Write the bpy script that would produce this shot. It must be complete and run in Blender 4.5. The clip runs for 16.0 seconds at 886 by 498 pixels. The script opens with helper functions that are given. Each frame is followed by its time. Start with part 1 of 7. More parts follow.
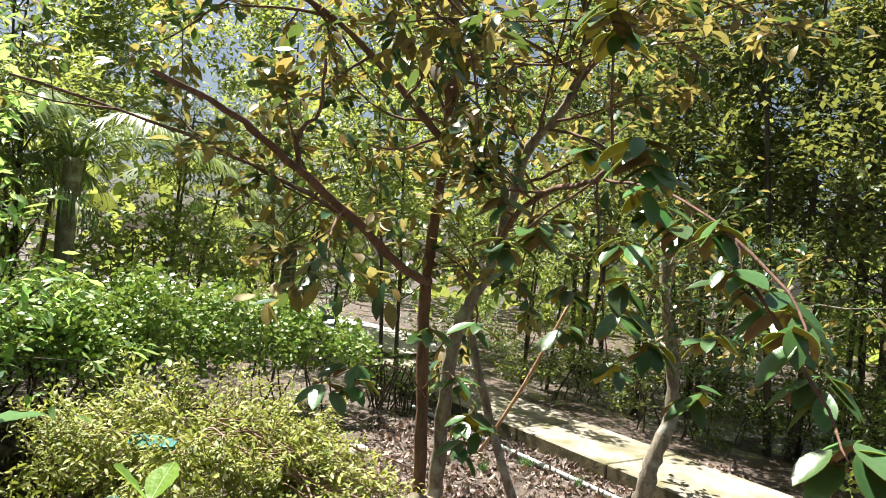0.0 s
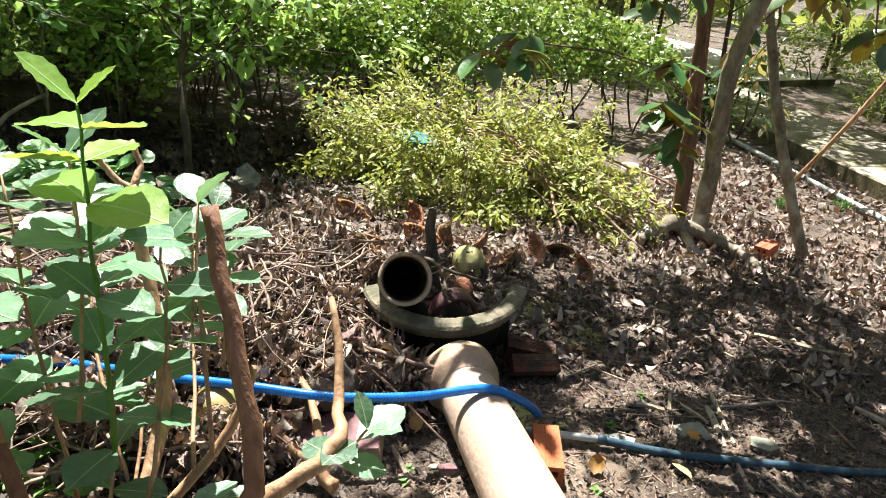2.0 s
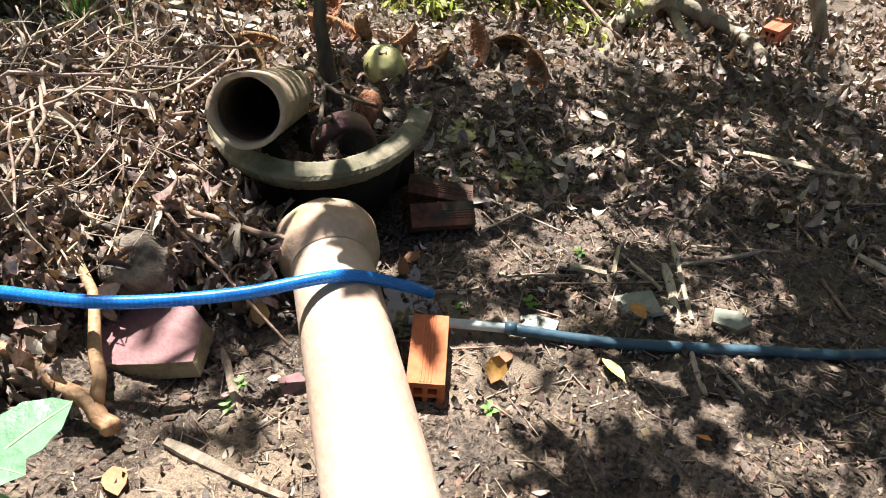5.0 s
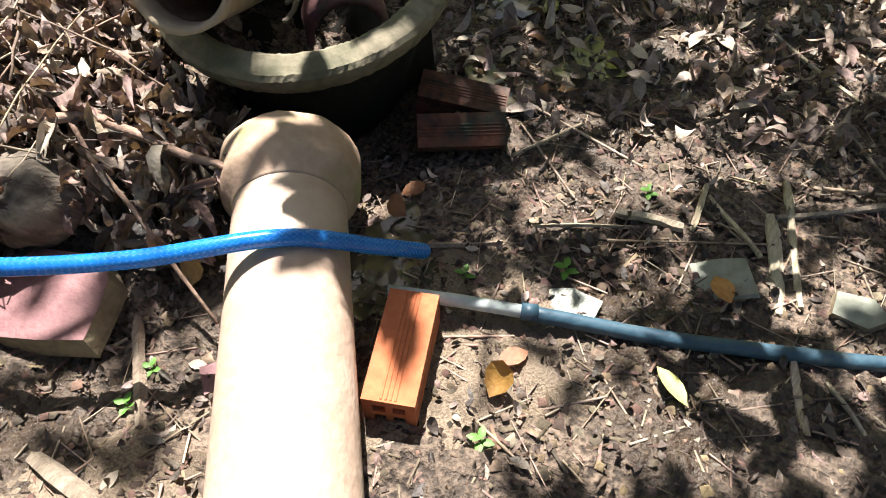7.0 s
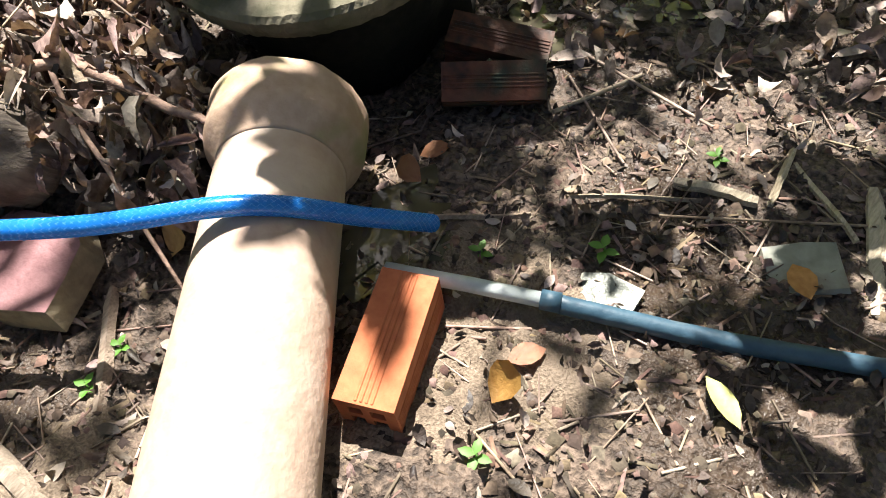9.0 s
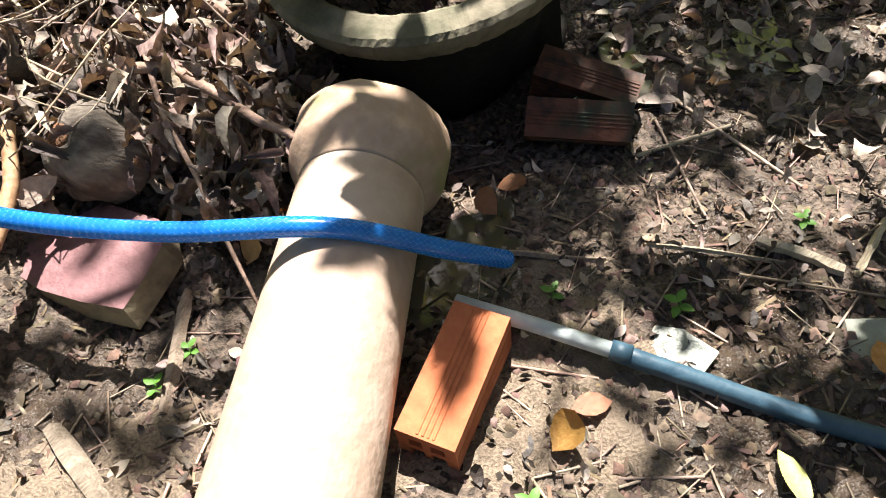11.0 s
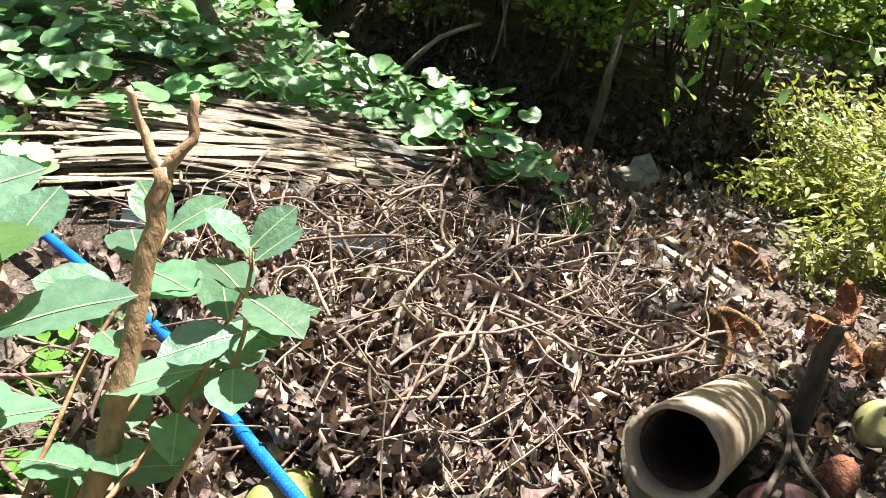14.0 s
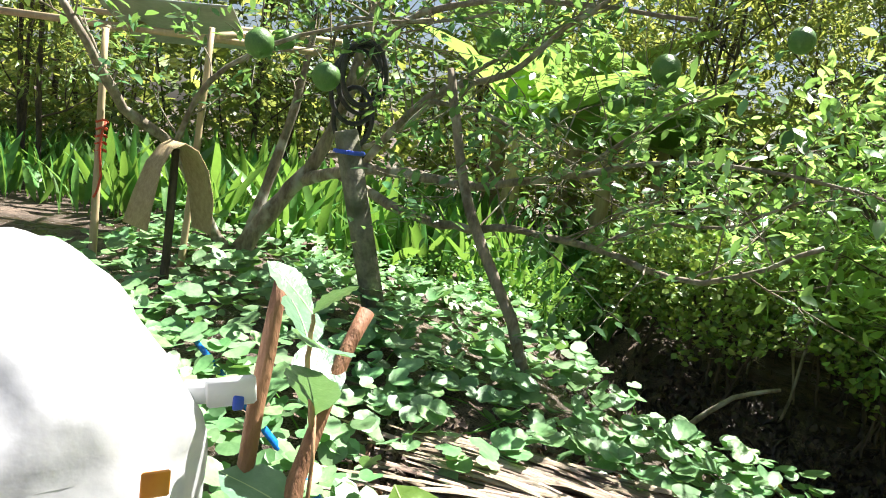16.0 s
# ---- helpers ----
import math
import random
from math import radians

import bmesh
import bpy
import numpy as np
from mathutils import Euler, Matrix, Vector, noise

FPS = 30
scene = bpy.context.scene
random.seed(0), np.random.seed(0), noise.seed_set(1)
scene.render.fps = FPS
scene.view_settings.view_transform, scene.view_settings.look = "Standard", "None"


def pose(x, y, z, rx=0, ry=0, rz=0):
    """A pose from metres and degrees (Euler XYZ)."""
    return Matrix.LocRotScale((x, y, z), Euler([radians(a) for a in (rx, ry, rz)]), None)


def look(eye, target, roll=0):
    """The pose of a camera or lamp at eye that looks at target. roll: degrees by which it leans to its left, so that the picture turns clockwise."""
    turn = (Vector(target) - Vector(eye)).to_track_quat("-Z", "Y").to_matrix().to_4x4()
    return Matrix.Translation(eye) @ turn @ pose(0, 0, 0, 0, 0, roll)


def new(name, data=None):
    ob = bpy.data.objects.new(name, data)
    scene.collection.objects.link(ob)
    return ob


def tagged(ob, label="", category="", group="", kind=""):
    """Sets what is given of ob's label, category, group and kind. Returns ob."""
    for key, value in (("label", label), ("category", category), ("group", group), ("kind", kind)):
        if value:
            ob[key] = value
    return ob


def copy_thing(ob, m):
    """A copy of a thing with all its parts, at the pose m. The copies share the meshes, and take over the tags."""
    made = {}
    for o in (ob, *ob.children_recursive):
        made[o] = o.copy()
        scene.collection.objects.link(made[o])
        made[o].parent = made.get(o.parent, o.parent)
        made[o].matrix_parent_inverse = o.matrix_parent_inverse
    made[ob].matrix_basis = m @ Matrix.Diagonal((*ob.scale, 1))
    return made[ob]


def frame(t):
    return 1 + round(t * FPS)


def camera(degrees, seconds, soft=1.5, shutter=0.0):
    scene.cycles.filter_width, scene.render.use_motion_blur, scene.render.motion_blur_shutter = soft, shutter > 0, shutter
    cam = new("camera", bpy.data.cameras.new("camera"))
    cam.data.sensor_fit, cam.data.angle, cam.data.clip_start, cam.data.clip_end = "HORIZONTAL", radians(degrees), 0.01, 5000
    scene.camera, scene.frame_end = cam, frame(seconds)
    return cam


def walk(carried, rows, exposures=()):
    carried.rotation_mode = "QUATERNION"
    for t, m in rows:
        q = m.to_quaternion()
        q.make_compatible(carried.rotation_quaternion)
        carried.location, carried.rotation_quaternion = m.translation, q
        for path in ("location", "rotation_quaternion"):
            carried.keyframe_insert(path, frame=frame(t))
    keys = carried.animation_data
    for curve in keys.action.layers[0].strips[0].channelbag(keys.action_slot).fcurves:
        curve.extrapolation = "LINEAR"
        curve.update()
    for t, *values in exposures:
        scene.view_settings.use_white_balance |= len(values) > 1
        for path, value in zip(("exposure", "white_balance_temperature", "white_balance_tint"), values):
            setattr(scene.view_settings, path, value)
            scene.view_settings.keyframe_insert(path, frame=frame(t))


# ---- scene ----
cam = camera(64.3, 16.0, soft=1.0)
METRES, EYE, TILT, LEAN, TURN = 3.35, 1.487, 0.5, -5.5, 0.0
ROWS = [
    (0.0, 0.0, 0.0, 0.0, 0.0, 0.0, -0.0),
    (0.5, 0.0588, 0.0452, -0.0201, 4.71, -1.28, -1.04),
    (1.0, 0.0987, 0.0824, -0.0312, 11.89, -3.7, -3.07),
    (1.5, 0.1384, 0.1195, -0.0477, 22.43, -9.98, -2.17),
    (2.0, 0.1489, 0.1464, -0.0804, 27.93, -20.71, 1.76),
    (2.5, 0.1469, 0.1841, -0.0947, 25.63, -29.99, 3.12),
    (3.0, 0.1382, 0.223, -0.0983, 23.33, -32.77, 3.31),
    (5.5, 0.1489, 0.3946, -0.1404, 28.1, -41.46, 3.98),
    (6.0, 0.1401, 0.4356, -0.1556, 27.71, -44.77, 5.0),
    (6.5, 0.1266, 0.4613, -0.1719, 30.55, -47.23, 4.1),
    (7.0, 0.1193, 0.4907, -0.1862, 34.96, -49.34, 6.14),
    (7.5, 0.1219, 0.5158, -0.2069, 36.51, -51.33, 7.76),
    (8.0, 0.1254, 0.5343, -0.2268, 36.84, -51.97, 9.51),
    (10.5, 0.1111, 0.5392, -0.2252, 48.03, -50.25, 10.28),
    (11.0, 0.109, 0.5369, -0.2197, 48.13, -49.34, 10.17),
    (11.5, 0.1002, 0.5298, -0.2087, 50.88, -47.89, 9.4),
    (12.0, 0.0897, 0.5167, -0.1982, 55.26, -44.91, 7.81),
    (12.5, 0.0814, 0.5026, -0.1814, 58.21, -41.09, 6.07),
    (13.0, 0.0748, 0.4872, -0.1558, 60.77, -35.4, 2.9),
    (13.5, 0.0639, 0.4647, -0.1296, 65.53, -29.82, 0.25),
    (14.0, 0.0479, 0.4407, -0.1031, 70.31, -24.57, -3.98),
    (14.5, 0.0397, 0.4155, -0.0804, 74.99, -19.82, -7.47),
    (15.0, 0.0332, 0.3924, -0.0581, 76.94, -14.71, -9.91),
    (15.5, 0.0303, 0.3595, -0.0363, 83.42, -8.46, -9.91),
    (16.0, 0.0336, 0.3333, -0.0245, 89.11, -3.55, -7.36),
]
walk_rows = [(t, pose(0, 0, EYE, TILT, LEAN, TURN) @ pose(METRES * x, METRES * y, METRES * z, 90 + pitch, roll, yaw)) for t, x, y, z, yaw, pitch, roll in ROWS]
EXPOSURES = [(0.0, 1.58), (1.5, 1.65), (3.0, 1.67), (5.5, 1.69), (12.0, 1.69), (13.5, 1.69), (14.5, 1.84), (15.0, 1.96), (15.5, 1.99), (16.0, 1.93)]
walk(cam, walk_rows, EXPOSURES)

# ---- world and sun ----
SUN_AZ, SUN_EL = 42.0, 62.0          # degrees from +y towards -x, height
world = bpy.data.worlds.new("world")
scene.world = world
world.use_nodes = True
wn = world.node_tree
sky = wn.nodes.new("ShaderNodeTexSky")
sky.sky_type = "NISHITA"
sky.sun_disc = False
sky.sun_elevation = radians(SUN_EL)
sky.sun_rotation = radians(-SUN_AZ)
sky.air_density, sky.dust_density, sky.ozone_density = 1.0, 2.5, 1.5
bg = wn.nodes["Background"]
bg.inputs["Strength"].default_value = 0.034
wn.links.new(sky.outputs[0], bg.inputs["Color"])
sun = new("sun", bpy.data.lights.new("sun", "SUN"))
sun.data.energy, sun.data.angle, sun.data.color = 5.0, radians(0.55), (1.0, 0.955, 0.885)
az, el = radians(SUN_AZ), radians(SUN_EL)
SUN_DIR = Vector((-math.sin(az) * math.cos(el), math.cos(az) * math.cos(el), math.sin(el)))
sun.matrix_world = look(SUN_DIR * 30, (0, 0, 0))


# ---- materials ----
def surf(name, c1, c2, scale=8.0, rough=0.7, bump=0.3, fine=60.0, c3=None, amount3=0.5, scale3=3.0, vary=0.0, by="object", trans=0.0, tcol=None, spec=0.5, wave=0.0, stretch=(1, 1, 1), rough2=None, fine_share=0.5):
    m = bpy.data.materials.new(name)
    m.use_nodes = True
    nt = m.node_tree
    N, L = nt.nodes, nt.links
    p = N["Principled BSDF"]
    tc = N.new("ShaderNodeTexCoord")
    mp = N.new("ShaderNodeMapping")
    mp.inputs["Scale"].default_value = stretch
    L.new(tc.outputs["Object"], mp.inputs["Vector"])
    n1 = N.new("ShaderNodeTexNoise")
    n1.inputs["Scale"].default_value, n1.inputs["Detail"].default_value = scale, 6
    n1.inputs["Roughness"].default_value = 0.65
    n2 = N.new("ShaderNodeTexNoise")
    n2.inputs["Scale"].default_value, n2.inputs["Detail"].default_value = fine, 4
    L.new(mp.outputs[0], n1.inputs["Vector"])
    L.new(mp.outputs[0], n2.inputs["Vector"])
    r = N.new("ShaderNodeValToRGB")
    r.color_ramp.elements[0].position, r.color_ramp.elements[1].position = 0.32, 0.68
    r.color_ramp.elements[0].color, r.color_ramp.elements[1].color = (*c1, 1), (*c2, 1)
    add = N.new("ShaderNodeMath")
    add.operation = "MULTIPLY_ADD"
    L.new(n2.outputs[0], add.inputs[0])
    add.inputs[1].default_value = fine_share
    sub = N.new("ShaderNodeMath")
    sub.operation = "MULTIPLY_ADD"
    L.new(n1.outputs[0], sub.inputs[0])
    sub.inputs[1].default_value, sub.inputs[2].default_value = 1.0, -fine_share / 2
    L.new(sub.outputs[0], add.inputs[2])
    L.new(add.outputs[0], r.inputs[0])
    col = r.outputs[0]
    if c3:
        n3 = N.new("ShaderNodeTexNoise")
        n3.inputs["Scale"].default_value, n3.inputs["Detail"].default_value = scale3, 5
        L.new(tc.outputs["Object"], n3.inputs["Vector"])
        r3 = N.new("ShaderNodeValToRGB")
        r3.color_ramp.elements[0].position = 1.0 - amount3 - 0.06
        r3.color_ramp.elements[1].position = 1.0 - amount3 + 0.1
        L.new(n3.outputs[0], r3.inputs[0])
        mx = N.new("ShaderNodeMix")
        mx.data_type = "RGBA"
        L.new(r3.outputs[0], mx.inputs["Factor"])
        L.new(col, mx.inputs["A"])
        mx.inputs["B"].default_value = (*c3, 1)
        col = mx.outputs["Result"]
        if rough2 is not None:
            mr = N.new("ShaderNodeMapRange")
            L.new(r3.outputs[0], mr.inputs[0])
            mr.inputs["To Min"].default_value, mr.inputs["To Max"].default_value = rough, rough2
            L.new(mr.outputs[0], p.inputs["Roughness"])
    if vary:
        if by == "object":
            src = N.new("ShaderNodeObjectInfo").outputs["Random"]
        else:
            src = N.new("ShaderNodeNewGeometry").outputs["Random Per Island"]
        hs = N.new("ShaderNodeHueSaturation")
        for i, (sock, lo, hi) in enumerate((("Value", 1 - vary, 1 + vary), ("Hue", 0.5 - 0.06 * vary, 0.5 + 0.05 * vary), ("Saturation", 1 - 0.35 * vary, 1 + 0.25 * vary))):
            mm = N.new("ShaderNodeMath")
            mm.operation = "MULTIPLY"
            L.new(src, mm.inputs[0])
            mm.inputs[1].default_value = (1.0, 7.31, 13.7)[i]
            fr = N.new("ShaderNodeMath")
            fr.operation = "FRACT"
            L.new(mm.outputs[0], fr.inputs[0])
            mr = N.new("ShaderNodeMapRange")
            L.new(fr.outputs[0], mr.inputs[0])
            mr.inputs["To Min"].default_value, mr.inputs["To Max"].default_value = lo, hi
            L.new(mr.outputs[0], hs.inputs[sock])
        L.new(col, hs.inputs["Color"])
        col = hs.outputs[0]
    L.new(col, p.inputs["Base Color"])
    if rough2 is None:
        p.inputs["Roughness"].default_value = rough
    p.inputs["Specular IOR Level"].default_value = spec
    if bump:
        b = N.new("ShaderNodeBump")
        b.inputs["Strength"].default_value = bump
        b.inputs["Distance"].default_value = 0.012
        L.new(add.outputs[0], b.inputs["Height"])
        L.new(b.outputs[0], p.inputs["Normal"])
    if trans:
        tr = N.new("ShaderNodeBsdfTranslucent")
        if tcol:
            tm = N.new("ShaderNodeMix")
            tm.data_type, tm.blend_type = "RGBA", "MIX"
            tm.inputs["Factor"].default_value = 0.6
            L.new(col, tm.inputs["A"])
            tm.inputs["B"].default_value = (*tcol, 1)
            L.new(tm.outputs["Result"], tr.inputs["Color"])
        else:
            L.new(col, tr.inputs["Color"])
        mix = N.new("ShaderNodeMixShader")
        mix.inputs[0].default_value = trans
        L.new(p.outputs[0], mix.inputs[1])
        L.new(tr.outputs[0], mix.inputs[2])
        L.new(mix.outputs[0], N["Material Output"].inputs["Surface"])
    return m


M_SOIL = surf("soil", (0.025, 0.0175, 0.013), (0.225, 0.165, 0.125), 9, 0.9, 1.0, 95, c3=(0.055, 0.038, 0.027), amount3=0.51, scale3=2.4, rough2=0.22, fine_share=1.2)
M_BARK_RED = surf("bark_red", (0.10, 0.05, 0.033), (0.22, 0.12, 0.08), 14, 0.85, 0.7, 70, stretch=(1, 1, 0.35))
M_BARK_GREY = surf("bark_grey", (0.12, 0.095, 0.068), (0.33, 0.28, 0.21), 12, 0.9, 0.8, 60, c3=(0.40, 0.40, 0.34), amount3=0.42, scale3=9, stretch=(1, 1, 0.4))
M_BARK_DARK = surf("bark_dark", (0.045, 0.035, 0.026), (0.13, 0.10, 0.075), 14, 0.9, 0.7, 60, stretch=(1, 1, 0.4))
M_GUAVA_BARK = surf("guava_bark", (0.24, 0.12, 0.06), (0.52, 0.34, 0.19), 16, 0.65, 0.5, 80, stretch=(1, 1, 0.3))
M_STUB_TAN = surf("stub_tan", (0.27, 0.15, 0.08), (0.54, 0.36, 0.21), 18, 0.65, 0.6, 90, stretch=(1, 1, 0.3))
M_STUB_RED = surf("stub_bark", (0.17, 0.075, 0.04), (0.34, 0.175, 0.095), 18, 0.7, 0.8, 90, stretch=(1, 1, 0.3))
M_TWIG = surf("dry_twig", (0.12, 0.082, 0.06), (0.42, 0.315, 0.235), 18, 0.8, 0.5, 90, vary=0.5, by="island")
M_STAR = surf("star_apple_leaf", (0.028, 0.075, 0.040), (0.05, 0.125, 0.06), 9, 0.28, 0.1, 40, vary=0.35, by="island", trans=0.25, tcol=(0.30, 0.42, 0.06), spec=0.6)
M_STAR_TOP = surf("star_apple_leaf_top", (0.075, 0.19, 0.06), (0.125, 0.27, 0.085), 9, 0.25, 0.15, 60, vary=0.4, trans=0.42, tcol=(0.45, 0.62, 0.10), spec=0.7)
M_STAR_GOLD = surf("star_apple_leaf_golden", (0.18, 0.135, 0.04), (0.33, 0.26, 0.08), 9, 0.42, 0.1, 40, vary=0.5, by="island", trans=0.42, tcol=(0.52, 0.45, 0.12), spec=0.45)
M_STAR_UNDER = surf("star_apple_leaf_under", (0.20, 0.115, 0.035), (0.32, 0.20, 0.06), 9, 0.5, 0.1, 40, vary=0.3, trans=0.3, tcol=(0.45, 0.34, 0.06), spec=0.35)
M_GUAVA = surf("guava_leaf", (0.095, 0.20, 0.12), (0.175, 0.31, 0.20), 14, 0.36, 0.4, 70, vary=0.35, trans=0.28, tcol=(0.26, 0.48, 0.10), spec=0.55)
M_GUAVA_YOUNG = surf("guava_leaf_young", (0.17, 0.32, 0.06), (0.25, 0.40, 0.09), 14, 0.42, 0.4, 70, vary=0.25, trans=0.45, tcol=(0.48, 0.70, 0.07), spec=0.4)
M_VINE = surf("vine_leaf", (0.115, 0.265, 0.105), (0.24, 0.43, 0.19), 10, 0.40, 0.3, 50, vary=0.35, by="island", trans=0.25, tcol=(0.25, 0.50, 0.06))
M_VINE_ONE = surf("vine_leaf_single", (0.115, 0.265, 0.105), (0.24, 0.43, 0.19), 10, 0.40, 0.3, 50, vary=0.35, trans=0.25, tcol=(0.25, 0.50, 0.06))
M_HEDGE = surf("hedge_leaf", (0.12, 0.22, 0.045), (0.24, 0.36, 0.085), 6, 0.45, 0.1, 30, vary=0.5, by="island", trans=0.24, tcol=(0.42, 0.54, 0.08))
M_BRUSH = surf("wilted_leaf", (0.18, 0.235, 0.04), (0.38, 0.395, 0.085), 7, 0.55, 0.1, 30, vary=0.5, by="island", trans=0.3, tcol=(0.52, 0.58, 0.10))
M_LANCE = surf("lance_leaf", (0.18, 0.34, 0.09), (0.33, 0.52, 0.16), 7, 0.36, 0.1, 30, vary=0.4, by="island", trans=0.52, tcol=(0.50, 0.78, 0.18))
M_CITRUS = surf("citrus_leaf", (0.06, 0.16, 0.06), (0.12, 0.26, 0.11), 7, 0.3, 0.1, 30, vary=0.4, by="island", trans=0.38, tcol=(0.34, 0.58, 0.10))
M_STRAP = surf("strap_leaf", (0.05, 0.16, 0.035), (0.11, 0.28, 0.06), 7, 0.4, 0.1, 30, vary=0.35, by="island", trans=0.32, tcol=(0.42, 0.70, 0.10))
M_BANANA = surf("banana_leaf", (0.14, 0.28, 0.06), (0.24, 0.41, 0.10), 5, 0.4, 0.2, 30, vary=0.3, trans=0.45, tcol=(0.44, 0.68, 0.14))
M_PALM = surf("palm_leaflet", (0.11, 0.19, 0.06), (0.24, 0.32, 0.12), 7, 0.4, 0.1, 30, vary=0.5, by="island", trans=0.3, tcol=(0.45, 0.55, 0.12))
M_FAR = surf("far_leaf", (0.09, 0.17, 0.045), (0.21, 0.33, 0.09), 0.6, 0.45, 0.1, 6, vary=0.5, by="island", trans=0.44, tcol=(0.60, 0.62, 0.12))
M_FAR_DARK = surf("far_leaf_dark", (0.06, 0.105, 0.035), (0.13, 0.20, 0.06), 0.6, 0.5, 0.1, 6, vary=0.55, by="island", trans=0.35, tcol=(0.46, 0.45, 0.09))
M_DEAD = surf("dead_leaf", (0.065, 0.045, 0.036), (0.315, 0.24, 0.195), 20, 0.7, 0.6, 90, vary=0.65, by="island", trans=0.12, tcol=(0.4, 0.22, 0.08))
# rotting-leaf colour, also laid as painted shade under the heap and along the ditch
M_DEAD_WET_SHADE = surf("rotting_shade_leaf", (0.03, 0.022, 0.017), (0.10, 0.072, 0.052), 20, 0.55, 0.5, 90, vary=0.5, by="island")
M_RIB = surf("leaf_rib", (0.34, 0.46, 0.22), (0.44, 0.55, 0.28), 20, 0.5, 0.0, 60)
M_DEAD_PALE = surf("dead_leaf_pale", (0.28, 0.22, 0.175), (0.48, 0.40, 0.335), 20, 0.75, 0.5, 90, vary=0.4, by="island")
M_DEAD_ORANGE = surf("dead_leaf_orange", (0.32, 0.13, 0.04), (0.50, 0.25, 0.09), 25, 0.6, 0.4, 90, vary=0.35, trans=0.15, tcol=(0.6, 0.25, 0.05))
M_CHIP = surf("chip", (0.045, 0.03, 0.021), (0.21, 0.15, 0.105), 20, 0.9, 0.4, 90, vary=0.7, by="island")
M_CLAY = surf("clay_pipe", (0.42, 0.295, 0.225), (0.53, 0.40, 0.32), 4, 0.75, 0.35, 60, c3=(0.56, 0.45, 0.37), amount3=0.45, scale3=5)
M_CLAY_OLD = surf("clay_old", (0.31, 0.23, 0.165), (0.48, 0.38, 0.29), 6, 0.85, 0.5, 60, c3=(0.36, 0.28, 0.18), amount3=0.4, scale3=6)
# darker clay that paints the shade inside the pipes
M_CLAY_SHADE = surf("clay_inside_shade", (0.10, 0.06, 0.035), (0.20, 0.13, 0.08), 8, 0.9, 0.4, 60)
M_MOSS = surf("mossy_clay", (0.30, 0.29, 0.13), (0.46, 0.40, 0.24), 10, 0.9, 0.5, 60, c3=(0.17, 0.20, 0.06), amount3=0.5, scale3=12)
M_JAR = surf("jar_cement", (0.15, 0.13, 0.088), (0.32, 0.275, 0.20), 9, 0.85, 0.6, 50, c3=(0.11, 0.105, 0.065), amount3=0.48, scale3=9)
# dark clay, blackened further to hold the shade under the lip
M_JAR_DARK_SHADE = surf("jar_dark_shade", (0.008, 0.007, 0.006), (0.022, 0.019, 0.015), 9, 0.85, 0.5, 50, spec=0.2)
M_BRICK = surf("brick_orange", (0.38, 0.105, 0.038), (0.52, 0.17, 0.07), 12, 0.8, 0.3, 80, c3=(0.40, 0.10, 0.04), amount3=0.45, scale3=9)
M_BRICK_RED = surf("brick_red", (0.42, 0.10, 0.05), (0.55, 0.17, 0.09), 12, 0.8, 0.3, 80)
M_BRICK_WET = surf("brick_wet", (0.035, 0.018, 0.013), (0.20, 0.065, 0.036), 7, 0.6, 0.4, 60, spec=0.35, c3=(0.028, 0.035, 0.022), amount3=0.45, scale3=14)
M_HOSE = surf("blue_hose", (0.008, 0.15, 0.58), (0.015, 0.22, 0.72), 60, 0.2, 0.05, 200, spec=0.6, trans=0.15, tcol=(0.03, 0.28, 0.85))
M_HOSE_MESH = surf("hose_braid", (0.04, 0.28, 0.74), (0.08, 0.36, 0.82), 60, 0.3, 0.0, 200)
M_PVC = surf("pvc_white", (0.42, 0.47, 0.47), (0.62, 0.66, 0.65), 12, 0.45, 0.15, 70, c3=(0.25, 0.25, 0.22), amount3=0.3, scale3=20)
M_PVC_BLUE = surf("pvc_dusty_blue", (0.022, 0.058, 0.092), (0.055, 0.112, 0.155), 9, 0.5, 0.2, 70, c3=(0.18, 0.21, 0.22), amount3=0.36, scale3=18)
M_TILE = surf("pink_stone", (0.17, 0.08, 0.085), (0.26, 0.13, 0.135), 14, 0.7, 0.5, 70, c3=(0.32, 0.22, 0.21), amount3=0.3, scale3=10)
M_TILE_SIDE = surf("stone_edge", (0.16, 0.12, 0.08), (0.30, 0.25, 0.16), 14, 0.9, 0.5, 70)
# lowered tone and olive patches stand for moss and for dappled leaf shade
M_CONC = surf("concrete", (0.22, 0.19, 0.15), (0.40, 0.36, 0.29), 4, 0.9, 0.6, 40, c3=(0.17, 0.16, 0.08), amount3=0.46, scale3=2.6)
M_CONC_PALE = surf("concrete_pale", (0.48, 0.45, 0.40), (0.64, 0.61, 0.55), 3, 0.9, 0.4, 40)
M_CONC_DARK = surf("concrete_mossy_dark", (0.08, 0.07, 0.04), (0.26, 0.22, 0.13), 4, 0.9, 0.6, 40, c3=(0.06, 0.065, 0.03), amount3=0.45, scale3=3)
M_POST = surf("post_concrete", (0.14, 0.13, 0.10), (0.30, 0.28, 0.22), 9, 0.9, 0.6, 60, c3=(0.10, 0.11, 0.06), amount3=0.45, scale3=5)
M_THATCH = surf("dry_palm", (0.15, 0.11, 0.075), (0.42, 0.345, 0.25), 9, 0.8, 0.5, 60, vary=0.55, stretch=(6, 1, 6))
M_WOOD = surf("split_wood", (0.22, 0.175, 0.12), (0.52, 0.43, 0.32), 10, 0.8, 0.5, 70, vary=0.3, stretch=(5, 1, 5))
M_BAMBOO = surf("bamboo", (0.40, 0.30, 0.17), (0.58, 0.46, 0.29), 9, 0.6, 0.2, 60, stretch=(1, 1, 0.2))
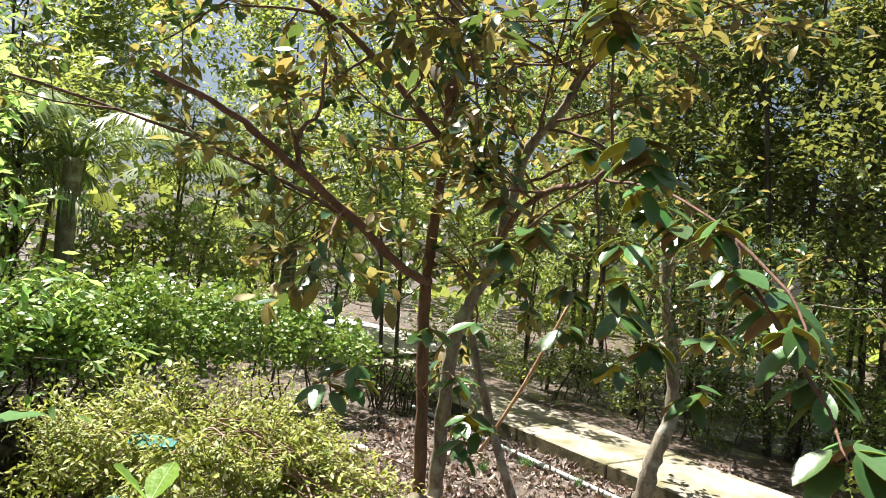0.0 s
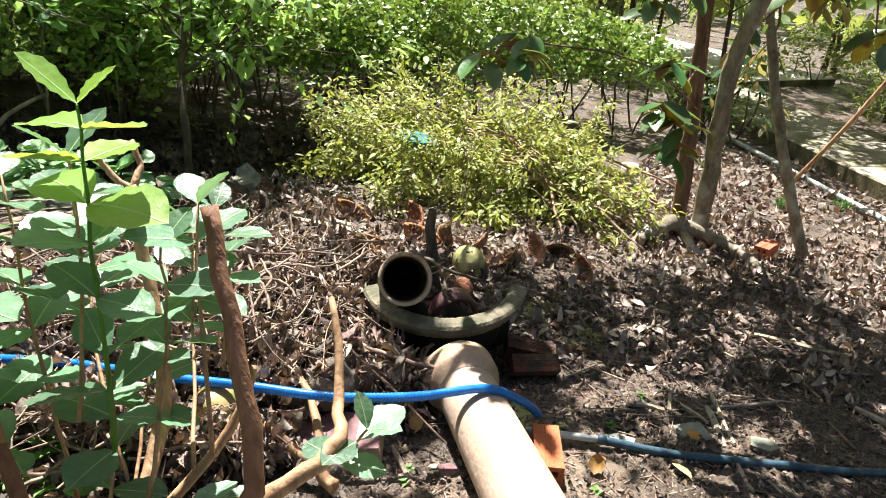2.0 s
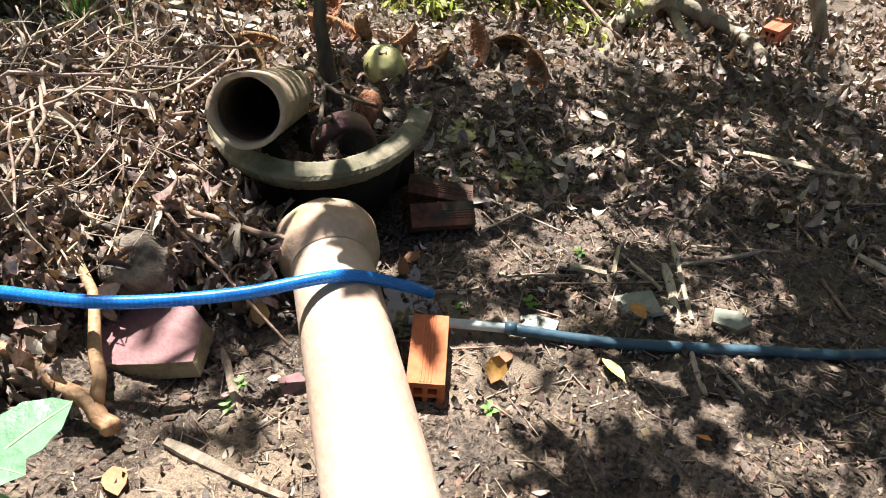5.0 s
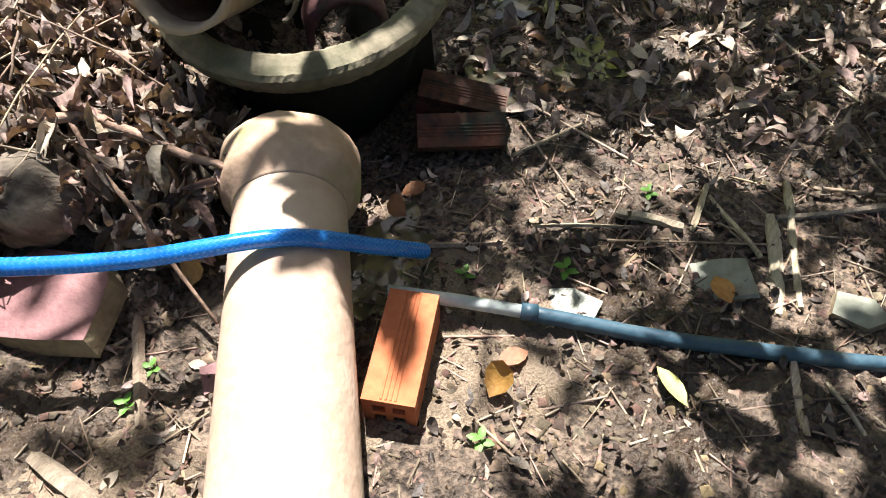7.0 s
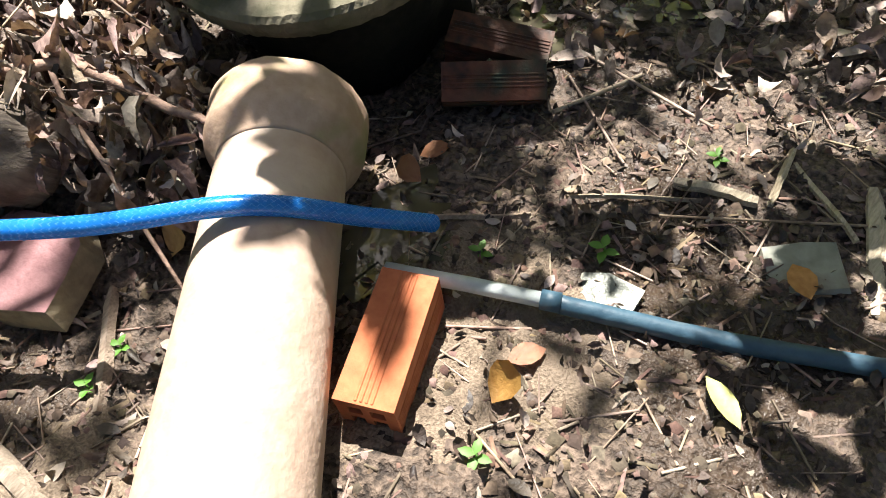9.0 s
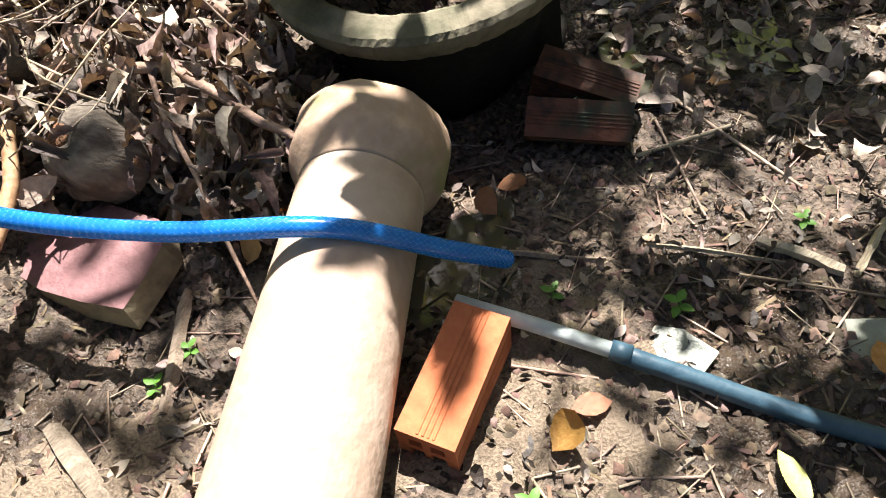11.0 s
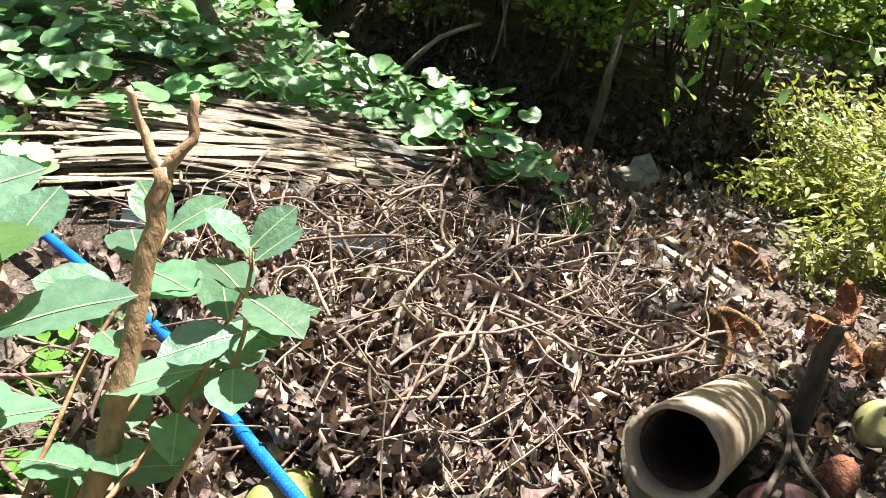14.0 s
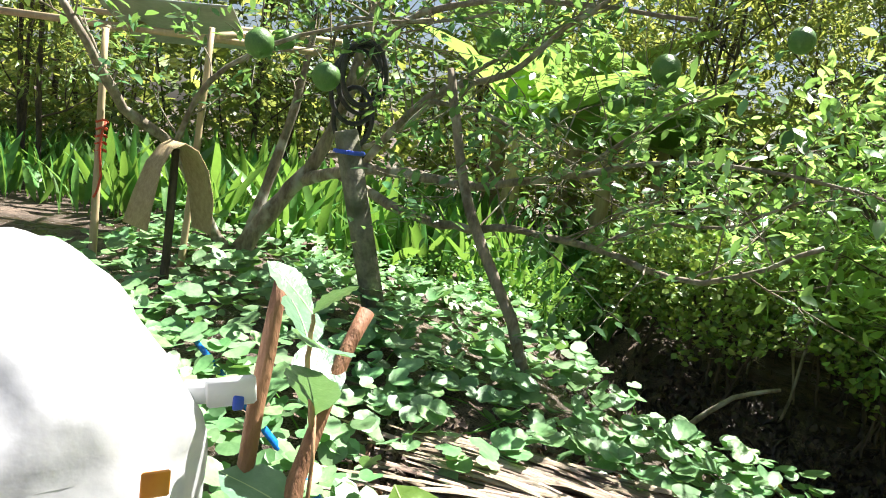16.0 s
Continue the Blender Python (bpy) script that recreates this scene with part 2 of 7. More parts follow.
M_HUSK = surf("coconut_husk", (0.17, 0.075, 0.035), (0.36, 0.19, 0.09), 30, 0.95, 1.0, 120, stretch=(1, 1, 0.3), vary=0.3)
M_HUSK_GREY = surf("old_husk", (0.05, 0.038, 0.03), (0.26, 0.215, 0.175), 14, 0.9, 1.0, 80, stretch=(1, 1, 0.16), c3=(0.05, 0.038, 0.028), amount3=0.42, scale3=11)
M_COCO = surf("coconut_green", (0.42, 0.42, 0.16), (0.62, 0.55, 0.28), 7, 0.6, 0.2, 50, c3=(0.10, 0.055, 0.03), amount3=0.42, scale3=9)
M_COCO_YEL = surf("coconut_yellow", (0.19, 0.23, 0.06), (0.36, 0.36, 0.12), 5, 0.5, 0.2, 50, c3=(0.40, 0.27, 0.13), amount3=0.48, scale3=14)
M_BAG = surf("white_bag", (0.54, 0.55, 0.59), (0.74, 0.75, 0.77), 6, 0.35, 0.12, 30, trans=0.25)
M_ORANGE = surf("orange_print", (0.75, 0.26, 0.03), (0.85, 0.36, 0.05), 9, 0.45, 0.0, 40)
M_BLUE = surf("blue_print", (0.03, 0.08, 0.55), (0.05, 0.12, 0.70), 9, 0.45, 0.0, 40)
M_SACK = surf("burlap", (0.36, 0.26, 0.14), (0.52, 0.40, 0.24), 40, 0.9, 0.8, 220)
M_RED = surf("red_strap", (0.55, 0.06, 0.03), (0.70, 0.12, 0.05), 30, 0.6, 0.2, 90)
M_RUBBER = surf("black_hose", (0.02, 0.02, 0.022), (0.06, 0.06, 0.062), 14, 0.45, 0.2, 60)
M_SHEET = surf("grey_sheet", (0.30, 0.32, 0.32), (0.48, 0.50, 0.49), 4, 0.6, 0.2, 30)
M_FRUIT = surf("pomelo_skin", (0.07, 0.17, 0.04), (0.12, 0.25, 0.065), 9, 0.45, 0.4, 160)
M_TEAL = surf("teal_cloth", (0.012, 0.13, 0.13), (0.03, 0.22, 0.21), 12, 0.8, 0.3, 60)
M_CREAM = surf("cream_plastic", (0.50, 0.47, 0.38), (0.64, 0.60, 0.50), 10, 0.6, 0.2, 50)
M_PLATE = surf("grey_tile_shard", (0.20, 0.21, 0.17), (0.34, 0.35, 0.29), 9, 0.5, 0.2, 60, c3=(0.14, 0.11, 0.08), amount3=0.4, scale3=15)
M_GRASS = surf("grass_blade", (0.08, 0.22, 0.04), (0.16, 0.34, 0.07), 9, 0.5, 0.1, 40, vary=0.4, by="island", trans=0.3)
M_WATER = surf("muddy_water", (0.05, 0.045, 0.03), (0.09, 0.08, 0.055), 3, 0.04, 0.05, 20, spec=0.6)
M_YELLOW = surf("yellow_plastic", (0.75, 0.62, 0.03), (0.85, 0.72, 0.05), 12, 0.5, 0.2, 40)
M_CLEAR = surf("crumpled_film", (0.16, 0.18, 0.15), (0.42, 0.44, 0.38), 10, 0.3, 0.6, 40, trans=0.3)
M_METAL = surf("weathered_gutter", (0.22, 0.23, 0.23), (0.38, 0.39, 0.38), 9, 0.5, 0.3, 50, c3=(0.12, 0.11, 0.09), amount3=0.4, scale3=6)


# ---- mesh helpers ----
DITCH = (((-9.0, 2.1), (-4.6, 2.45)), ((-4.6, 2.45), (-3.6, 2.85)), ((-3.6, 2.85), (-2.95, 3.55)), ((-2.95, 3.55), (-2.45, 4.4)), ((-2.45, 4.4), (-2.0, 5.6)))


def ground_z(x, y):
    """The height of the ground at x, y (numbers or arrays)."""
    xx, yy = np.clip(x, -6.0, 4.5), np.clip(y, -0.5, 8.5)
    z = 0.198 - 0.046 * xx - 0.09 * np.minimum(yy, 5.0) - 0.012 * np.maximum(yy - 5.0, 0.0)
    z = z + 0.09 * np.exp(-(((x + 1.0) / 0.45) ** 2 + ((y - 1.95) / 0.5) ** 2))
    z = z + 0.07 * np.exp(-(((x + 2.2) / 0.6) ** 2 + ((y - 1.7) / 0.7) ** 2))
    z = z + 0.10 * np.exp(-(((x + 3.5) / 0.8) ** 2 + ((y - 0.9) / 0.9) ** 2))
    z = z - 0.10 * np.exp(-(((x + 0.42) / 0.25) ** 2 + ((y - 2.42) / 0.2) ** 2))
    z = z - 0.045 * np.exp(-(((x + 0.28) / 0.32) ** 2 + ((y - 1.78) / 0.35) ** 2))
    for (x0, y0), (x1, y1) in DITCH:
        dx, dy = x1 - x0, y1 - y0
        k = np.clip(((x - x0) * dx + (y - y0) * dy) / (dx * dx + dy * dy), 0, 1)
        d = np.hypot(x - x0 - k * dx, y - y0 - k * dy)
        z = z - 0.30 * np.exp(-(d / 0.38) ** 2)
    return z


def gz(x, y):
    return float(ground_z(np.float64(x), np.float64(y)))


def mesh_arrays(name, verts, loops, sizes, smooth=True):
    me = bpy.data.meshes.new(name)
    sizes = np.asarray(sizes, dtype=np.int32)
    me.vertices.add(len(verts))
    me.vertices.foreach_set("co", np.asarray(verts, dtype=np.float32).ravel())
    me.loops.add(int(sizes.sum()))
    me.loops.foreach_set("vertex_index", np.asarray(loops, dtype=np.int32))
    me.polygons.add(len(sizes))
    starts = np.zeros(len(sizes), dtype=np.int32)
    starts[1:] = np.cumsum(sizes)[:-1]
    me.polygons.foreach_set("loop_start", starts)
    me.polygons.foreach_set("use_smooth", np.full(len(sizes), smooth, dtype=bool))
    me.update(calc_edges=True)
    me.validate()
    return me


class Build:
    """Gathers verts and faces of one mesh."""

    def __init__(self):
        self.v, self.f, self.n = [], [], 0

    def add(self, verts, faces):
        self.v.append(np.asarray(verts, dtype=float).reshape(-1, 3))
        self.f += [[i + self.n for i in f] for f in faces]
        self.n += len(self.v[-1])
        return self

    def tube(self, points, radii, sides=8, cap=True, rough=0.0, rs=None):
        P = [Vector(p) for p in points]
        if isinstance(radii, (int, float)):
            radii = [radii] * len(P)
        verts, faces = [], []
        side = None
        for i, p in enumerate(P):
            d = (P[min(i + 1, len(P) - 1)] - P[max(i - 1, 0)]).normalized()
            if side is None:
                side = d.orthogonal().normalized()
            side = (side - d * side.dot(d)).normalized()
            up = d.cross(side)
            for k in range(sides):
                a = 2 * math.pi * k / sides
                r = radii[i] * (1 + (rough * (rs.rand() - 0.5) if rs is not None else 0))
                verts.append(p + side * (math.cos(a) * r) + up * (math.sin(a) * r))
        for i in range(len(P) - 1):
            for k in range(sides):
                a, b = i * sides + k, i * sides + (k + 1) % sides
                faces.append([a, b, b + sides, a + sides])
        if cap:
            faces.append(list(range(sides))[::-1])
            faces.append([(len(P) - 1) * sides + k for k in range(sides)])
        return self.add(verts, faces)

    def box(self, m, sx, sy, sz, bevel=0.004):
        """A box with cut edges, of full sizes, at the pose m."""
        bm = bmesh.new()
        bmesh.ops.create_cube(bm, size=1.0)
        bmesh.ops.scale(bm, vec=(sx, sy, sz), verts=bm.verts)
        if bevel:
            bmesh.ops.bevel(bm, geom=bm.edges[:], offset=bevel, segments=1, affect="EDGES")
        bm.transform(m)
        bm.verts.index_update()
        out = [v.co.copy() for v in bm.verts], [[v.index for v in f.verts] for f in bm.faces]
        bm.free()
        return self.add(*out)

    def blob(self, m, radii, sub=3, amp=0.06, freq=2.0, seed=0):
        bm = bmesh.new()
        bmesh.ops.create_icosphere(bm, subdivisions=sub, radius=1.0)
        for v in bm.verts:
            k = 1 + amp * noise.noise(v.co * freq + Vector((seed * 7.1, seed * 3.3, 0)))
            v.co = Vector((v.co.x * radii[0], v.co.y * radii[1], v.co.z * radii[2])) * k
        bm.transform(m)
        bm.verts.index_update()
        out = [v.co.copy() for v in bm.verts], [[v.index for v in f.verts] for f in bm.faces]
        bm.free()
        return self.add(*out)

    def mesh(self, name, smooth=True):
        sizes = [len(f) for f in self.f]
        return mesh_arrays(name, np.concatenate(self.v), np.array([i for f in self.f for i in f]), sizes, smooth)


def part(name, shape, material, parent=None, label="", smooth=True, kind=""):
    """Links a Build or a mesh as one object under its thing or part."""
    me = shape.mesh(name, smooth) if isinstance(shape, Build) else shape
    if not me.materials:
        for m in (material if isinstance(material, (list, tuple)) else [material]):
            me.materials.append(m)
    ob = new(name, me)
    if parent is not None:
        ob.parent = parent
    return tagged(ob, label=label, kind=kind)


def thing(name, label, category, at=(0, 0, 0), group="", kind=""):
    ob = new(name)
    ob.location = at
    ob.empty_display_size = 0.1
    return tagged(ob, label, category, group, kind)


def leaf_shape(length=1.0, width=0.5, rows=3, fold=0.15, droop=0.15, peak=0.45, curl=0.0):
    """A leaf along +y, upper face +z: verts, faces."""
    v, f = [(0, 0, 0)], []
    for i in range(1, rows + 1):
        t = i / (rows + 1)
        w = width / 2 * (math.sin(math.pi * t ** (math.log(0.5) / math.log(peak))) ** 0.75)
        z = -droop * t * t * length
        if curl:
            a = curl * t
            y, z = length * math.sin(a) / curl, -length * (1 - math.cos(a)) / curl
        else:
            y = t * length
        v += [(-w, y, z + fold * w), (0, y, z), (w, y, z + fold * w)]
    if curl:
        v.append((0, length * math.sin(curl) / curl, -length * (1 - math.cos(curl)) / curl))
    else:
        v.append((0, length, -droop * length))
    f += [[0, 2, 1], [0, 3, 2]]
    for i in range(rows - 1):
        a = 1 + 3 * i
        f += [[a, a + 1, a + 4, a + 3], [a + 1, a + 2, a + 5, a + 4]]
    a, e = 1 + 3 * (rows - 1), len(v) - 1
    f += [[a, a + 1, e], [a + 1, a + 2, e]]
    return np.array(v, dtype=float), f


def heart_shape(size=1.0, cup=0.12):
    """A broad heart-shaped leaf, stalk at the origin, tip along +y."""
    out = [(0.0, 0.02), (0.20, -0.16), (0.45, -0.12), (0.58, 0.15), (0.50, 0.45), (0.26, 0.70), (0.0, 0.80)]
    ring = [(x, y) for x, y in out] + [(-x, y) for x, y in out[-2:0:-1]]
    v = [(0, 0.22, -cup * 0.5)] + [(x, y, cup * (x * x * 2.2 - 0.2 * y) + 0.03 * math.sin(9 * y + 5 * x)) for x, y in ring]
    n = len(ring)
    f = [[0, 1 + i, 1 + (i + 1) % n] for i in range(n)]
    return np.array(v) * size, f


def scatter(name, shapes, pos, dirs, ups, sizes, rs):
    """One mesh of many leaves: shapes is a list of (verts, faces); leaf i lies at pos[i] along dirs[i], its upper face towards ups[i]."""
    pos, dirs, ups = (np.asarray(a, dtype=float).reshape(-1, 3) for a in (pos, dirs, ups))
    sizes = np.broadcast_to(np.asarray(sizes, dtype=float), (len(pos),))
    y = dirs / np.linalg.norm(dirs, axis=1, keepdims=True)
    x = np.cross(y, ups)
    x /= np.linalg.norm(x, axis=1, keepdims=True) + 1e-9
    z = np.cross(x, y)
    pick = rs.randint(0, len(shapes), len(pos))
    V, Lp, S, n = [], [], [], 0
    for k, (sv, sf) in enumerate(shapes):
        i = np.nonzero(pick == k)[0]
        if not len(i):
            continue
        p = pos[i][:, None, :] + sizes[i][:, None, None] * (sv[None, :, 0:1] * x[i][:, None, :] + sv[None, :, 1:2] * y[i][:, None, :] + sv[None, :, 2:3] * z[i][:, None, :])
        V.append(p.reshape(-1, 3))
        flat = np.array([a for f in sf for a in f])
        Lp.append((flat[None, :] + (n + np.arange(len(i)) * len(sv))[:, None]).ravel())
        S.append(np.tile([len(f) for f in sf], len(i)))
        n += len(i) * len(sv)
    return mesh_arrays(name, np.concatenate(V), np.concatenate(Lp), np.concatenate(S), True)


def rand_dirs(rs, n, zmin=-1.0, zmax=1.0):
    z = rs.uniform(zmin, zmax, n)
    a = rs.uniform(0, 2 * math.pi, n)
    r = np.sqrt(1 - z * z)
    return np.stack([r * np.cos(a), r * np.sin(a), z], 1)


def bend(points, steps, rs, wob):
    """A wavier polyline through the points."""
    P = [Vector(p) for p in points]
    out = []
    for i in range(len(P) - 1):
        p0, p1, p2, p3 = P[max(i - 1, 0)], P[i], P[i + 1], P[min(i + 2, len(P) - 1)]
        for k in range(steps):
            t = k / steps
            q = 0.5 * ((2 * p1) + (p2 - p0) * t + (2 * p0 - 5 * p1 + 4 * p2 - p3) * t * t + (3 * p1 - p0 - 3 * p2 + p3) * t ** 3)
            out.append(q + Vector(rs.uniform(-wob, wob, 3)))
    out.append(P[-1])
    return out


def grow(b, start, way, length, radius, depth, rs, tips, spread=0.7, lift=0.15, sides=5, kids=3):
    """A branch with side branches into the Build b; the twig ends go into tips as (place, direction)."""
    p, d = Vector(start), Vector(way).normalized()
    n = 4
    pts, rad = [p.copy()], [radius]
    for i in range(n):
        d = (d + Vector(rs.uniform(-0.22, 0.22, 3)) + Vector((0, 0, lift * 0.3))).normalized()
        p = p + d * (length / n)
        pts.append(p.copy())
        rad.append(radius * (1 - 0.6 * (i + 1) / n))
        if depth == 0:
            tips.append((p.copy(), d.copy()))
    b.tube(pts, rad, sides, cap=False)
    if depth > 0:
        for k in range(kids):
            i = rs.randint(1, n + 1)
            w = (d + Vector(rs.uniform(-1, 1, 3)) * spread * 1.4).normalized()
            grow(b, pts[i], w, length * rs.uniform(0.5, 0.75), rad[i] * 0.7, depth - 1, rs, tips, spread, lift, max(3, sides - 1), kids)
        grow(b, pts[-1], d, length * 0.6, rad[-1], depth - 1, rs, tips, spread, lift, max(3, sides - 1), kids)


def leaves_at(tips, per, rs, jitter, droop=0.3, outward=0.8):
    """Places, directions and upper sides of leaves in whorls round the twig ends."""
    pos, dirs, ups = [], [], []
    for p, d in tips:
        n = max(1, int(per + rs.uniform(-0.4, 0.4) * per))
        r = rand_dirs(rs, n, -0.5, 0.9)
        w = np.array(d)[None, :] * 0.6 + r * outward + np.array([0, 0, -droop])
        pos.append(np.array(p)[None, :] + rs.uniform(-jitter, jitter, (n, 3)))
        dirs.append(w)
        ups.append(np.array([0, 0, 1.0]) + rs.uniform(-0.5, 0.5, (n, 3)))
    return np.concatenate(pos), np.concatenate(dirs), np.concatenate(ups)


def wrinkled(shape, depth=0.034):
    """The leaf with the puckered side veins of a dry guava leaf."""
    v, f = shape[0].copy(), shape[1]
    for i in range((len(v) - 2) // 3):
        for j in (1, 3):
            v[3 * i + j, 2] += depth * (1 if i % 2 else -1)
    return v, f


LEAF_BROAD = [leaf_shape(1, 0.46, 2, f, d, 0.5) for f, d in ((0.1, 0.1), (0.3, 0.25), (0.2, -0.05))]
LEAF_LANCE = [leaf_shape(1, 0.24, 2, f, d, 0.45) for f, d in ((0.2, 0.2), (0.3, 0.45), (0.2, 0.0))]
LEAF_ROUND = [leaf_shape(1, 0.8, 2, f, d, 0.55) for f, d in ((0.1, 0.1), (0.3, 0.2))]
LEAF_MID = [leaf_shape(1, 0.36, 2, f, d, 0.5) for f, d in ((0.2, 0.15), (0.35, 0.4), (0.1, 0.0))]
LEAF_SMALL = [leaf_shape(1, 0.6, 1, f, d, 0.5) for f, d in ((0.1, 0.1), (0.3, 0.2))]
LEAF_CURL = [wrinkled(leaf_shape(1, w, 8, f, 0, 0.5, c)) for w, f, c in ((0.26, 1.6, 2.6), (0.22, 2.4, 1.4), (0.34, 0.9, -2.4), (0.20, 3.0, 0.8), (0.30, 1.2, 3.2), (0.40, 0.6, 1.8), (0.18, 1.0, -3.0))]
LEAF_DEAD = [leaf_shape(1, w, 3, f, 0, 0.5, c) for w, f, c in ((0.42, 0.6, 2.4), (0.34, 1.4, 1.5), (0.5, 0.3, -1.6), (0.28, 2.0, 0.9), (0.45, 0.2, 0.4), (0.22, 1.2, 2.6))]


# ---- ground and setting ----
def soil_bumps(p):
    """The trodden unevenness of the soil at the plan point p."""
    off = max(-0.9 - p.x, p.x - 1.4, 1.2 - p.y, p.y - 3.2, 0.0)
    fine = 0.008 * noise.noise(p * 13) + 0.010 * noise.noise(p * 31) + 0.008 * noise.noise(p * 62) + 0.005 * noise.noise(p * 120)
    return 0.012 * noise.noise(p * 4) + fine / (1 + (off / 0.5) ** 2)


def ground():
    def axis(lo, hi, a, b, fine):
        mid = list(np.arange(a, b, fine))
        left, right, s = [], [], fine
        x = a
        while x > lo:
            s *= 1.07
            x -= s
            left.append(x)
        x, s = mid[-1], fine
        while x < hi:
            s *= 1.07
            x += s
            right.append(x)
        return np.array(left[::-1] + mid + right)
    xs, ys = axis(-90, 90, -0.9, 1.4, 0.010), axis(-60, 120, 1.2, 3.2, 0.010)
    X, Y = np.meshgrid(xs, ys, indexing="ij")
    Z = ground_z(X, Y)
    for i in range(X.shape[0]):
        for j in range(X.shape[1]):
            p = Vector((X[i, j], Y[i, j], 0))
            if abs(p.x) < 4 and -1 < p.y < 8:
                Z[i, j] += soil_bumps(p)
            else:
                Z[i, j] += 0.02 * noise.noise(p * 1.5)
    nx, ny = X.shape
    idx = np.arange(nx * ny).reshape(nx, ny)
    q = np.stack([idx[:-1, :-1], idx[1:, :-1], idx[1:, 1:], idx[:-1, 1:]], -1).reshape(-1)
    me = mesh_arrays("ground", np.stack([X, Y, Z], -1).reshape(-1, 3), q, np.full((nx - 1) * (ny - 1), 4))
    part("ground", me, M_SOIL, label="trodden brown garden soil, wet in places", kind="structure")


ground()
M_SAND = surf("washed_sand", (0.12, 0.088, 0.062), (0.28, 0.215, 0.155), 14, 0.85, 0.6, 260, c3=(0.12, 0.088, 0.062), amount3=0.42, scale3=9, rough2=0.3, fine_share=1.0)


def sand_patch(cx, cy, rx, ry, seed, label):
    """A thin film of washed-out sand lying on the soil, with an uneven edge."""
    v, f = [], []
    na, nr = 72, 22
    for i in range(na):
        a = 2 * math.pi * i / na
        w = 1 + 0.22 * math.sin(3 * a + seed) + 0.14 * math.sin(7 * a + 2 * seed) + 0.08 * math.sin(13 * a)
        for j in range(nr + 1):
            k = j / nr
            x, y = cx + rx * w * k * math.cos(a), cy + ry * w * k * math.sin(a)
            p = Vector((x, y, 0))
            v.append((x, y, gz(x, y) + 0.75 * soil_bumps(p) + 0.007 * (1 - k ** 3) - 0.006 * k ** 6 + 0.004 * noise.noise(p * 45)))
    for i in range(na):
        for j in range(nr):
            a, b = i * (nr + 1) + j, ((i + 1) % na) * (nr + 1) + j
            f.append([a, a + 1, b + 1, b])
    part("sand", Build().add(v, f), M_SAND, label=label, kind="structure")


sand_patch(0.17, 2.10, 0.17, 0.22, 1.0, "pale washed sand round the hose outlet")
sand_patch(-0.02, 1.60, 0.22, 0.16, 2.3, "pale wet sand beside the clay pipe")


def slab_run(a, b, width, height, name, label, top=M_CONC):
    """A raised concrete walkway cast in bays along a line; a, b: its front foot."""
    t = thing(name, label, "walkway", (a[0], a[1], gz(*a)), kind="structure")
    u = Vector((b[0] - a[0], b[1] - a[1], 0))
    n = max(2, int(u.length / 1.1))
    w = Vector((u.y, -u.x, 0)).normalized()
    rs = np.random.RandomState(5)
    for i in range(n):
        p = Vector((a[0], a[1], 0)) + u * ((i + 0.5) / n) + w * (width / 2)
        z = gz(p.x, p.y) + height - 0.2 + rs.uniform(-0.004, 0.004)
        yaw = math.degrees(math.atan2(u.y, u.x))
        m = pose(p.x - a[0], p.y - a[1], z - gz(*a) - 0.05, rs.uniform(-0.4, 0.4), math.degrees(math.atan2(gz(p.x, p.y) - gz(p.x + u.x / n, p.y + u.y / n), u.length / n)), yaw)
        b_ = Build().box(m, u.length / n - 0.012, width, 0.5, 0.012)
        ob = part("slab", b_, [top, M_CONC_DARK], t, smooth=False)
        # every face but the top takes the darker concrete
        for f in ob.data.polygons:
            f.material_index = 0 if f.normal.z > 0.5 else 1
    return t


UX, UY = -0.587, 0.81
slab_run((0.85 - 3.6 * UX, 7.2 - 3.6 * UY), (0.85 + 3.4 * UX, 7.2 + 3.4 * UY), 1.0, 0.17, "walkway", "raised mossy concrete garden walkway with darker sides")
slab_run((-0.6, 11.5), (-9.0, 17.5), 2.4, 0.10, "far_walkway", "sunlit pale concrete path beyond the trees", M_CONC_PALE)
# dark water strip, added in place of the ditch's dark shaded soil
wv = []
wp = [Vector((*a, 0)) for a, b in DITCH] + [Vector((*DITCH[-1][1], 0))]
for i, p in enumerate(bend(wp, 6, np.random.RandomState(1), 0.0)):
    w_ = 0.24 + 0.04 * math.sin(i * 1.7)
    nx_ = Vector((-0.3, 0.95, 0)) if p.x < -3.4 else Vector((-0.92, 0.38, 0))
    z_ = gz(p.x, p.y) + 0.05
    wv += [(p.x - nx_.x * w_, p.y - nx_.y * w_, z_), (p.x + nx_.x * w_, p.y + nx_.y * w_, z_)]
part("water", Build().add(wv, [[2 * i, 2 * i + 1, 2 * i + 3, 2 * i + 2] for i in range(len(wv) // 2 - 1)]), M_WATER, label="dark muddy water strip added in place of the ditch's shaded soil", kind="structure")
pvc_run = thing("water_pipe", "grey plastic water pipe lying along the walkway", "pipe", (0.9, 7.0, gz(0.9, 7.0)))
rs0 = np.random.RandomState(3)
pp = [(0.8 - k * UX - 0.22, 7.1 - k * UY - 0.16) for k in (2.6, 1.8, 1.0, 0.2, -0.6, -1.4)]
part("tube", Build().tube([(x - 0.9, y - 7.0, gz(x, y) - gz(0.9, 7.0) + 0.03) for x, y in pp], 0.022, 8), M_PVC, pvc_run)


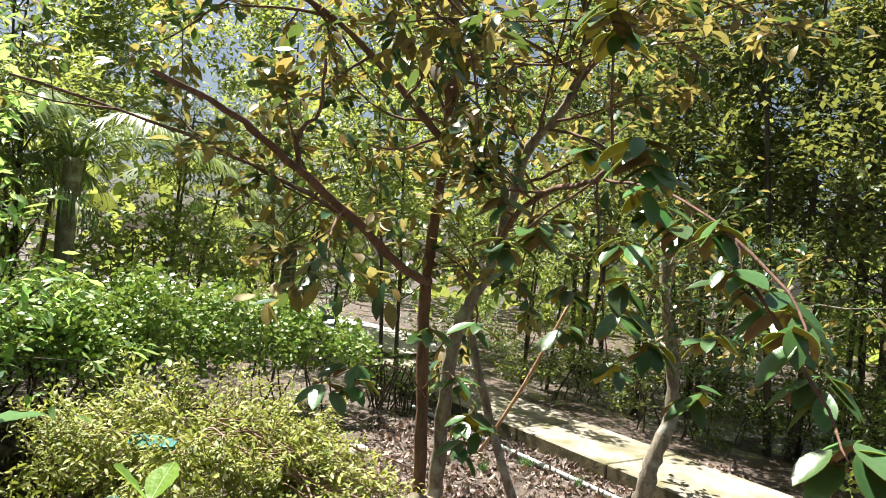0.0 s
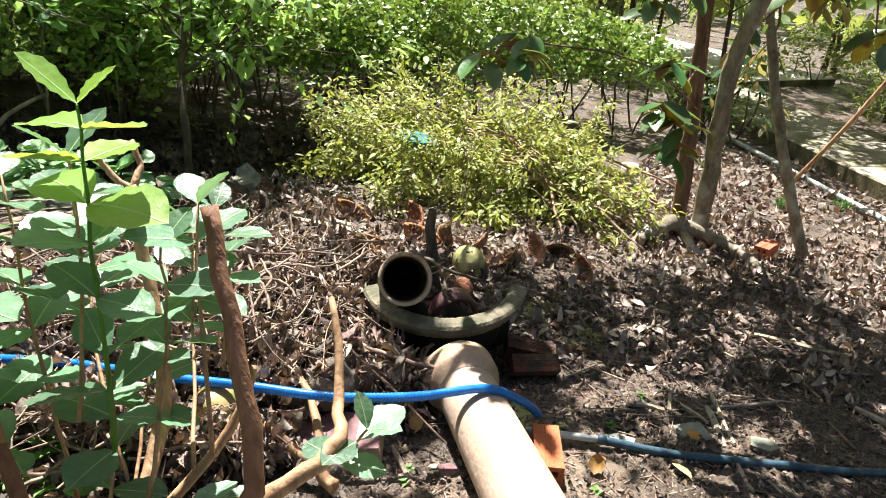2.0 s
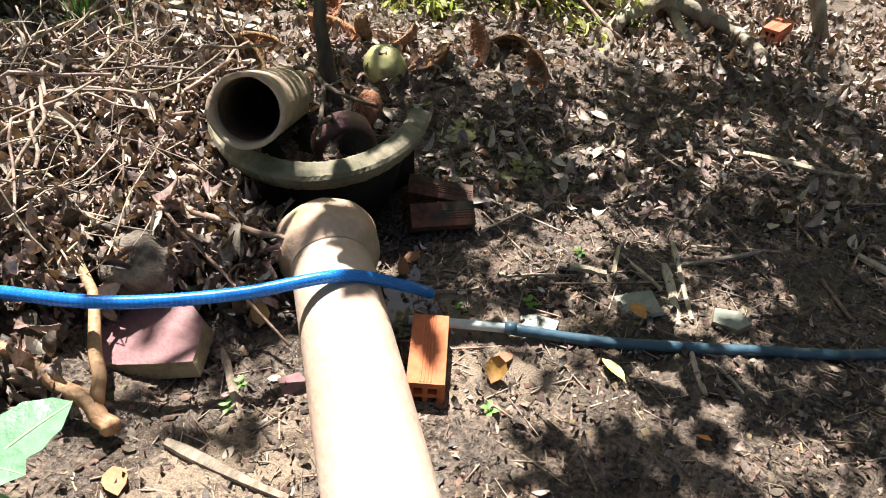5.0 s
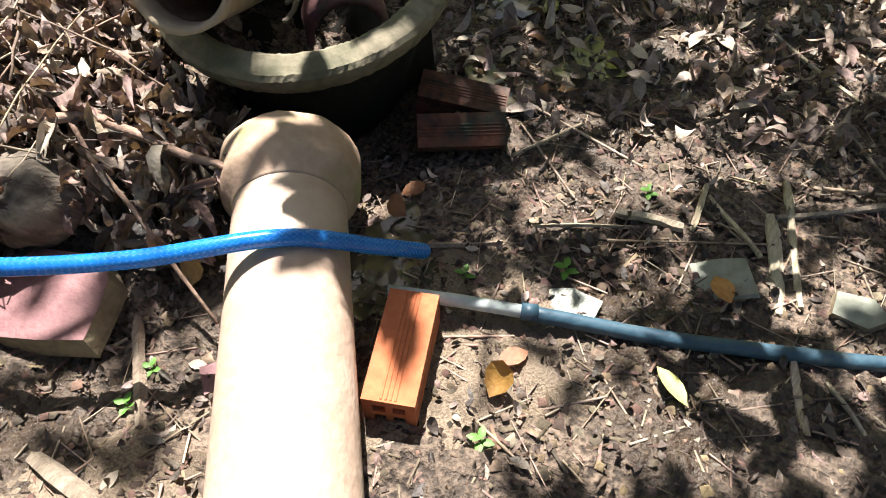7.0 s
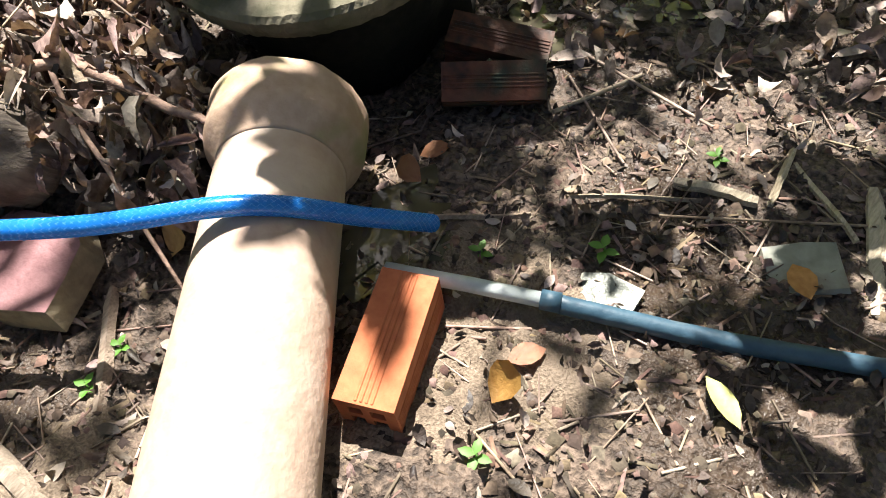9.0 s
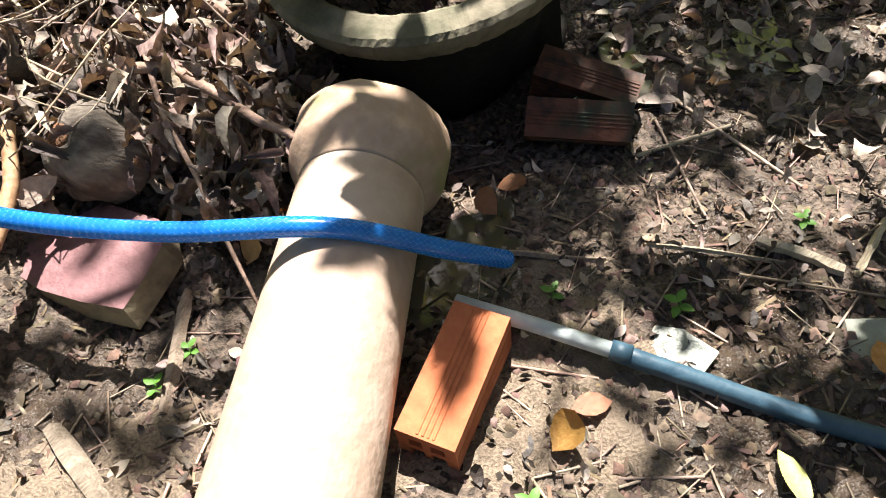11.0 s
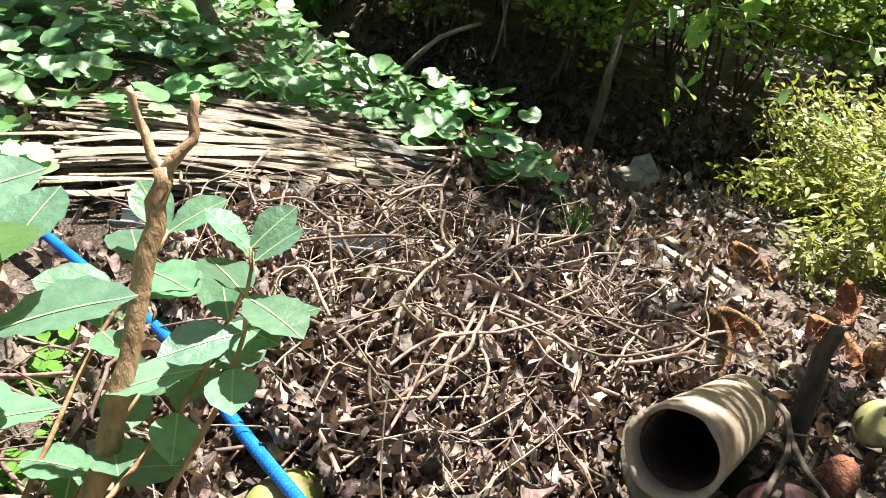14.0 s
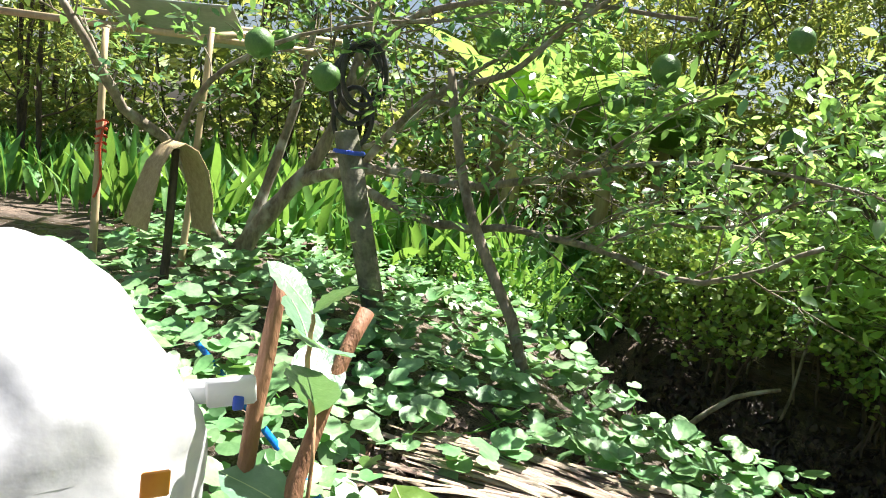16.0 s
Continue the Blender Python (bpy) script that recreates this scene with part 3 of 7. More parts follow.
# ---- trees ----
def tree(name, label, trunks, bark, tips_per, shapes, leaf_mats, leaf_size, seed, jitter=0.06, grow_from=(), twig_len=0.7, depth=1, droop=0.3, spread=0.8, lift=0.1, category="tree", kids=3, fruits=()):
    """trunks: (points, radii) polylines; grow_from: (place, direction, length, radius) of branches."""
    rs = np.random.RandomState(seed)
    base = Vector(trunks[0][0][0])
    t = thing(name, label, category, base)
    tips = []
    for k, (pts, (r0, r1), *own) in enumerate(trunks):
        P = bend([Vector(p) - base for p in pts], 4, rs, 0.006)
        n = len(P)
        b = Build().tube(P, [(r0 + (r1 - r0) * i / (n - 1)) * (1 + 0.10 * math.sin(i * 2.1 + k)) for i in range(n)], 10, rough=0.12, rs=rs)
        part("trunk" if k == 0 else "limb", b, own[0] if own else bark, t)
    b = Build()
    for p, d, ln, r in grow_from:
        grow(b, Vector(p) - base, d, ln, r, depth, rs, tips, spread, lift, 5, kids)
    if tips:
        part("twig", b, bark, t, kind="stuff")
        pos, dirs, ups = leaves_at(tips, tips_per, rs, jitter, droop)
        split = rs.randint(0, 100, len(pos))
        lo = 0
        for share, mat in leaf_mats:
            i = (split >= lo) & (split < lo + share)
            lo += share
            if i.any():
                part("crown", scatter("crown", shapes, pos[i], dirs[i], ups[i], leaf_size * rs.uniform(0.65, 1.2, i.sum()), rs), mat, t, kind="stuff")
    return t


def along(points, n, rs, length, radius, up=0.5, out=1.0):
    """Branch starts spread along a polyline."""
    P = [Vector(p) for p in points]
    got = []
    for _ in range(n):
        i = rs.randint(0, len(P) - 1)
        p = P[i].lerp(P[i + 1], rs.rand())
        d = Vector(rs.uniform(-1, 1, 3)) * out + Vector((0, 0, up)) + (P[i + 1] - P[i]).normalized() * 0.5
        got.append((p, d, length * rs.uniform(0.6, 1.2), radius))
    return got


rs = np.random.RandomState(11)
TRUNK_A = [(0.0, 4.6, -0.28), (-0.03, 4.63, 0.3), (-0.08, 4.67, 0.92), (-0.09, 4.65, 1.49), (-0.05, 4.54, 2.22), (-0.06, 4.52, 2.9), (-0.1, 4.4, 3.5)]
TRUNK_B = [(0.10, 4.80, -0.28), (0.10, 4.72, 0.2), (0.105, 4.62, 0.65), (0.155, 4.60, 1.067), (0.316, 4.60, 1.45), (0.42, 4.65, 1.92), (0.49, 4.61, 2.25), (0.65, 4.45, 2.44), (0.78, 4.36, 2.73), (1.09, 4.19, 3.05)]
LIMB_L = [(-0.08, 4.65, 1.30), (-0.18, 4.2, 1.36), (-0.28, 3.69, 1.46), (-0.45, 3.42, 1.62), (-0.67, 3.12, 1.80), (-0.79, 2.86, 1.90), (-0.89, 2.72, 1.97), (-1.05, 2.40, 2.02)]
LIMB_L2 = [(-0.67, 3.12, 1.80), (-0.68, 3.08, 1.95), (-0.58, 3.0, 2.05), (-0.56, 2.9, 2.25)]
# limb added high up so that its leaves shade the yard's right side
LIMB_SHADE = [(-0.05, 4.54, 2.25), (-0.02, 3.9, 2.45), (0.0, 3.3, 2.5), (0.05, 2.8, 2.5)]
LIMB_M = [(0.33, 4.62, 1.5), (0.40, 4.2, 1.75), (0.48, 3.4, 1.85), (0.50, 2.6, 1.80), (0.48, 2.1, 1.80)]
LIMB_UP = [(-0.05, 4.54, 2.2), (-0.5, 4.5, 2.65), (-1.0, 4.4, 3.0), (-1.8, 4.2, 3.2)]
LIMB_FAR = [(-0.45, 3.42, 1.62), (-1.0, 3.7, 1.85), (-1.6, 3.8, 2.05), (-2.3, 3.6, 2.2)]
starts = along(LIMB_SHADE[2:], 6, rs, 0.5, 0.008, -0.1) + along(LIMB_L[2:5], 3, rs, 0.5, 0.008, 0.35) + along(LIMB_UP, 15, rs, 0.7, 0.012, 0.0)
starts += along(LIMB_FAR, 5, rs, 0.5, 0.007, 0.25) + along(TRUNK_A[4:], 19, rs, 0.9, 0.012, 0.1) + along(TRUNK_B[5:], 20, rs, 0.8, 0.012, 0.0)
starts += along(TRUNK_B[3:6], 3, rs, 0.6, 0.009, 0.1) + along(LIMB_M[1:3], 4, rs, 0.45, 0.008, 0.0)
tree("star_apple_tree", "star apple tree with dark green and golden brown leaves", [(TRUNK_A, (0.046, 0.026)), (TRUNK_B, (0.052, 0.026), M_BARK_GREY), (LIMB_L, (0.03, 0.010)), (LIMB_L2, (0.012, 0.006)), (LIMB_UP, (0.028, 0.01)), (LIMB_FAR, (0.012, 0.007)), (LIMB_M, (0.022, 0.008)), (LIMB_SHADE, (0.018, 0.007))], M_BARK_RED, 5.4, LEAF_BROAD, ((62, M_STAR_GOLD), (38, M_STAR)), 0.105, 21, 0.05, starts, depth=1, droop=0.35)


def leaf_pair(name, length, width, top, under, seed):
    """A leaf of two thin sheets, green above and golden below, with a raised midrib."""
    rs_ = np.random.RandomState(seed)
    v, f = leaf_shape(length, width, 5, 0.22, rs_.uniform(0.0, 0.25), 0.5)
    me = Build().add(v + np.array([0, 0, 0.0012]), f).add(v, [x[::-1] for x in f]).mesh(name)
    me.materials.append(top)
    me.materials.append(under)
    n = len(f)
    me.polygons.foreach_set("material_index", np.array([0] * n + [1] * n, dtype=np.int32))
    me.update()
    return me


def place(p, d, up=(0, 0, 1), s=1.0):
    y = Vector(d).normalized()
    x = y.cross(Vector(up)).normalized()
    z = x.cross(y)
    m = Matrix((x, y, z)).transposed().to_4x4()
    return Matrix.Translation(p) @ m @ Matrix.Scale(s, 4)


STAR_LEAVES = [leaf_pair("leaf", 0.112, 0.052, M_STAR_TOP, M_STAR_UNDER, k) for k in range(4)]


def leafy_branch(name, label, stems, whorls, leaves, bark, seed, category="branch", size=(0.75, 1.2), per=(6, 10), droop=0.55, radius=(0.0055, 0.002)):
    """A leafy branch: each leaf is a part of its own, in whorls at the given places."""
    rs_ = np.random.RandomState(seed)
    base = Vector(stems[0][0])
    t = thing(name, label, category, base)
    for pts in stems:
        P = bend([Vector(p) - base for p in pts], 4, rs_, 0.004)
        part("stem", Build().tube(P, [radius[0] + (radius[1] - radius[0]) * i / (len(P) - 1) for i in range(len(P))], 7), bark, t)
    for w in whorls:
        p, d0 = Vector(w) - base, Vector((0.2, -0.5, 0.1))
        n = rs_.randint(*per)
        for k in range(n):
            a = 2 * math.pi * (k + rs_.rand() * 0.6) / n
            d = Vector((math.cos(a), math.sin(a), -droop * rs_.uniform(0.3, 1.9)))
            ob = part("leaf", leaves[rs_.randint(len(leaves))], None, t)
            ob.matrix_basis = place(p + Vector(rs_.uniform(-0.025, 0.025, 3)), d, (rs_.uniform(-0.3, 0.3), rs_.uniform(-0.3, 0.3), 1), rs_.uniform(*size))
    return t


leafy_branch("star_apple_branch", "overhanging star apple branch with glossy leaves, golden beneath", [
    [(0.48, 2.1, 1.80), (0.42, 1.9, 1.88), (0.38, 1.78, 2.08), (0.36, 1.7, 2.16)], [(0.48, 2.1, 1.80), (0.50, 1.85, 1.80), (0.46, 1.68, 1.78)],
    [(0.50, 2.3, 1.78), (0.60, 1.95, 1.72), (0.68, 1.68, 1.60), (0.69, 1.61, 1.48)], [(0.66, 1.72, 1.62), (0.74, 1.5, 1.48), (0.72, 1.35, 1.36)], [(0.70, 1.62, 1.5), (0.76, 1.4, 1.3), (0.75, 1.25, 1.19)],
    [(0.48, 2.1, 1.80), (0.35, 2.2, 1.68), (0.22, 2.28, 1.56)], [(0.50, 2.4, 1.78), (0.56, 2.5, 1.5), (0.62, 2.5, 1.15)]],
    [(0.38, 1.77, 2.09), (0.35, 1.72, 2.14), (0.44, 1.68, 1.80), (0.48, 1.67, 1.74), (0.58, 1.95, 1.68), (0.66, 1.7, 1.62), (0.69, 1.62, 1.50), (0.72, 1.4, 1.40), (0.76, 1.27, 1.20), (0.21, 2.29, 1.55), (0.29, 2.28, 1.60), (0.46, 2.55, 1.40), (0.47, 2.55, 1.26), (0.63, 2.5, 1.14), (0.70, 2.28, 1.25), (0.56, 2.2, 1.58), (0.55, 2.1, 1.45), (0.52, 1.9, 1.72), (0.62, 1.85, 1.62), (0.78, 1.6, 1.45), (0.85, 1.75, 1.42), (0.80, 1.45, 1.3), (0.85, 2.1, 1.5), (0.80, 1.3, 1.2), (0.40, 2.1, 1.85), (0.38, 2.4, 1.65), (0.6, 2.3, 1.35), (0.9, 2.3, 1.3), (0.78, 2.1, 1.15), (0.2, 2.6, 1.7)], STAR_LEAVES, M_BARK_RED, 31)
leafy_branch("low_star_apple_branch", "low drooping star apple branch with dark glossy leaves", [
    [(-0.03, 4.62, 0.55), (-0.15, 3.8, 0.85), (-0.28, 2.9, 1.0), (-0.34, 2.5, 1.02)], [(-0.05, 4.63, 0.6), (0.08, 3.6, 0.9), (0.14, 2.9, 0.86), (0.15, 2.6, 0.84)], [(0.0, 4.4, 0.85), (0.1, 3.4, 1.15), (0.15, 2.7, 1.25)]],
    [(-0.30, 2.6, 1.03), (-0.36, 2.46, 1.0), (-0.26, 2.5, 1.0), (0.14, 2.62, 0.90), (0.18, 2.7, 0.84), (0.10, 2.9, 0.98), (0.16, 2.9, 0.72), (0.15, 2.72, 1.24), (-0.02, 3.1, 1.15)], STAR_LEAVES, M_BARK_RED, 32, droop=0.4)

# the roots and the forked props
roots = thing("surface_root", "gnarled grey tree roots creeping over the soil", "root", (0.0, 4.5, gz(0, 4.5)))
for pts, r in (([(0, 4.6, -0.1), (-0.08, 4.45, -0.11), (-0.14, 4.3, -0.13), (-0.15, 4.1, -0.15), (-0.10, 3.95, -0.2)], 0.05), ([(0.03, 4.6, -0.12), (0.2, 4.62, -0.17), (0.35, 4.55, -0.18), (0.5, 4.38, -0.21), (0.62, 4.2, -0.27)], 0.042), ([(0, 4.6, -0.12), (0.1, 4.45, -0.17), (0.25, 4.36, -0.24)], 0.03)):
    P = bend([Vector(p) - roots.location for p in pts], 4, rs, 0.008)
    part("root", Build().tube(P, [r * (1 - 0.6 * i / len(P)) for i in range(len(P))], 9, rough=0.2, rs=rs), M_BARK_GREY, roots)


def stick(name, label, points, r0, r1, mat, category="stick", sides=7, seed=1, wob=0.005, group=""):
    r_ = np.random.RandomState(seed)
    base = Vector(points[0])
    P = bend([Vector(p) - base for p in points], 3, r_, wob)
    ob = part(name, Build().tube(P, [(r0 + (r1 - r0) * i / (len(P) - 1)) for i in range(len(P))], sides, rough=0.15, rs=r_), mat)
    ob.location = base
    return tagged(ob, label, category, group)


stick("prop_stick", "weathered grey wooden prop leaning on a tree", [(0.71, 4.93, gz(0.71, 4.93) - 0.03), (0.5, 4.9, 0.2), (0.33, 4.85, 0.68), (0.2, 4.9, 1.1)], 0.035, 0.025, M_BARK_GREY)
stick("prop_stick", "thin brown pole leaning across the walkway", [(0.5, 6.5, gz(0.5, 6.5)), (0.85, 6.5, 0.35), (1.24, 6.6, 1.2)], 0.018, 0.016, M_GUAVA_BARK, seed=2)

rs = np.random.RandomState(41)
RT = [(1.74, 5.6, -0.34), (1.77, 5.55, -0.1), (1.81, 5.55, 0.11), (1.91, 5.58, 0.38), (1.91, 5.65, 0.82), (1.85, 5.7, 1.17), (1.8, 5.8, 1.8)]
RT2 = [(1.91, 5.65, 0.75), (2.03, 5.62, 0.92), (2.29, 5.53, 1.09), (2.7, 5.4, 1.5)]
tree("star_apple_tree", "crooked young tree with pale blotched bark beside the walkway", [(RT, (0.075, 0.035)), (RT2, (0.035, 0.02))], M_BARK_GREY, 5, LEAF_BROAD, ((35, M_STAR_GOLD), (65, M_STAR)), 0.10, 43, 0.05, along(RT[4:], 10, rs, 0.7, 0.012, 0.2) + along(RT2[1:], 9, rs, 0.6, 0.01, 0.0), depth=1)


def background_tree(name, label, height, spread, seed, leaf_size, mat, shapes, per=4, n_starts=16, stems=1, bark=M_BARK_DARK, low=0.25):
    r_ = np.random.RandomState(seed)
    trunks, starts_ = [], []
    for s in range(stems):
        o = Vector((r_.uniform(-0.35, 0.35), r_.uniform(-0.35, 0.35), 0)) * (stems > 1)
        lean = Vector((r_.uniform(-0.12, 0.12), r_.uniform(-0.12, 0.12), 0)) * height
        pts = [o, o + lean * 0.3 + Vector((0, 0, height * 0.35)), o + lean * 0.7 + Vector((0, 0, height * 0.7)), o + lean + Vector((0, 0, height))]
        trunks.append((pts, (0.018 * height ** 0.5, 0.010)))
        for _ in range(n_starts // stems):
            h = r_.uniform(low, 1.0)
            i = min(2, int(h * 3))
            p = pts[i].lerp(pts[i + 1], h * 3 - i)
            d = Vector((r_.uniform(-1, 1), r_.uniform(-1, 1), r_.uniform(-0.1, 0.7)))
            starts_.append((p, d, spread * r_.uniform(0.45, 0.8), 0.012))
    return tree(name, label, trunks, bark, per, shapes, ((100, mat),), leaf_size, seed, 0.16, starts_, depth=2, droop=0.3, spread=0.9, lift=0.1, kids=2)


t1 = background_tree("tree", "tall slender tree with fine dark green foliage", 6.5, 1.5, 51, 0.10, M_FAR_DARK, LEAF_SMALL, 9, 30, 3)
t2 = background_tree("tree", "leafy garden tree with bright green foliage", 5.0, 1.8, 52, 0.13, M_FAR, LEAF_BROAD, 8, 28, 2)
t3 = background_tree("tree", "bushy low tree with mixed green leaves", 3.2, 1.5, 53, 0.12, M_FAR, LEAF_LANCE, 9, 26, 3, low=0.08)
bg_spots = [
    (t1, 3.2, 9.5, 20, 1.0), (t1, 4.4, 8.4, 80, 1.05), (t1, 5.6, 9.6, 140, 1.1), (t1, 4.0, 11.0, 200, 1.1), (t1, 6.6, 7.4, 260, 1.0), (t1, 2.6, 12.5, 300, 1.1), (t1, 5.2, 6.6, 33, 0.95), (t1, 7.5, 11, 77, 1.2),
    (t2, -6.5, 10.5, 0, 1.1), (t2, -3.0, 14.5, 60, 1.2), (t2, 0.6, 15.5, 130, 1.2), (t2, -9.5, 9.0, 190, 1.2), (t2, -8.0, 14, 250, 1.4), (t2, -10.5, 4.5, 310, 1.2), (t2, -9.5, 0.0, 20, 1.1), (t2, -9.0, -3.5, 90, 1.2), (t2, -7.4, -5.0, 150, 1.0), (t2, 4.0, 17, 44, 1.4), (t2, -12, 12, 10, 1.6), (t2, -12.5, 1.8, 200, 1.5),
    # the last tree of this row is added to throw leaf shade on the walkway
    (t3, -5.2, 8.6, 0, 1.0), (t3, -7.2, 7.0, 70, 1.1), (t3, -2.2, 11.8, 140, 0.9), (t3, -4.6, 12.0, 210, 1.1), (t3, 3.4, 9.0, 280, 0.7), (t3, 4.6, 7.0, 30, 0.7), (t3, 1.4, 10.8, 120, 0.8), (t3, -8.6, 4.2, 160, 1.1), (t3, -8.0, -1.0, 300, 1.0), (t3, -6.6, -2.8, 200, 0.9), (t3, -6.2, 5.6, 111, 0.8), (t3, -6.4, 5.2, 30, 1.0), (t2, -6.8, 6.4, 250, 1.0), (t2, -0.5, 9.8, 70, 0.8)]
used = set()
for t_, x, y, a, s in bg_spots:
    m = pose(x, y, gz(x, y) - 0.03, 0, 0, a) @ Matrix.Scale(s, 4)
    if t_ not in used:
        used.add(t_)
        t_.matrix_basis = m
    else:
        o = copy_thing(t_, pose(x, y, gz(x, y) - 0.03, 0, 0, a))
        o.scale = (s, s, s)

# distant woods all round
r_ = np.random.RandomState(61)
n = 15000
ang, rad_, hh = r_.uniform(0, 2 * math.pi, n), r_.uniform(20, 30, n), 11 * r_.rand(n) ** 1.2
hh = np.where(rad_ < 23, hh * 0.5, hh) * (0.75 + 0.35 * np.sin(ang * 9) * np.sin(ang * 4 + 1))
far_ = np.stack([rad_ * np.cos(ang), 2 + rad_ * np.sin(ang), -0.6 + hh], 1)
tagged(part("far_woods", scatter("far_woods", LEAF_BROAD + LEAF_SMALL, far_, rand_dirs(r_, n, -0.8, 0.4), rand_dirs(r_, n, 0.0, 1.0), r_.uniform(0.5, 1.1, n), r_), M_FAR), "dense green woods far behind the garden", "woods", kind="stuff")


# ---- hedge, brush pile, shrub ----
def bushy(name, label, centres, n, leaf, mat, shapes, seed, stems=40, shell=0.55, category="hedge", bark=M_BARK_DARK, clear=0.1):
    """A clipped shrub mass of small leaves over the ellipsoids in centres (x, y, z, rx, ry, rz)."""
    rs_ = np.random.RandomState(seed)
    base = Vector((centres[0][0], centres[0][1], gz(centres[0][0], centres[0][1])))
    t = thing(name, label, category, base)
    P = []
    vol = np.array([c[3] * c[4] * c[5] for c in centres]) ** (2 / 3)
    for c, k in zip(centres, np.round(n * vol / vol.sum()).astype(int)):
        d = rand_dirs(rs_, k)
        r = (shell + (1 - shell) * rs_.rand(k) ** 0.6) * (1 + 0.16 * np.sin(d[:, 0] * 7 + c[0]) * np.sin(d[:, 1] * 6 + c[1]) + 0.12 * np.sin(d[:, 2] * 9 + 3 * d[:, 0]))
        r += (rs_.rand(k) < 0.08) * rs_.rand(k) * 0.22
        P.append(np.array(c[:3]) + d * r[:, None] * np.array(c[3:]))
    P = np.concatenate(P)
    P = P[P[:, 2] > ground_z(P[:, 0], P[:, 1]) + 0.18 * rs_.rand(len(P)) + clear]
    k = len(P)
    dirs = rand_dirs(rs_, k, -0.5, 0.8)
    part("foliage", scatter("foliage", shapes, P - np.array(base), dirs, rand_dirs(rs_, k, 0.1, 1.0), leaf * rs_.uniform(0.6, 1.2, k), rs_), mat, t, kind="stuff")
    b = Build()
    for _ in range(stems):
        c = centres[rs_.randint(len(centres))]
        x, y = c[0] + rs_.uniform(-0.6, 0.6) * c[3], c[1] + rs_.uniform(-0.6, 0.6) * c[4]
        p = Vector((x, y, gz(x, y) - 0.03)) - base
        q = p + Vector((rs_.uniform(-0.25, 0.25), rs_.uniform(-0.25, 0.25), c[2] + c[5] * 0.6 - gz(x, y)))
        b.tube(bend([p, p.lerp(q, 0.5) + Vector(rs_.uniform(-0.06, 0.06, 3)), q], 3, rs_, 0.01), 0.010, 5, cap=False)
    part("stem", b, bark, t, kind="stuff")
    return t


HEDGE = [(-4.35, 4.15, 0.40, 0.8, 0.55, 0.70), (-5.3, 3.8, 0.45, 0.9, 0.5, 0.70), (-3.55, 4.85, 0.35, 0.65, 0.55, 0.70), (-2.85, 5.6, 0.15, 0.6, 0.55, 0.70), (-1.25, 7.3, 0.0, 0.75, 0.6, 0.75), (-1.9, 6.9, 0.05, 0.8, 0.7, 0.85), (-2.6, 6.4, 0.12, 0.9, 0.75, 0.88), (-3.3, 5.9, 0.15, 0.9, 0.8, 0.85), (-3.9, 5.2, 0.2, 0.9, 0.8, 0.85), (-4.6, 4.7, 0.25, 0.9, 0.8, 0.85), (-5.4, 4.2, 0.3, 1.0, 0.8, 0.8), (-6.3, 3.9, 0.3, 1.0, 0.8, 0.8)]
bushy("hedge", "dense small-leaved green hedge along the ditch", HEDGE, 125000, 0.055, M_HEDGE, LEAF_ROUND, 71, 90, 0.72, clear=0.42)
bushy("shrub", "thin sapling shrub beside the walkway", [(-0.3, 7.9, -0.1, 0.6, 0.35, 0.55)], 1500, 0.05, M_HEDGE, LEAF_SMALL, 72, 30, 0.3, "shrub")
bushy("shrub", "dark low shrub behind the walkway", [(3.2, 8.8, -0.2, 1.1, 0.6, 0.7), (4.7, 8.0, -0.2, 1.0, 0.6, 0.7), (1.9, 9.9, -0.2, 0.8, 0.5, 0.6)], 9000, 0.06, M_FAR_DARK, LEAF_SMALL, 73, 30, 0.6, "shrub")


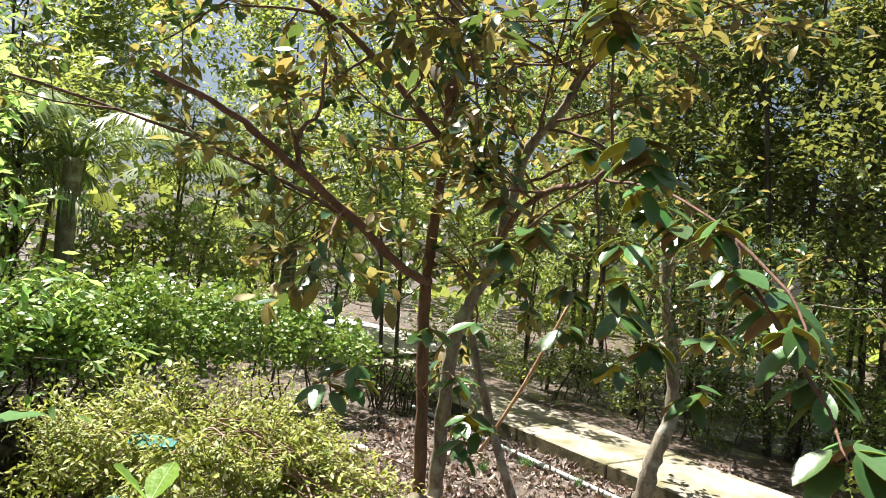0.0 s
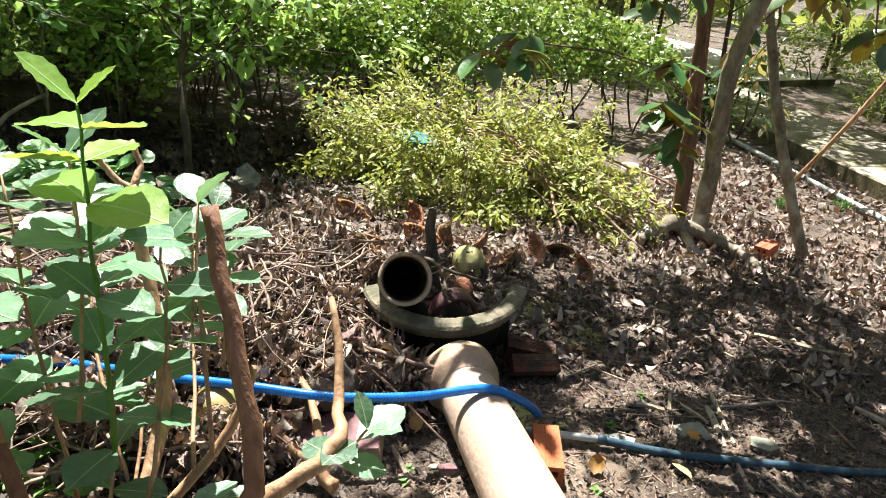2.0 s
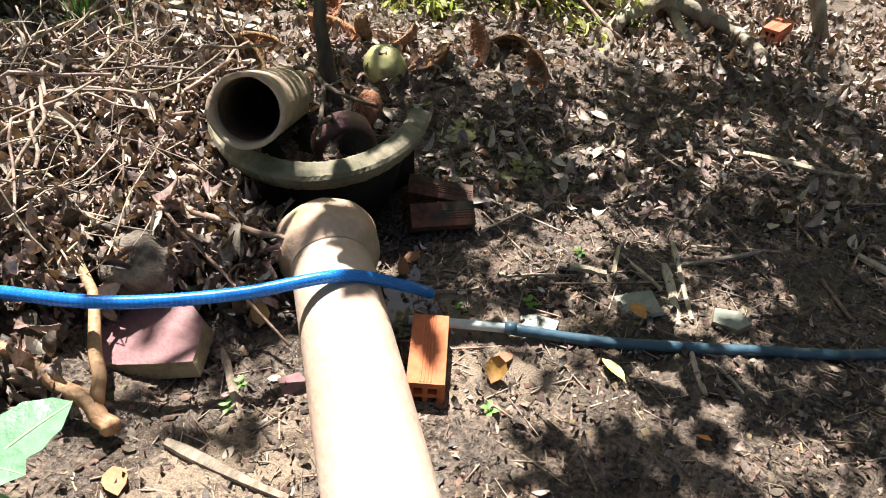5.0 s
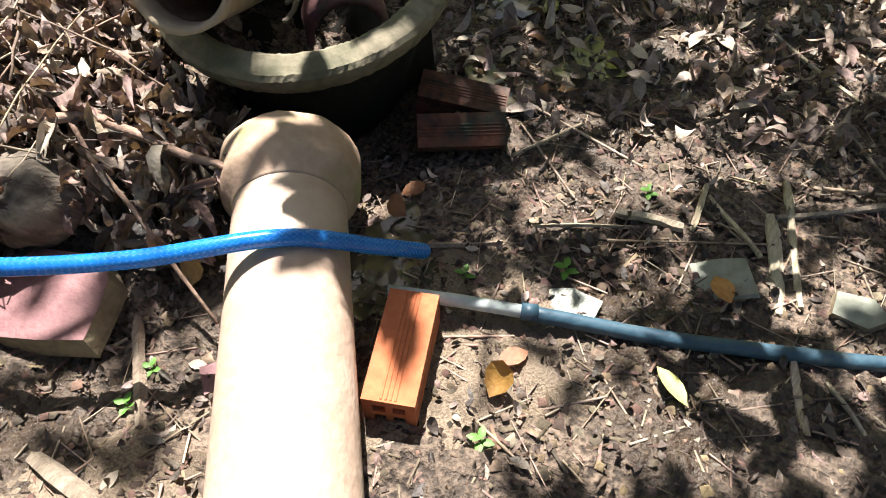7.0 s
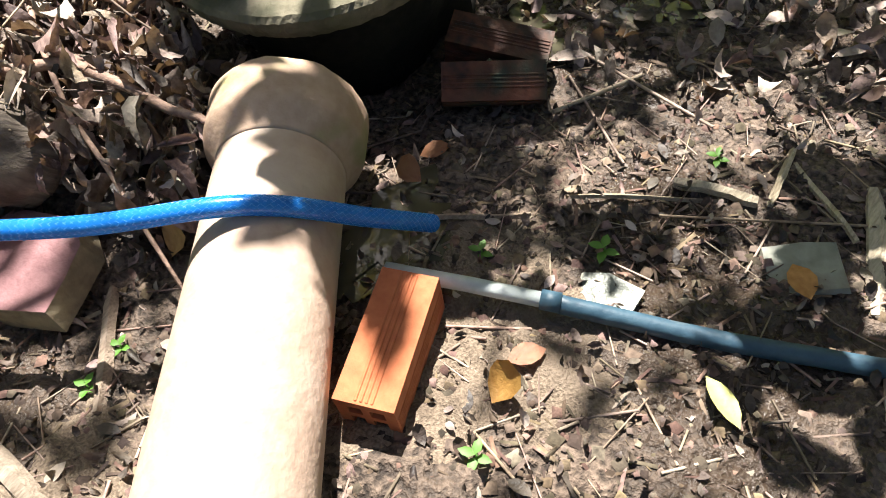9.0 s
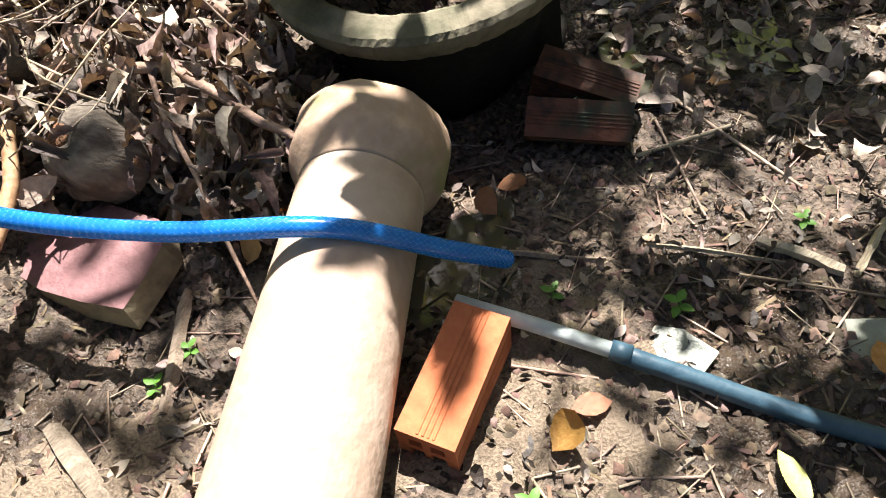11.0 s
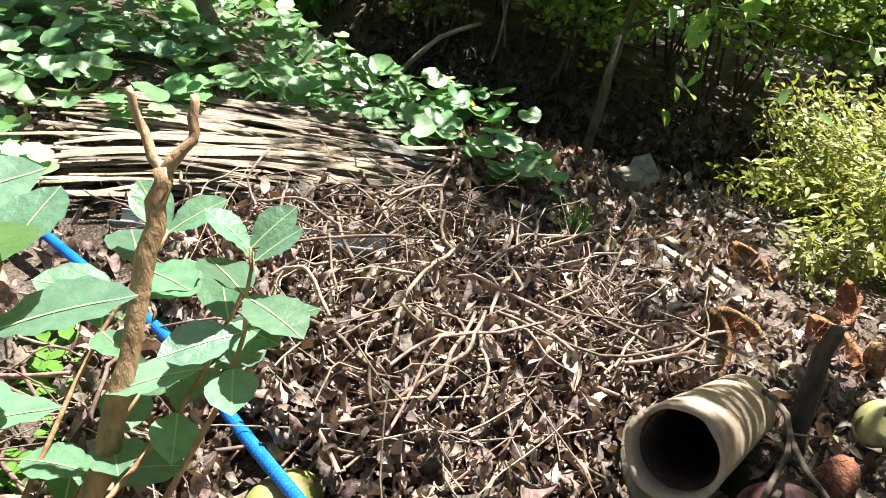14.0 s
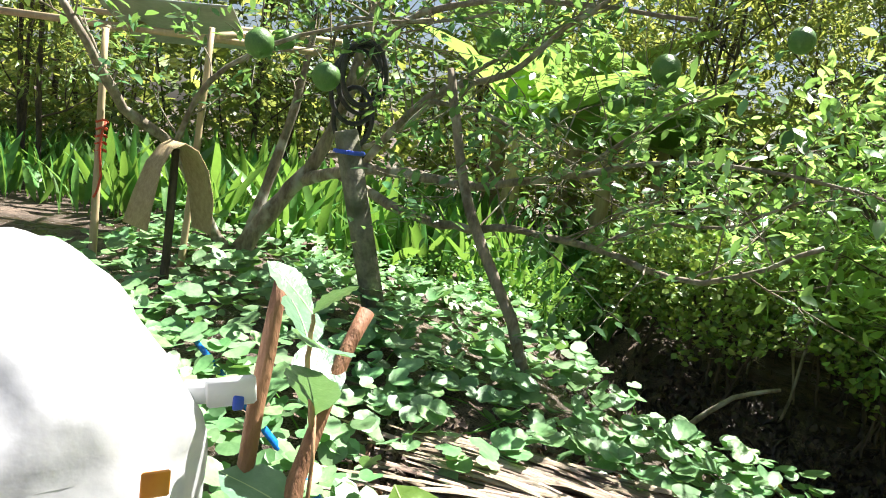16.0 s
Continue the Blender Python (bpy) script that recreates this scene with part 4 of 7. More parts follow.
def brush_pile():
    rs_ = np.random.RandomState(81)
    c = Vector((-1.4, 4.6, gz(-1.4, 4.6)))
    t = thing("brush_pile", "heap of cut branches with wilting yellow-green leaves", "brush pile", c)
    tips, b = [], Build()
    for k in range(46):
        a = rs_.uniform(0, 2 * math.pi)
        r0, r1 = rs_.uniform(0.0, 0.4), rs_.uniform(0.6, 1.25)
        p = Vector((math.cos(a) * r0 - 0.1, math.sin(a) * r0 * 0.8 + 0.1, 0.30 + rs_.uniform(-0.15, 0.12)))
        q = Vector((math.cos(a) * r1, math.sin(a) * r1 * 0.75, rs_.uniform(0.03, 0.2)))
        mid = p.lerp(q, 0.5) + Vector((0, 0, rs_.uniform(0.0, 0.16)))
        P = bend([p, mid, q], 4, rs_, 0.012)
        part("branch", Build().tube(P, [0.007 * (1 - 0.6 * i / len(P)) for i in range(len(P))], 5), M_TWIG, t)
        for s in P[3:]:
            d = (q - p).normalized() + Vector(rs_.uniform(-0.9, 0.9, 3)) * 0.8
            grow(b, s, d, 0.22, 0.004, 0, rs_, tips, 0.7, 0.3, 4)
    for k in range(16):      # bare stems reaching towards the tree
        p = Vector((0.2 + 0.1 * rs_.rand(), rs_.uniform(-0.3, 0.5), 0.25))
        q = Vector((rs_.uniform(0.7, 1.35), rs_.uniform(-0.7, 0.8), 0.02))
        P = bend([p, p.lerp(q, 0.5) + Vector((0, 0, rs_.uniform(0.0, 0.12))), q], 4, rs_, 0.012)
        part("branch", Build().tube(P, [0.012 * (1 - 0.5 * i / len(P)) for i in range(len(P))], 6), M_TWIG, t)
    for k in range(120):     # sprigs standing out of the heap
        a, r = rs_.uniform(0, 2 * math.pi), rs_.uniform(0.2, 0.95)
        p = Vector((math.cos(a) * r - 0.1, math.sin(a) * r * 0.8, 0.42 * (1 - r * r) + 0.05))
        grow(b, p, Vector((math.cos(a), math.sin(a), rs_.uniform(0.3, 1.2))), rs_.uniform(0.22, 0.46), 0.004, 0, rs_, tips, 0.7, 0.1, 4)
    part("twig", b, M_TWIG, t, kind="stuff")
    pos, dirs, ups = leaves_at(tips, 9, rs_, 0.045, 0.35)
    keep = pos[:, 2] > -0.02
    part("foliage", scatter("foliage", LEAF_MID, pos[keep], dirs[keep], ups[keep], 0.05 * rs_.uniform(0.6, 1.3, keep.sum()), rs_), M_BRUSH, t, kind="stuff")
    k = 5500
    d = rand_dirs(rs_, k, 0.0, 1.0)
    P = d * (np.array([1.02, 0.80, 0.56]) * (rs_.uniform(0.6, 1.04, k) * (1 + 0.16 * np.sin(9 * d[:, 0] + 2) * np.sin(8 * d[:, 1]) + 0.10 * np.sin(17 * d[:, 0]) * np.sin(15 * d[:, 1])))[:, None]) + np.array([-0.1, 0.05, 0.0])
    P[:, 2] *= np.clip(0.55 + 0.5 * P[:, 1], 0.25, 1.15)
    part("foliage", scatter("foliage", LEAF_MID, P, rand_dirs(rs_, k, -0.8, 0.4), rand_dirs(rs_, k, 0.0, 1.0), 0.055 * rs_.uniform(0.6, 1.3, k), rs_), M_BRUSH, t, kind="stuff")


brush_pile()

rs = np.random.RandomState(91)
SAP = [(-2.55, 3.3, gz(-2.55, 3.3) - 0.03), (-2.68, 3.42, 0.25), (-2.82, 3.55, 0.5), (-2.9, 3.7, 0.9), (-3.0, 3.85, 1.5), (-3.05, 4.0, 2.1)]
S2 = [(-2.82, 3.55, 0.5), (-2.6, 3.9, 0.8), (-2.3, 4.2, 1.1)]
S3 = [(-2.9, 3.7, 0.8), (-3.4, 3.5, 1.1), (-3.8, 3.4, 1.5)]
tree("shrub", "tall garden shrub with bright green lance-shaped leaves", [(SAP, (0.026, 0.010)), (S2, (0.013, 0.007)), (S3, (0.013, 0.007))], M_BARK_DARK, 2.4, LEAF_MID, ((100, M_LANCE),), 0.12, 92, 0.07, along(SAP[2:], 26, rs, 0.75, 0.008, 0.25) + along(S2, 9, rs, 0.5, 0.006, 0.1) + along(S3, 16, rs, 0.6, 0.006, 0.2), depth=1, droop=0.35, category="shrub", kids=3)

bushy("shrub", "spreading shrub with long green leaves over the ditch", [(-3.6, 3.95, 1.15, 0.75, 0.6, 0.7), (-4.1, 3.5, 1.2, 0.8, 0.6, 0.65), (-4.9, 3.3, 1.1, 0.9, 0.6, 0.7), (-3.8, 3.8, 1.9, 0.75, 0.6, 0.55)], 1250, 0.125, M_LANCE, LEAF_MID, 95, 4, 0.25, "shrub", M_BARK_GREY)
bushy("shrub", "small-leaved green shrub on the far bank of the ditch", [(-4.5, 3.15, 0.55, 0.65, 0.4, 0.42), (-3.75, 3.85, 0.5, 0.6, 0.4, 0.42), (-5.4, 2.85, 0.6, 0.8, 0.4, 0.45)], 16000, 0.05, M_HEDGE, LEAF_ROUND, 97, 20, 0.5, "shrub", clear=0.3)
bushy("shrub", "tall leafy green bushes closing the garden", [(-8.6, -2.2, 1.1, 1.1, 1.6, 1.5), (-9.2, 0.2, 1.2, 1.0, 1.3, 1.6), (-9.4, 4.6, 1.2, 1.2, 1.4, 1.5), (-7.4, 5.4, 1.0, 1.1, 0.9, 1.1), (-7.0, 8.6, 0.8, 1.6, 1.0, 1.5), (-4.2, 10.8, 0.6, 1.5, 0.8, 1.2), (-10.2, 2.2, 1.5, 1.0, 1.5, 2.0), (-8.0, -4.4, 1.2, 1.2, 1.0, 1.6)], 30000, 0.13, M_FAR, LEAF_BROAD + LEAF_LANCE, 96, 50, 0.55, "bush")


# ---- the clay pipes, the broken jar, bricks, hose ----
def lathe(profile, sides=28, close=True, jag=None, rs=None):
    """Turns (radius, height) pairs round z; jag: {profile index: amount} of broken, uneven height."""
    v, f = [], []
    n = len(profile)
    wav = rs.uniform(-1, 1, sides) if rs is not None else np.zeros(sides)
    wav = (wav + np.roll(wav, 1) + np.roll(wav, 2)) / 2
    for k in range(sides):
        a = 2 * math.pi * k / sides
        for i, (r, h) in enumerate(profile):
            dh = jag.get(i, 0) * wav[k] if jag else 0
            v.append((r * math.cos(a), r * math.sin(a), h + dh))
    for k in range(sides):
        for i in range(n if close else n - 1):
            a, b = k * n + i, k * n + (i + 1) % n
            c, d = ((k + 1) % sides) * n + (i + 1) % n, ((k + 1) % sides) * n + i
            f.append([a, d, c, b])
    return np.array(v), f


def along_axis(p, q):
    """A pose at p whose z runs to q."""
    d = (Vector(q) - Vector(p)).normalized()
    return Matrix.Translation(p) @ d.to_track_quat("Z", "Y").to_matrix().to_4x4()


M_SOCKET = surf("clay_socket", (0.40, 0.27, 0.19), (0.53, 0.385, 0.29), 5, 0.8, 0.4, 60, c3=(0.27, 0.27, 0.11), amount3=0.40, scale3=9)
NEAR, FAR = Vector((0.349, 1.520, 0.1126)), Vector((-0.244, 2.179, 0.0825))
LEN = (FAR - NEAR).length
pipe = thing("drain_pipe", "pale clay drain pipe lying on muddy soil", "pipe")
pipe.matrix_basis = along_axis(NEAR, FAR)
prs = np.random.RandomState(2)
part("barrel", Build().add(*lathe([(0.0905, 0), (0.0925, 0.006), (0.0915, LEN * 0.3), (0.0895, LEN * 0.6), (0.0885, LEN - 0.115), (0.0885, LEN - 0.095), (0.072, LEN - 0.095), (0.075, LEN * 0.4), (0.079, 0.002)], 56, True, {0: 0.003, 1: 0.002, 8: 0.002}, prs)), M_CLAY, pipe)
# added inner skin, its dark colour stands for shade in the bore
part("inner_shade", Build().add(*lathe([(0.078, 0.03), (0.074, LEN * 0.5), (0.071, LEN - 0.10), (0.0, LEN - 0.105)], 30, False)), M_CLAY_SHADE, pipe, "inside of the pipe, coloured dark as in shade")
part("socket", Build().add(*lathe([(0.0885, LEN - 0.112), (0.0895, LEN - 0.104), (0.093, LEN - 0.097), (0.104, LEN - 0.083), (0.1095, LEN - 0.074), (0.1125, LEN - 0.064), (0.1150, LEN - 0.010), (0.1152, LEN - 0.004), (0.1135, LEN), (0.111, LEN + 0.001), (0.101, LEN + 0.001), (0.097, LEN - 0.003), (0.094, LEN - 0.06), (0.072, LEN - 0.085)], 56, True, {6: 0.003, 7: 0.004, 8: 0.004, 9: 0.003}, prs)), M_SOCKET, pipe, "clay socket with patches of green moss")

P0, P1 = Vector((-0.4734, 2.2298, 0.3205)), Vector((-0.785, 2.741, 0.0426))
L2 = (P1 - P0).length
bp = thing("broken_pipe", "broken clay pipe leaning across a jar rim", "pipe")
bp.matrix_basis = along_axis(P0, P1)
part("barrel", Build().add(*lathe([(0.086, 0.0), (0.086, 0.03), (0.0845, L2 * 0.15), (0.0855, L2 * 0.3), (0.084, L2 * 0.5), (0.084, L2), (0.069, L2), (0.070, L2 * 0.5), (0.073, 0.03), (0.075, 0.004)], 40, True, {0: 0.012, 9: 0.011, 1: 0.004, 8: 0.004}, np.random.RandomState(7))), M_CLAY_OLD, bp)
# same dark inner skin, painting shade into the broken mouth
part("inner_shade", Build().add(*lathe([(0.0705, 0.05), (0.0675, L2 * 0.5), (0.0660, L2 - 0.005), (0.0, L2 - 0.01)], 30, False)), M_CLAY_SHADE, bp, "inside of the broken pipe, coloured dark as in shade")

JC = Vector((-0.463, 2.492, 0.0))
jar = thing("broken_jar", "broken dark clay jar with a thick cement lip", "jar", JC)
bowl_p = [(0.06, -0.13), (0.14, -0.11), (0.18, -0.04), (0.205, 0.05), (0.240, 0.165), (0.228, 0.165), (0.188, 0.05), (0.16, -0.03), (0.12, -0.09), (0.05, -0.10)]
bv, bf = lathe(bowl_p, 40, True, {4: 0.012, 5: 0.012}, np.random.RandomState(4))
for k in range(40):         # the back of the bowl is broken away
    a_ = math.radians(9 * k)
    for i in (4, 5):
        bv[k * 10 + i, 2] += 0.24 * (-0.031 * math.cos(a_) + 0.125 * math.sin(a_))
    if 22 < 9 * k < 216:
        for i, z in ((3, -0.02), (4, 0.0), (5, 0.0), (6, -0.02)):
            bv[k * 10 + i, 2] = min(bv[k * 10 + i, 2], z + 0.02 * math.sin(k * 1.7))
part("bowl", Build().add(bv, bf), M_JAR_DARK_SHADE, jar, "dark clay bowl blackened to hold deep shade, its back broken away")
lip = Build()
v, f = [], []
a0, a1, k_n = radians(-140), radians(20), 110
sec = [(0.235, 0.165), (0.268, 0.172), (0.280, 0.192), (0.286, 0.212), (0.280, 0.2205), (0.240, 0.226), (0.229, 0.220), (0.226, 0.19)]
ns = len(sec)
lr = np.random.RandomState(8)
for k in range(k_n + 1):
    a = a0 + (a1 - a0) * k / k_n
    for r, h in sec:
        r2 = r + lr.uniform(-0.0012, 0.0012)
        v.append((r2 * math.cos(a), r2 * math.sin(a), h + lr.uniform(-0.001, 0.001) - 0.031 * r2 * math.cos(a) + 0.125 * r2 * math.sin(a)))
for k in range(k_n):
    for i in range(ns):
        f.append([k * ns + i, k * ns + (i + 1) % ns, (k + 1) * ns + (i + 1) % ns, (k + 1) * ns + i])
f += [list(range(ns))[::-1], [k_n * ns + i for i in range(ns)]]
part("lip", lip.add(v, f), M_JAR, jar, "broken grey cement lip", smooth=False)
sh = Build()
v, f = [], []
for k in range(15):
    a = math.pi * k / 14
    for r, y in ((0.105, 0), (0.105, 0.075), (0.085, 0.075), (0.085, 0)):
        v.append((r * math.cos(a), y, 1.15 * r * math.sin(a)))
for k in range(14):
    for i in range(4):
        f.append([k * 4 + i, k * 4 + (i + 1) % 4, k * 4 + 4 + (i + 1) % 4, k * 4 + 4 + i])
f += [[0, 1, 2, 3], [59, 58, 57, 56]]
shard = part("jar_shard", sh.add(v, f), surf("purple_shard", (0.15, 0.07, 0.075), (0.27, 0.13, 0.13), 10, 0.7, 0.4, 60, c3=(0.09, 0.11, 0.05), amount3=0.45, scale3=9))
shard.matrix_basis = pose(-0.44, 2.56, 0.035, 12, -8, 48) @ Matrix.Scale(0.85, 4)
tagged(shard, "curved purple and mossy shard of a clay jar", "shard")


def brick(name, label, m, mat, length=0.18, w=0.08):
    """A hollow clay brick: outer walls, a cross of webs and grooved faces, long along x."""
    t = thing(name, label, "brick", group="loose bricks")
    t.matrix_basis = m
    k = 0.014
    cut = [-w / 2, -w / 2 + k, -0.005, 0.005, w / 2 - k, w / 2]
    v = [(x, y, z) for x in (-length / 2, length / 2) for y in cut for z in cut]
    solid = lambda i, j: 0 <= i < 5 and 0 <= j < 5 and not (i in (1, 3) and j in (1, 3))
    at = lambda e, i, j: e * 36 + i * 6 + j
    f = []
    for i in range(5):
        for j in range(5):
            if not solid(i, j):
                continue
            f += [[at(0, i, j), at(0, i, j + 1), at(0, i + 1, j + 1), at(0, i + 1, j)], [at(1, i, j), at(1, i + 1, j), at(1, i + 1, j + 1), at(1, i, j + 1)]]
            for di, dj, p, q in ((-1, 0, (i, j), (i, j + 1)), (1, 0, (i + 1, j + 1), (i + 1, j)), (0, -1, (i + 1, j), (i, j)), (0, 1, (i, j + 1), (i + 1, j + 1))):
                if not solid(i + di, j + dj):
                    f.append([at(0, *q), at(0, *p), at(1, *p), at(1, *q)])
    b = Build().add(v, f)
    part("body", b, mat, t, smooth=False)
    for s in (-1, 1):
        for g in (-0.010, -0.0035, 0.003, 0.0095):
            part("ridge", Build().box(pose(0, g, s * (w / 2)), length - 0.006, 0.0035, 0.003, 0.001), mat, t, smooth=False)
            part("ridge", Build().box(pose(0, s * (w / 2), g), length - 0.006, 0.003, 0.0035, 0.001), mat, t, smooth=False)
    return t


def block_pose(c, along, upward):
    """A pose at c with x along the first direction and z near the second."""
    x = Vector(along).normalized()
    y = Vector(upward).cross(x).normalized()
    return Matrix.Translation(c) @ Matrix((x, y, x.cross(y))).transposed().to_4x4()


brick("brick", "orange hollow clay brick, part sunlit, on wet sand", block_pose((0.1125, 2.009, 0.041), (0.071, -0.155, -0.002), (0.02, 0.0, 1)), M_BRICK, 0.176, 0.073)
mossy = brick("brick", "wet dark hollow brick with moss on top", block_pose((-0.098, 2.466, 0.008), (0.116, 0.098, -0.011), (-0.55, 0.55, 0.62)), M_BRICK_WET, 0.165, 0.062)
moss = Build()
mv, mf = [], []
for i in range(25):
    for j in range(9):
        x, y = (i / 24 - 0.5) * 0.162, (j / 8 - 0.5) * 0.060
        mv.append((x, y, 0.0315 + 0.006 * noise.noise(Vector((x, y, 0)) * 90) + 0.004 * noise.noise(Vector((x, y, 3)) * 220) - 0.006 * (i in (0, 24) or j in (0, 8))))
for i in range(24):
    for j in range(8):
        mf.append([i * 9 + j, i * 9 + 9 + j, i * 9 + 10 + j, i * 9 + j + 1])
part("moss", moss.add(mv, mf), surf("wet_moss", (0.02, 0.03, 0.016), (0.10, 0.125, 0.075), 40, 0.8, 0.8, 160), mossy, "dark grey-green moss crust")
brick("brick", "wet dark hollow brick beside another brick", block_pose((-0.140, 2.535, 0.016), (0.147, 0.070, -0.028), (0.1, -0.25, 1)), M_BRICK_WET, 0.17, 0.062)
brick("brick", "red hollow brick in dry leaves near a tree root", pose(0.49, 4.74, gz(0.49, 4.74) + 0.04, 0, 0, 75), M_BRICK_RED)


HOSE = [(-2.9, 0.1, 0.46), (-2.3, 0.55, 0.38), (-1.93, 0.84, 0.32), (-1.585, 1.10, 0.27), (-1.31, 1.28, 0.245), (-1.04, 1.44, 0.235), (-0.787, 1.54, 0.228), (-0.585, 1.625, 0.226), (-0.382, 1.715, 0.216), (-0.212, 1.854, 0.199), (-0.073, 1.998, 0.193), (0.002, 2.108, 0.110), (0.023, 2.184, 0.033)]


def hose():
    P = HOSE
    r_ = np.random.RandomState(1)
    base = Vector(P[0])
    Q = bend([Vector(p) - base for p in P], 8, r_, 0.0)
    t = thing("garden_hose", "blue braided garden hose lying over a clay pipe", "hose", base)
    part("tube", Build().tube(Q, 0.0125, 14, cap=False), M_HOSE, t)
    part("bore", Build().tube(Q[-6:], 0.0095, 10, cap=False), M_HOSE, t)
    # raised braid threads on the near stretch
    b = Build()
    S = Q[30:]
    side, up, T = None, None, []
    for i, p in enumerate(S):
        d = (S[min(i + 1, len(S) - 1)] - S[max(i - 1, 0)]).normalized()
        side = d.orthogonal().normalized() if side is None else (side - d * side.dot(d)).normalized()
        T.append((p, side.copy(), d.cross(side)))
    for turn in (1, -1):
        for k in range(11):
            pts, ang = [], 2 * math.pi * k / 11
            for i in range(len(T) - 1):
                for j in range(3):
                    u = j / 3
                    p = T[i][0].lerp(T[i + 1][0], u)
                    s_, u_ = T[i][1].lerp(T[i + 1][1], u), T[i][2].lerp(T[i + 1][2], u)
                    step = (T[i + 1][0] - T[i][0]).length / 3
                    ang += turn * step * 62
                    pts.append(p + s_ * (math.cos(ang) * 0.0124) + u_ * (math.sin(ang) * 0.0124))
            b.tube(pts, 0.00036, 3, cap=False)
    part("braid", b, M_HOSE_MESH, t, "pale braided threads", kind="stuff")


hose()
pv = thing("plastic_pipe", "dusty blue plastic water pipe with a white end", "pipe", (0.08, 2.12, gz(0.08, 2.12)))
def rel(pts, ob):
    return [Vector(p) - ob.location for p in pts]
part("white_end", Build().tube(rel([(0.022, 2.090, 0.034), (0.12, 2.139, 0.028), (0.215, 2.183, 0.022)], pv), 0.0105, 14), M_PVC, pv)
part("collar", Build().tube(rel([(0.205, 2.179, 0.022), (0.228, 2.190, 0.021)], pv), 0.0135, 14), M_PVC_BLUE, pv)
part("run", Build().tube(bend(rel([(0.218, 2.185, 0.021), (0.38, 2.27, gz(0.38, 2.27) + 0.011), (0.56, 2.365, gz(0.56, 2.365) + 0.012), (0.69, 2.44, gz(0.69, 2.44) + 0.013), (0.94, 2.59, gz(0.94, 2.59) + 0.012), (1.3, 2.88, gz(1.3, 2.88) + 0.014), (1.9, 3.3, gz(1.9, 3.3) + 0.012)], pv), 6, np.random.RandomState(1), 0.001), 0.0125, 14), M_PVC_BLUE, pv)


def chunk(name, label, category, outline, thick, m, mats, seed=0):
    """A flat broken piece: an uneven outline given thickness, top and side materials."""
    r_ = np.random.RandomState(seed)
    n = len(outline)
    v = [(x + r_.uniform(-0.003, 0.003), y + r_.uniform(-0.003, 0.003), thick * (1 + r_.uniform(-0.05, 0.05))) for x, y in outline] + [(x * 1.06, y * 1.06, 0) for x, y in outline]
    f = [list(range(n)), list(range(2 * n - 1, n - 1, -1))] + [[i, n + i, n + (i + 1) % n, (i + 1) % n] for i in range(n)]
    ob = part(name, Build().add(v, f), mats, smooth=False)
    for p in ob.data.polygons[1:]:
        p.material_index = len(mats) - 1
    ob.matrix_basis = m
    return tagged(ob, label, category)


chunk("stone_slab", "broken pink stone slab lying on mud", "slab", [(-0.12, -0.105), (-0.06, -0.092), (-0.005, -0.08), (0.06, -0.048), (0.122, -0.013), (0.098, 0.035), (0.073, 0.08), (0.02, 0.10), (-0.085, 0.055), (-0.10, -0.024)], 0.042, pose(-0.385, 1.78, gz(-0.385, 1.78) - 0.004, 4, -3, 0), [M_TILE, M_TILE_SIDE], 1)
chunk("tile_shard", "small pink tile fragment beside a clay pipe", "tile", [(-0.025, -0.02), (0.03, -0.015), (0.025, 0.02), (-0.02, 0.022)], 0.012, pose(-0.10, 1.845, gz(-0.10, 1.845), 4, 6, 60), [M_TILE, M_TILE_SIDE], 2)
chunk("tile_shard", "square grey glazed tile fragment on soil", "tile", [(-0.05, -0.036), (0.044, -0.04), (0.05, 0.034), (0.01, 0.040), (-0.046, 0.038)], 0.007, pose(0.432, 2.452, gz(0.432, 2.452) + 0.003, 2, -3, 42), [M_PLATE, M_PLATE], 3)
chunk("wrapper", "torn pale printed plastic wrapper", "wrapper", [(-0.042, -0.026), (0.03, -0.03), (0.044, 0.012), (0.0, 0.03), (-0.036, 0.026)], 0.003, pose(0.257, 2.252, gz(0.255, 2.262) + 0.004, 6, -7, 25), [M_CLEAR, M_CREAM], 4)
chunk("white_board", "white board lying on the soil beside a pipe", "board", [(-0.14, -0.11), (0.14, -0.11), (0.14, 0.11), (-0.14, 0.11)], 0.014, pose(0.125, 1.385, gz(0.125, 1.385) + 0.003, 1, 0, 14), [M_BAG, M_CREAM], 5)
chunk("stone", "flat grey stone on trodden soil", "stone", [(-0.04, -0.025), (0.02, -0.03), (0.05, 0.0), (0.02, 0.028), (-0.035, 0.02)], 0.022, pose(0.63, 2.52, gz(0.63, 2.52) - 0.004, 3, 2, 10), [M_PLATE, M_TILE_SIDE], 6)
chunk("stone", "grey stone lying among leaf litter", "stone", [(-0.06, -0.05), (0.04, -0.06), (0.07, 0.0), (0.03, 0.06), (-0.05, 0.05)], 0.09, pose(-2.1, 3.25, gz(-2.1, 3.25) - 0.01, 9, 4, 10), [M_POST, M_POST], 7)
chunk("stone", "small grey stone lying among leaf litter", "stone", [(-0.05, -0.04), (0.04, -0.05), (0.05, 0.02), (-0.03, 0.04)], 0.06, pose(-1.93, 3.2, gz(-1.93, 3.2) - 0.01, -5, 4, 60), [M_POST, M_POST], 8)
chunk("plastic_sheet", "crumpled pale plastic sheet among litter", "plastic", [(-0.08, -0.05), (0.03, -0.10), (0.07, 0.02), (0.0, 0.10), (-0.06, 0.06)], 0.012, pose(-2.145, 3.354, gz(-2.145, 3.354) + 0.05, 50, 10, 60), [M_CLEAR, M_CLEAR], 9)
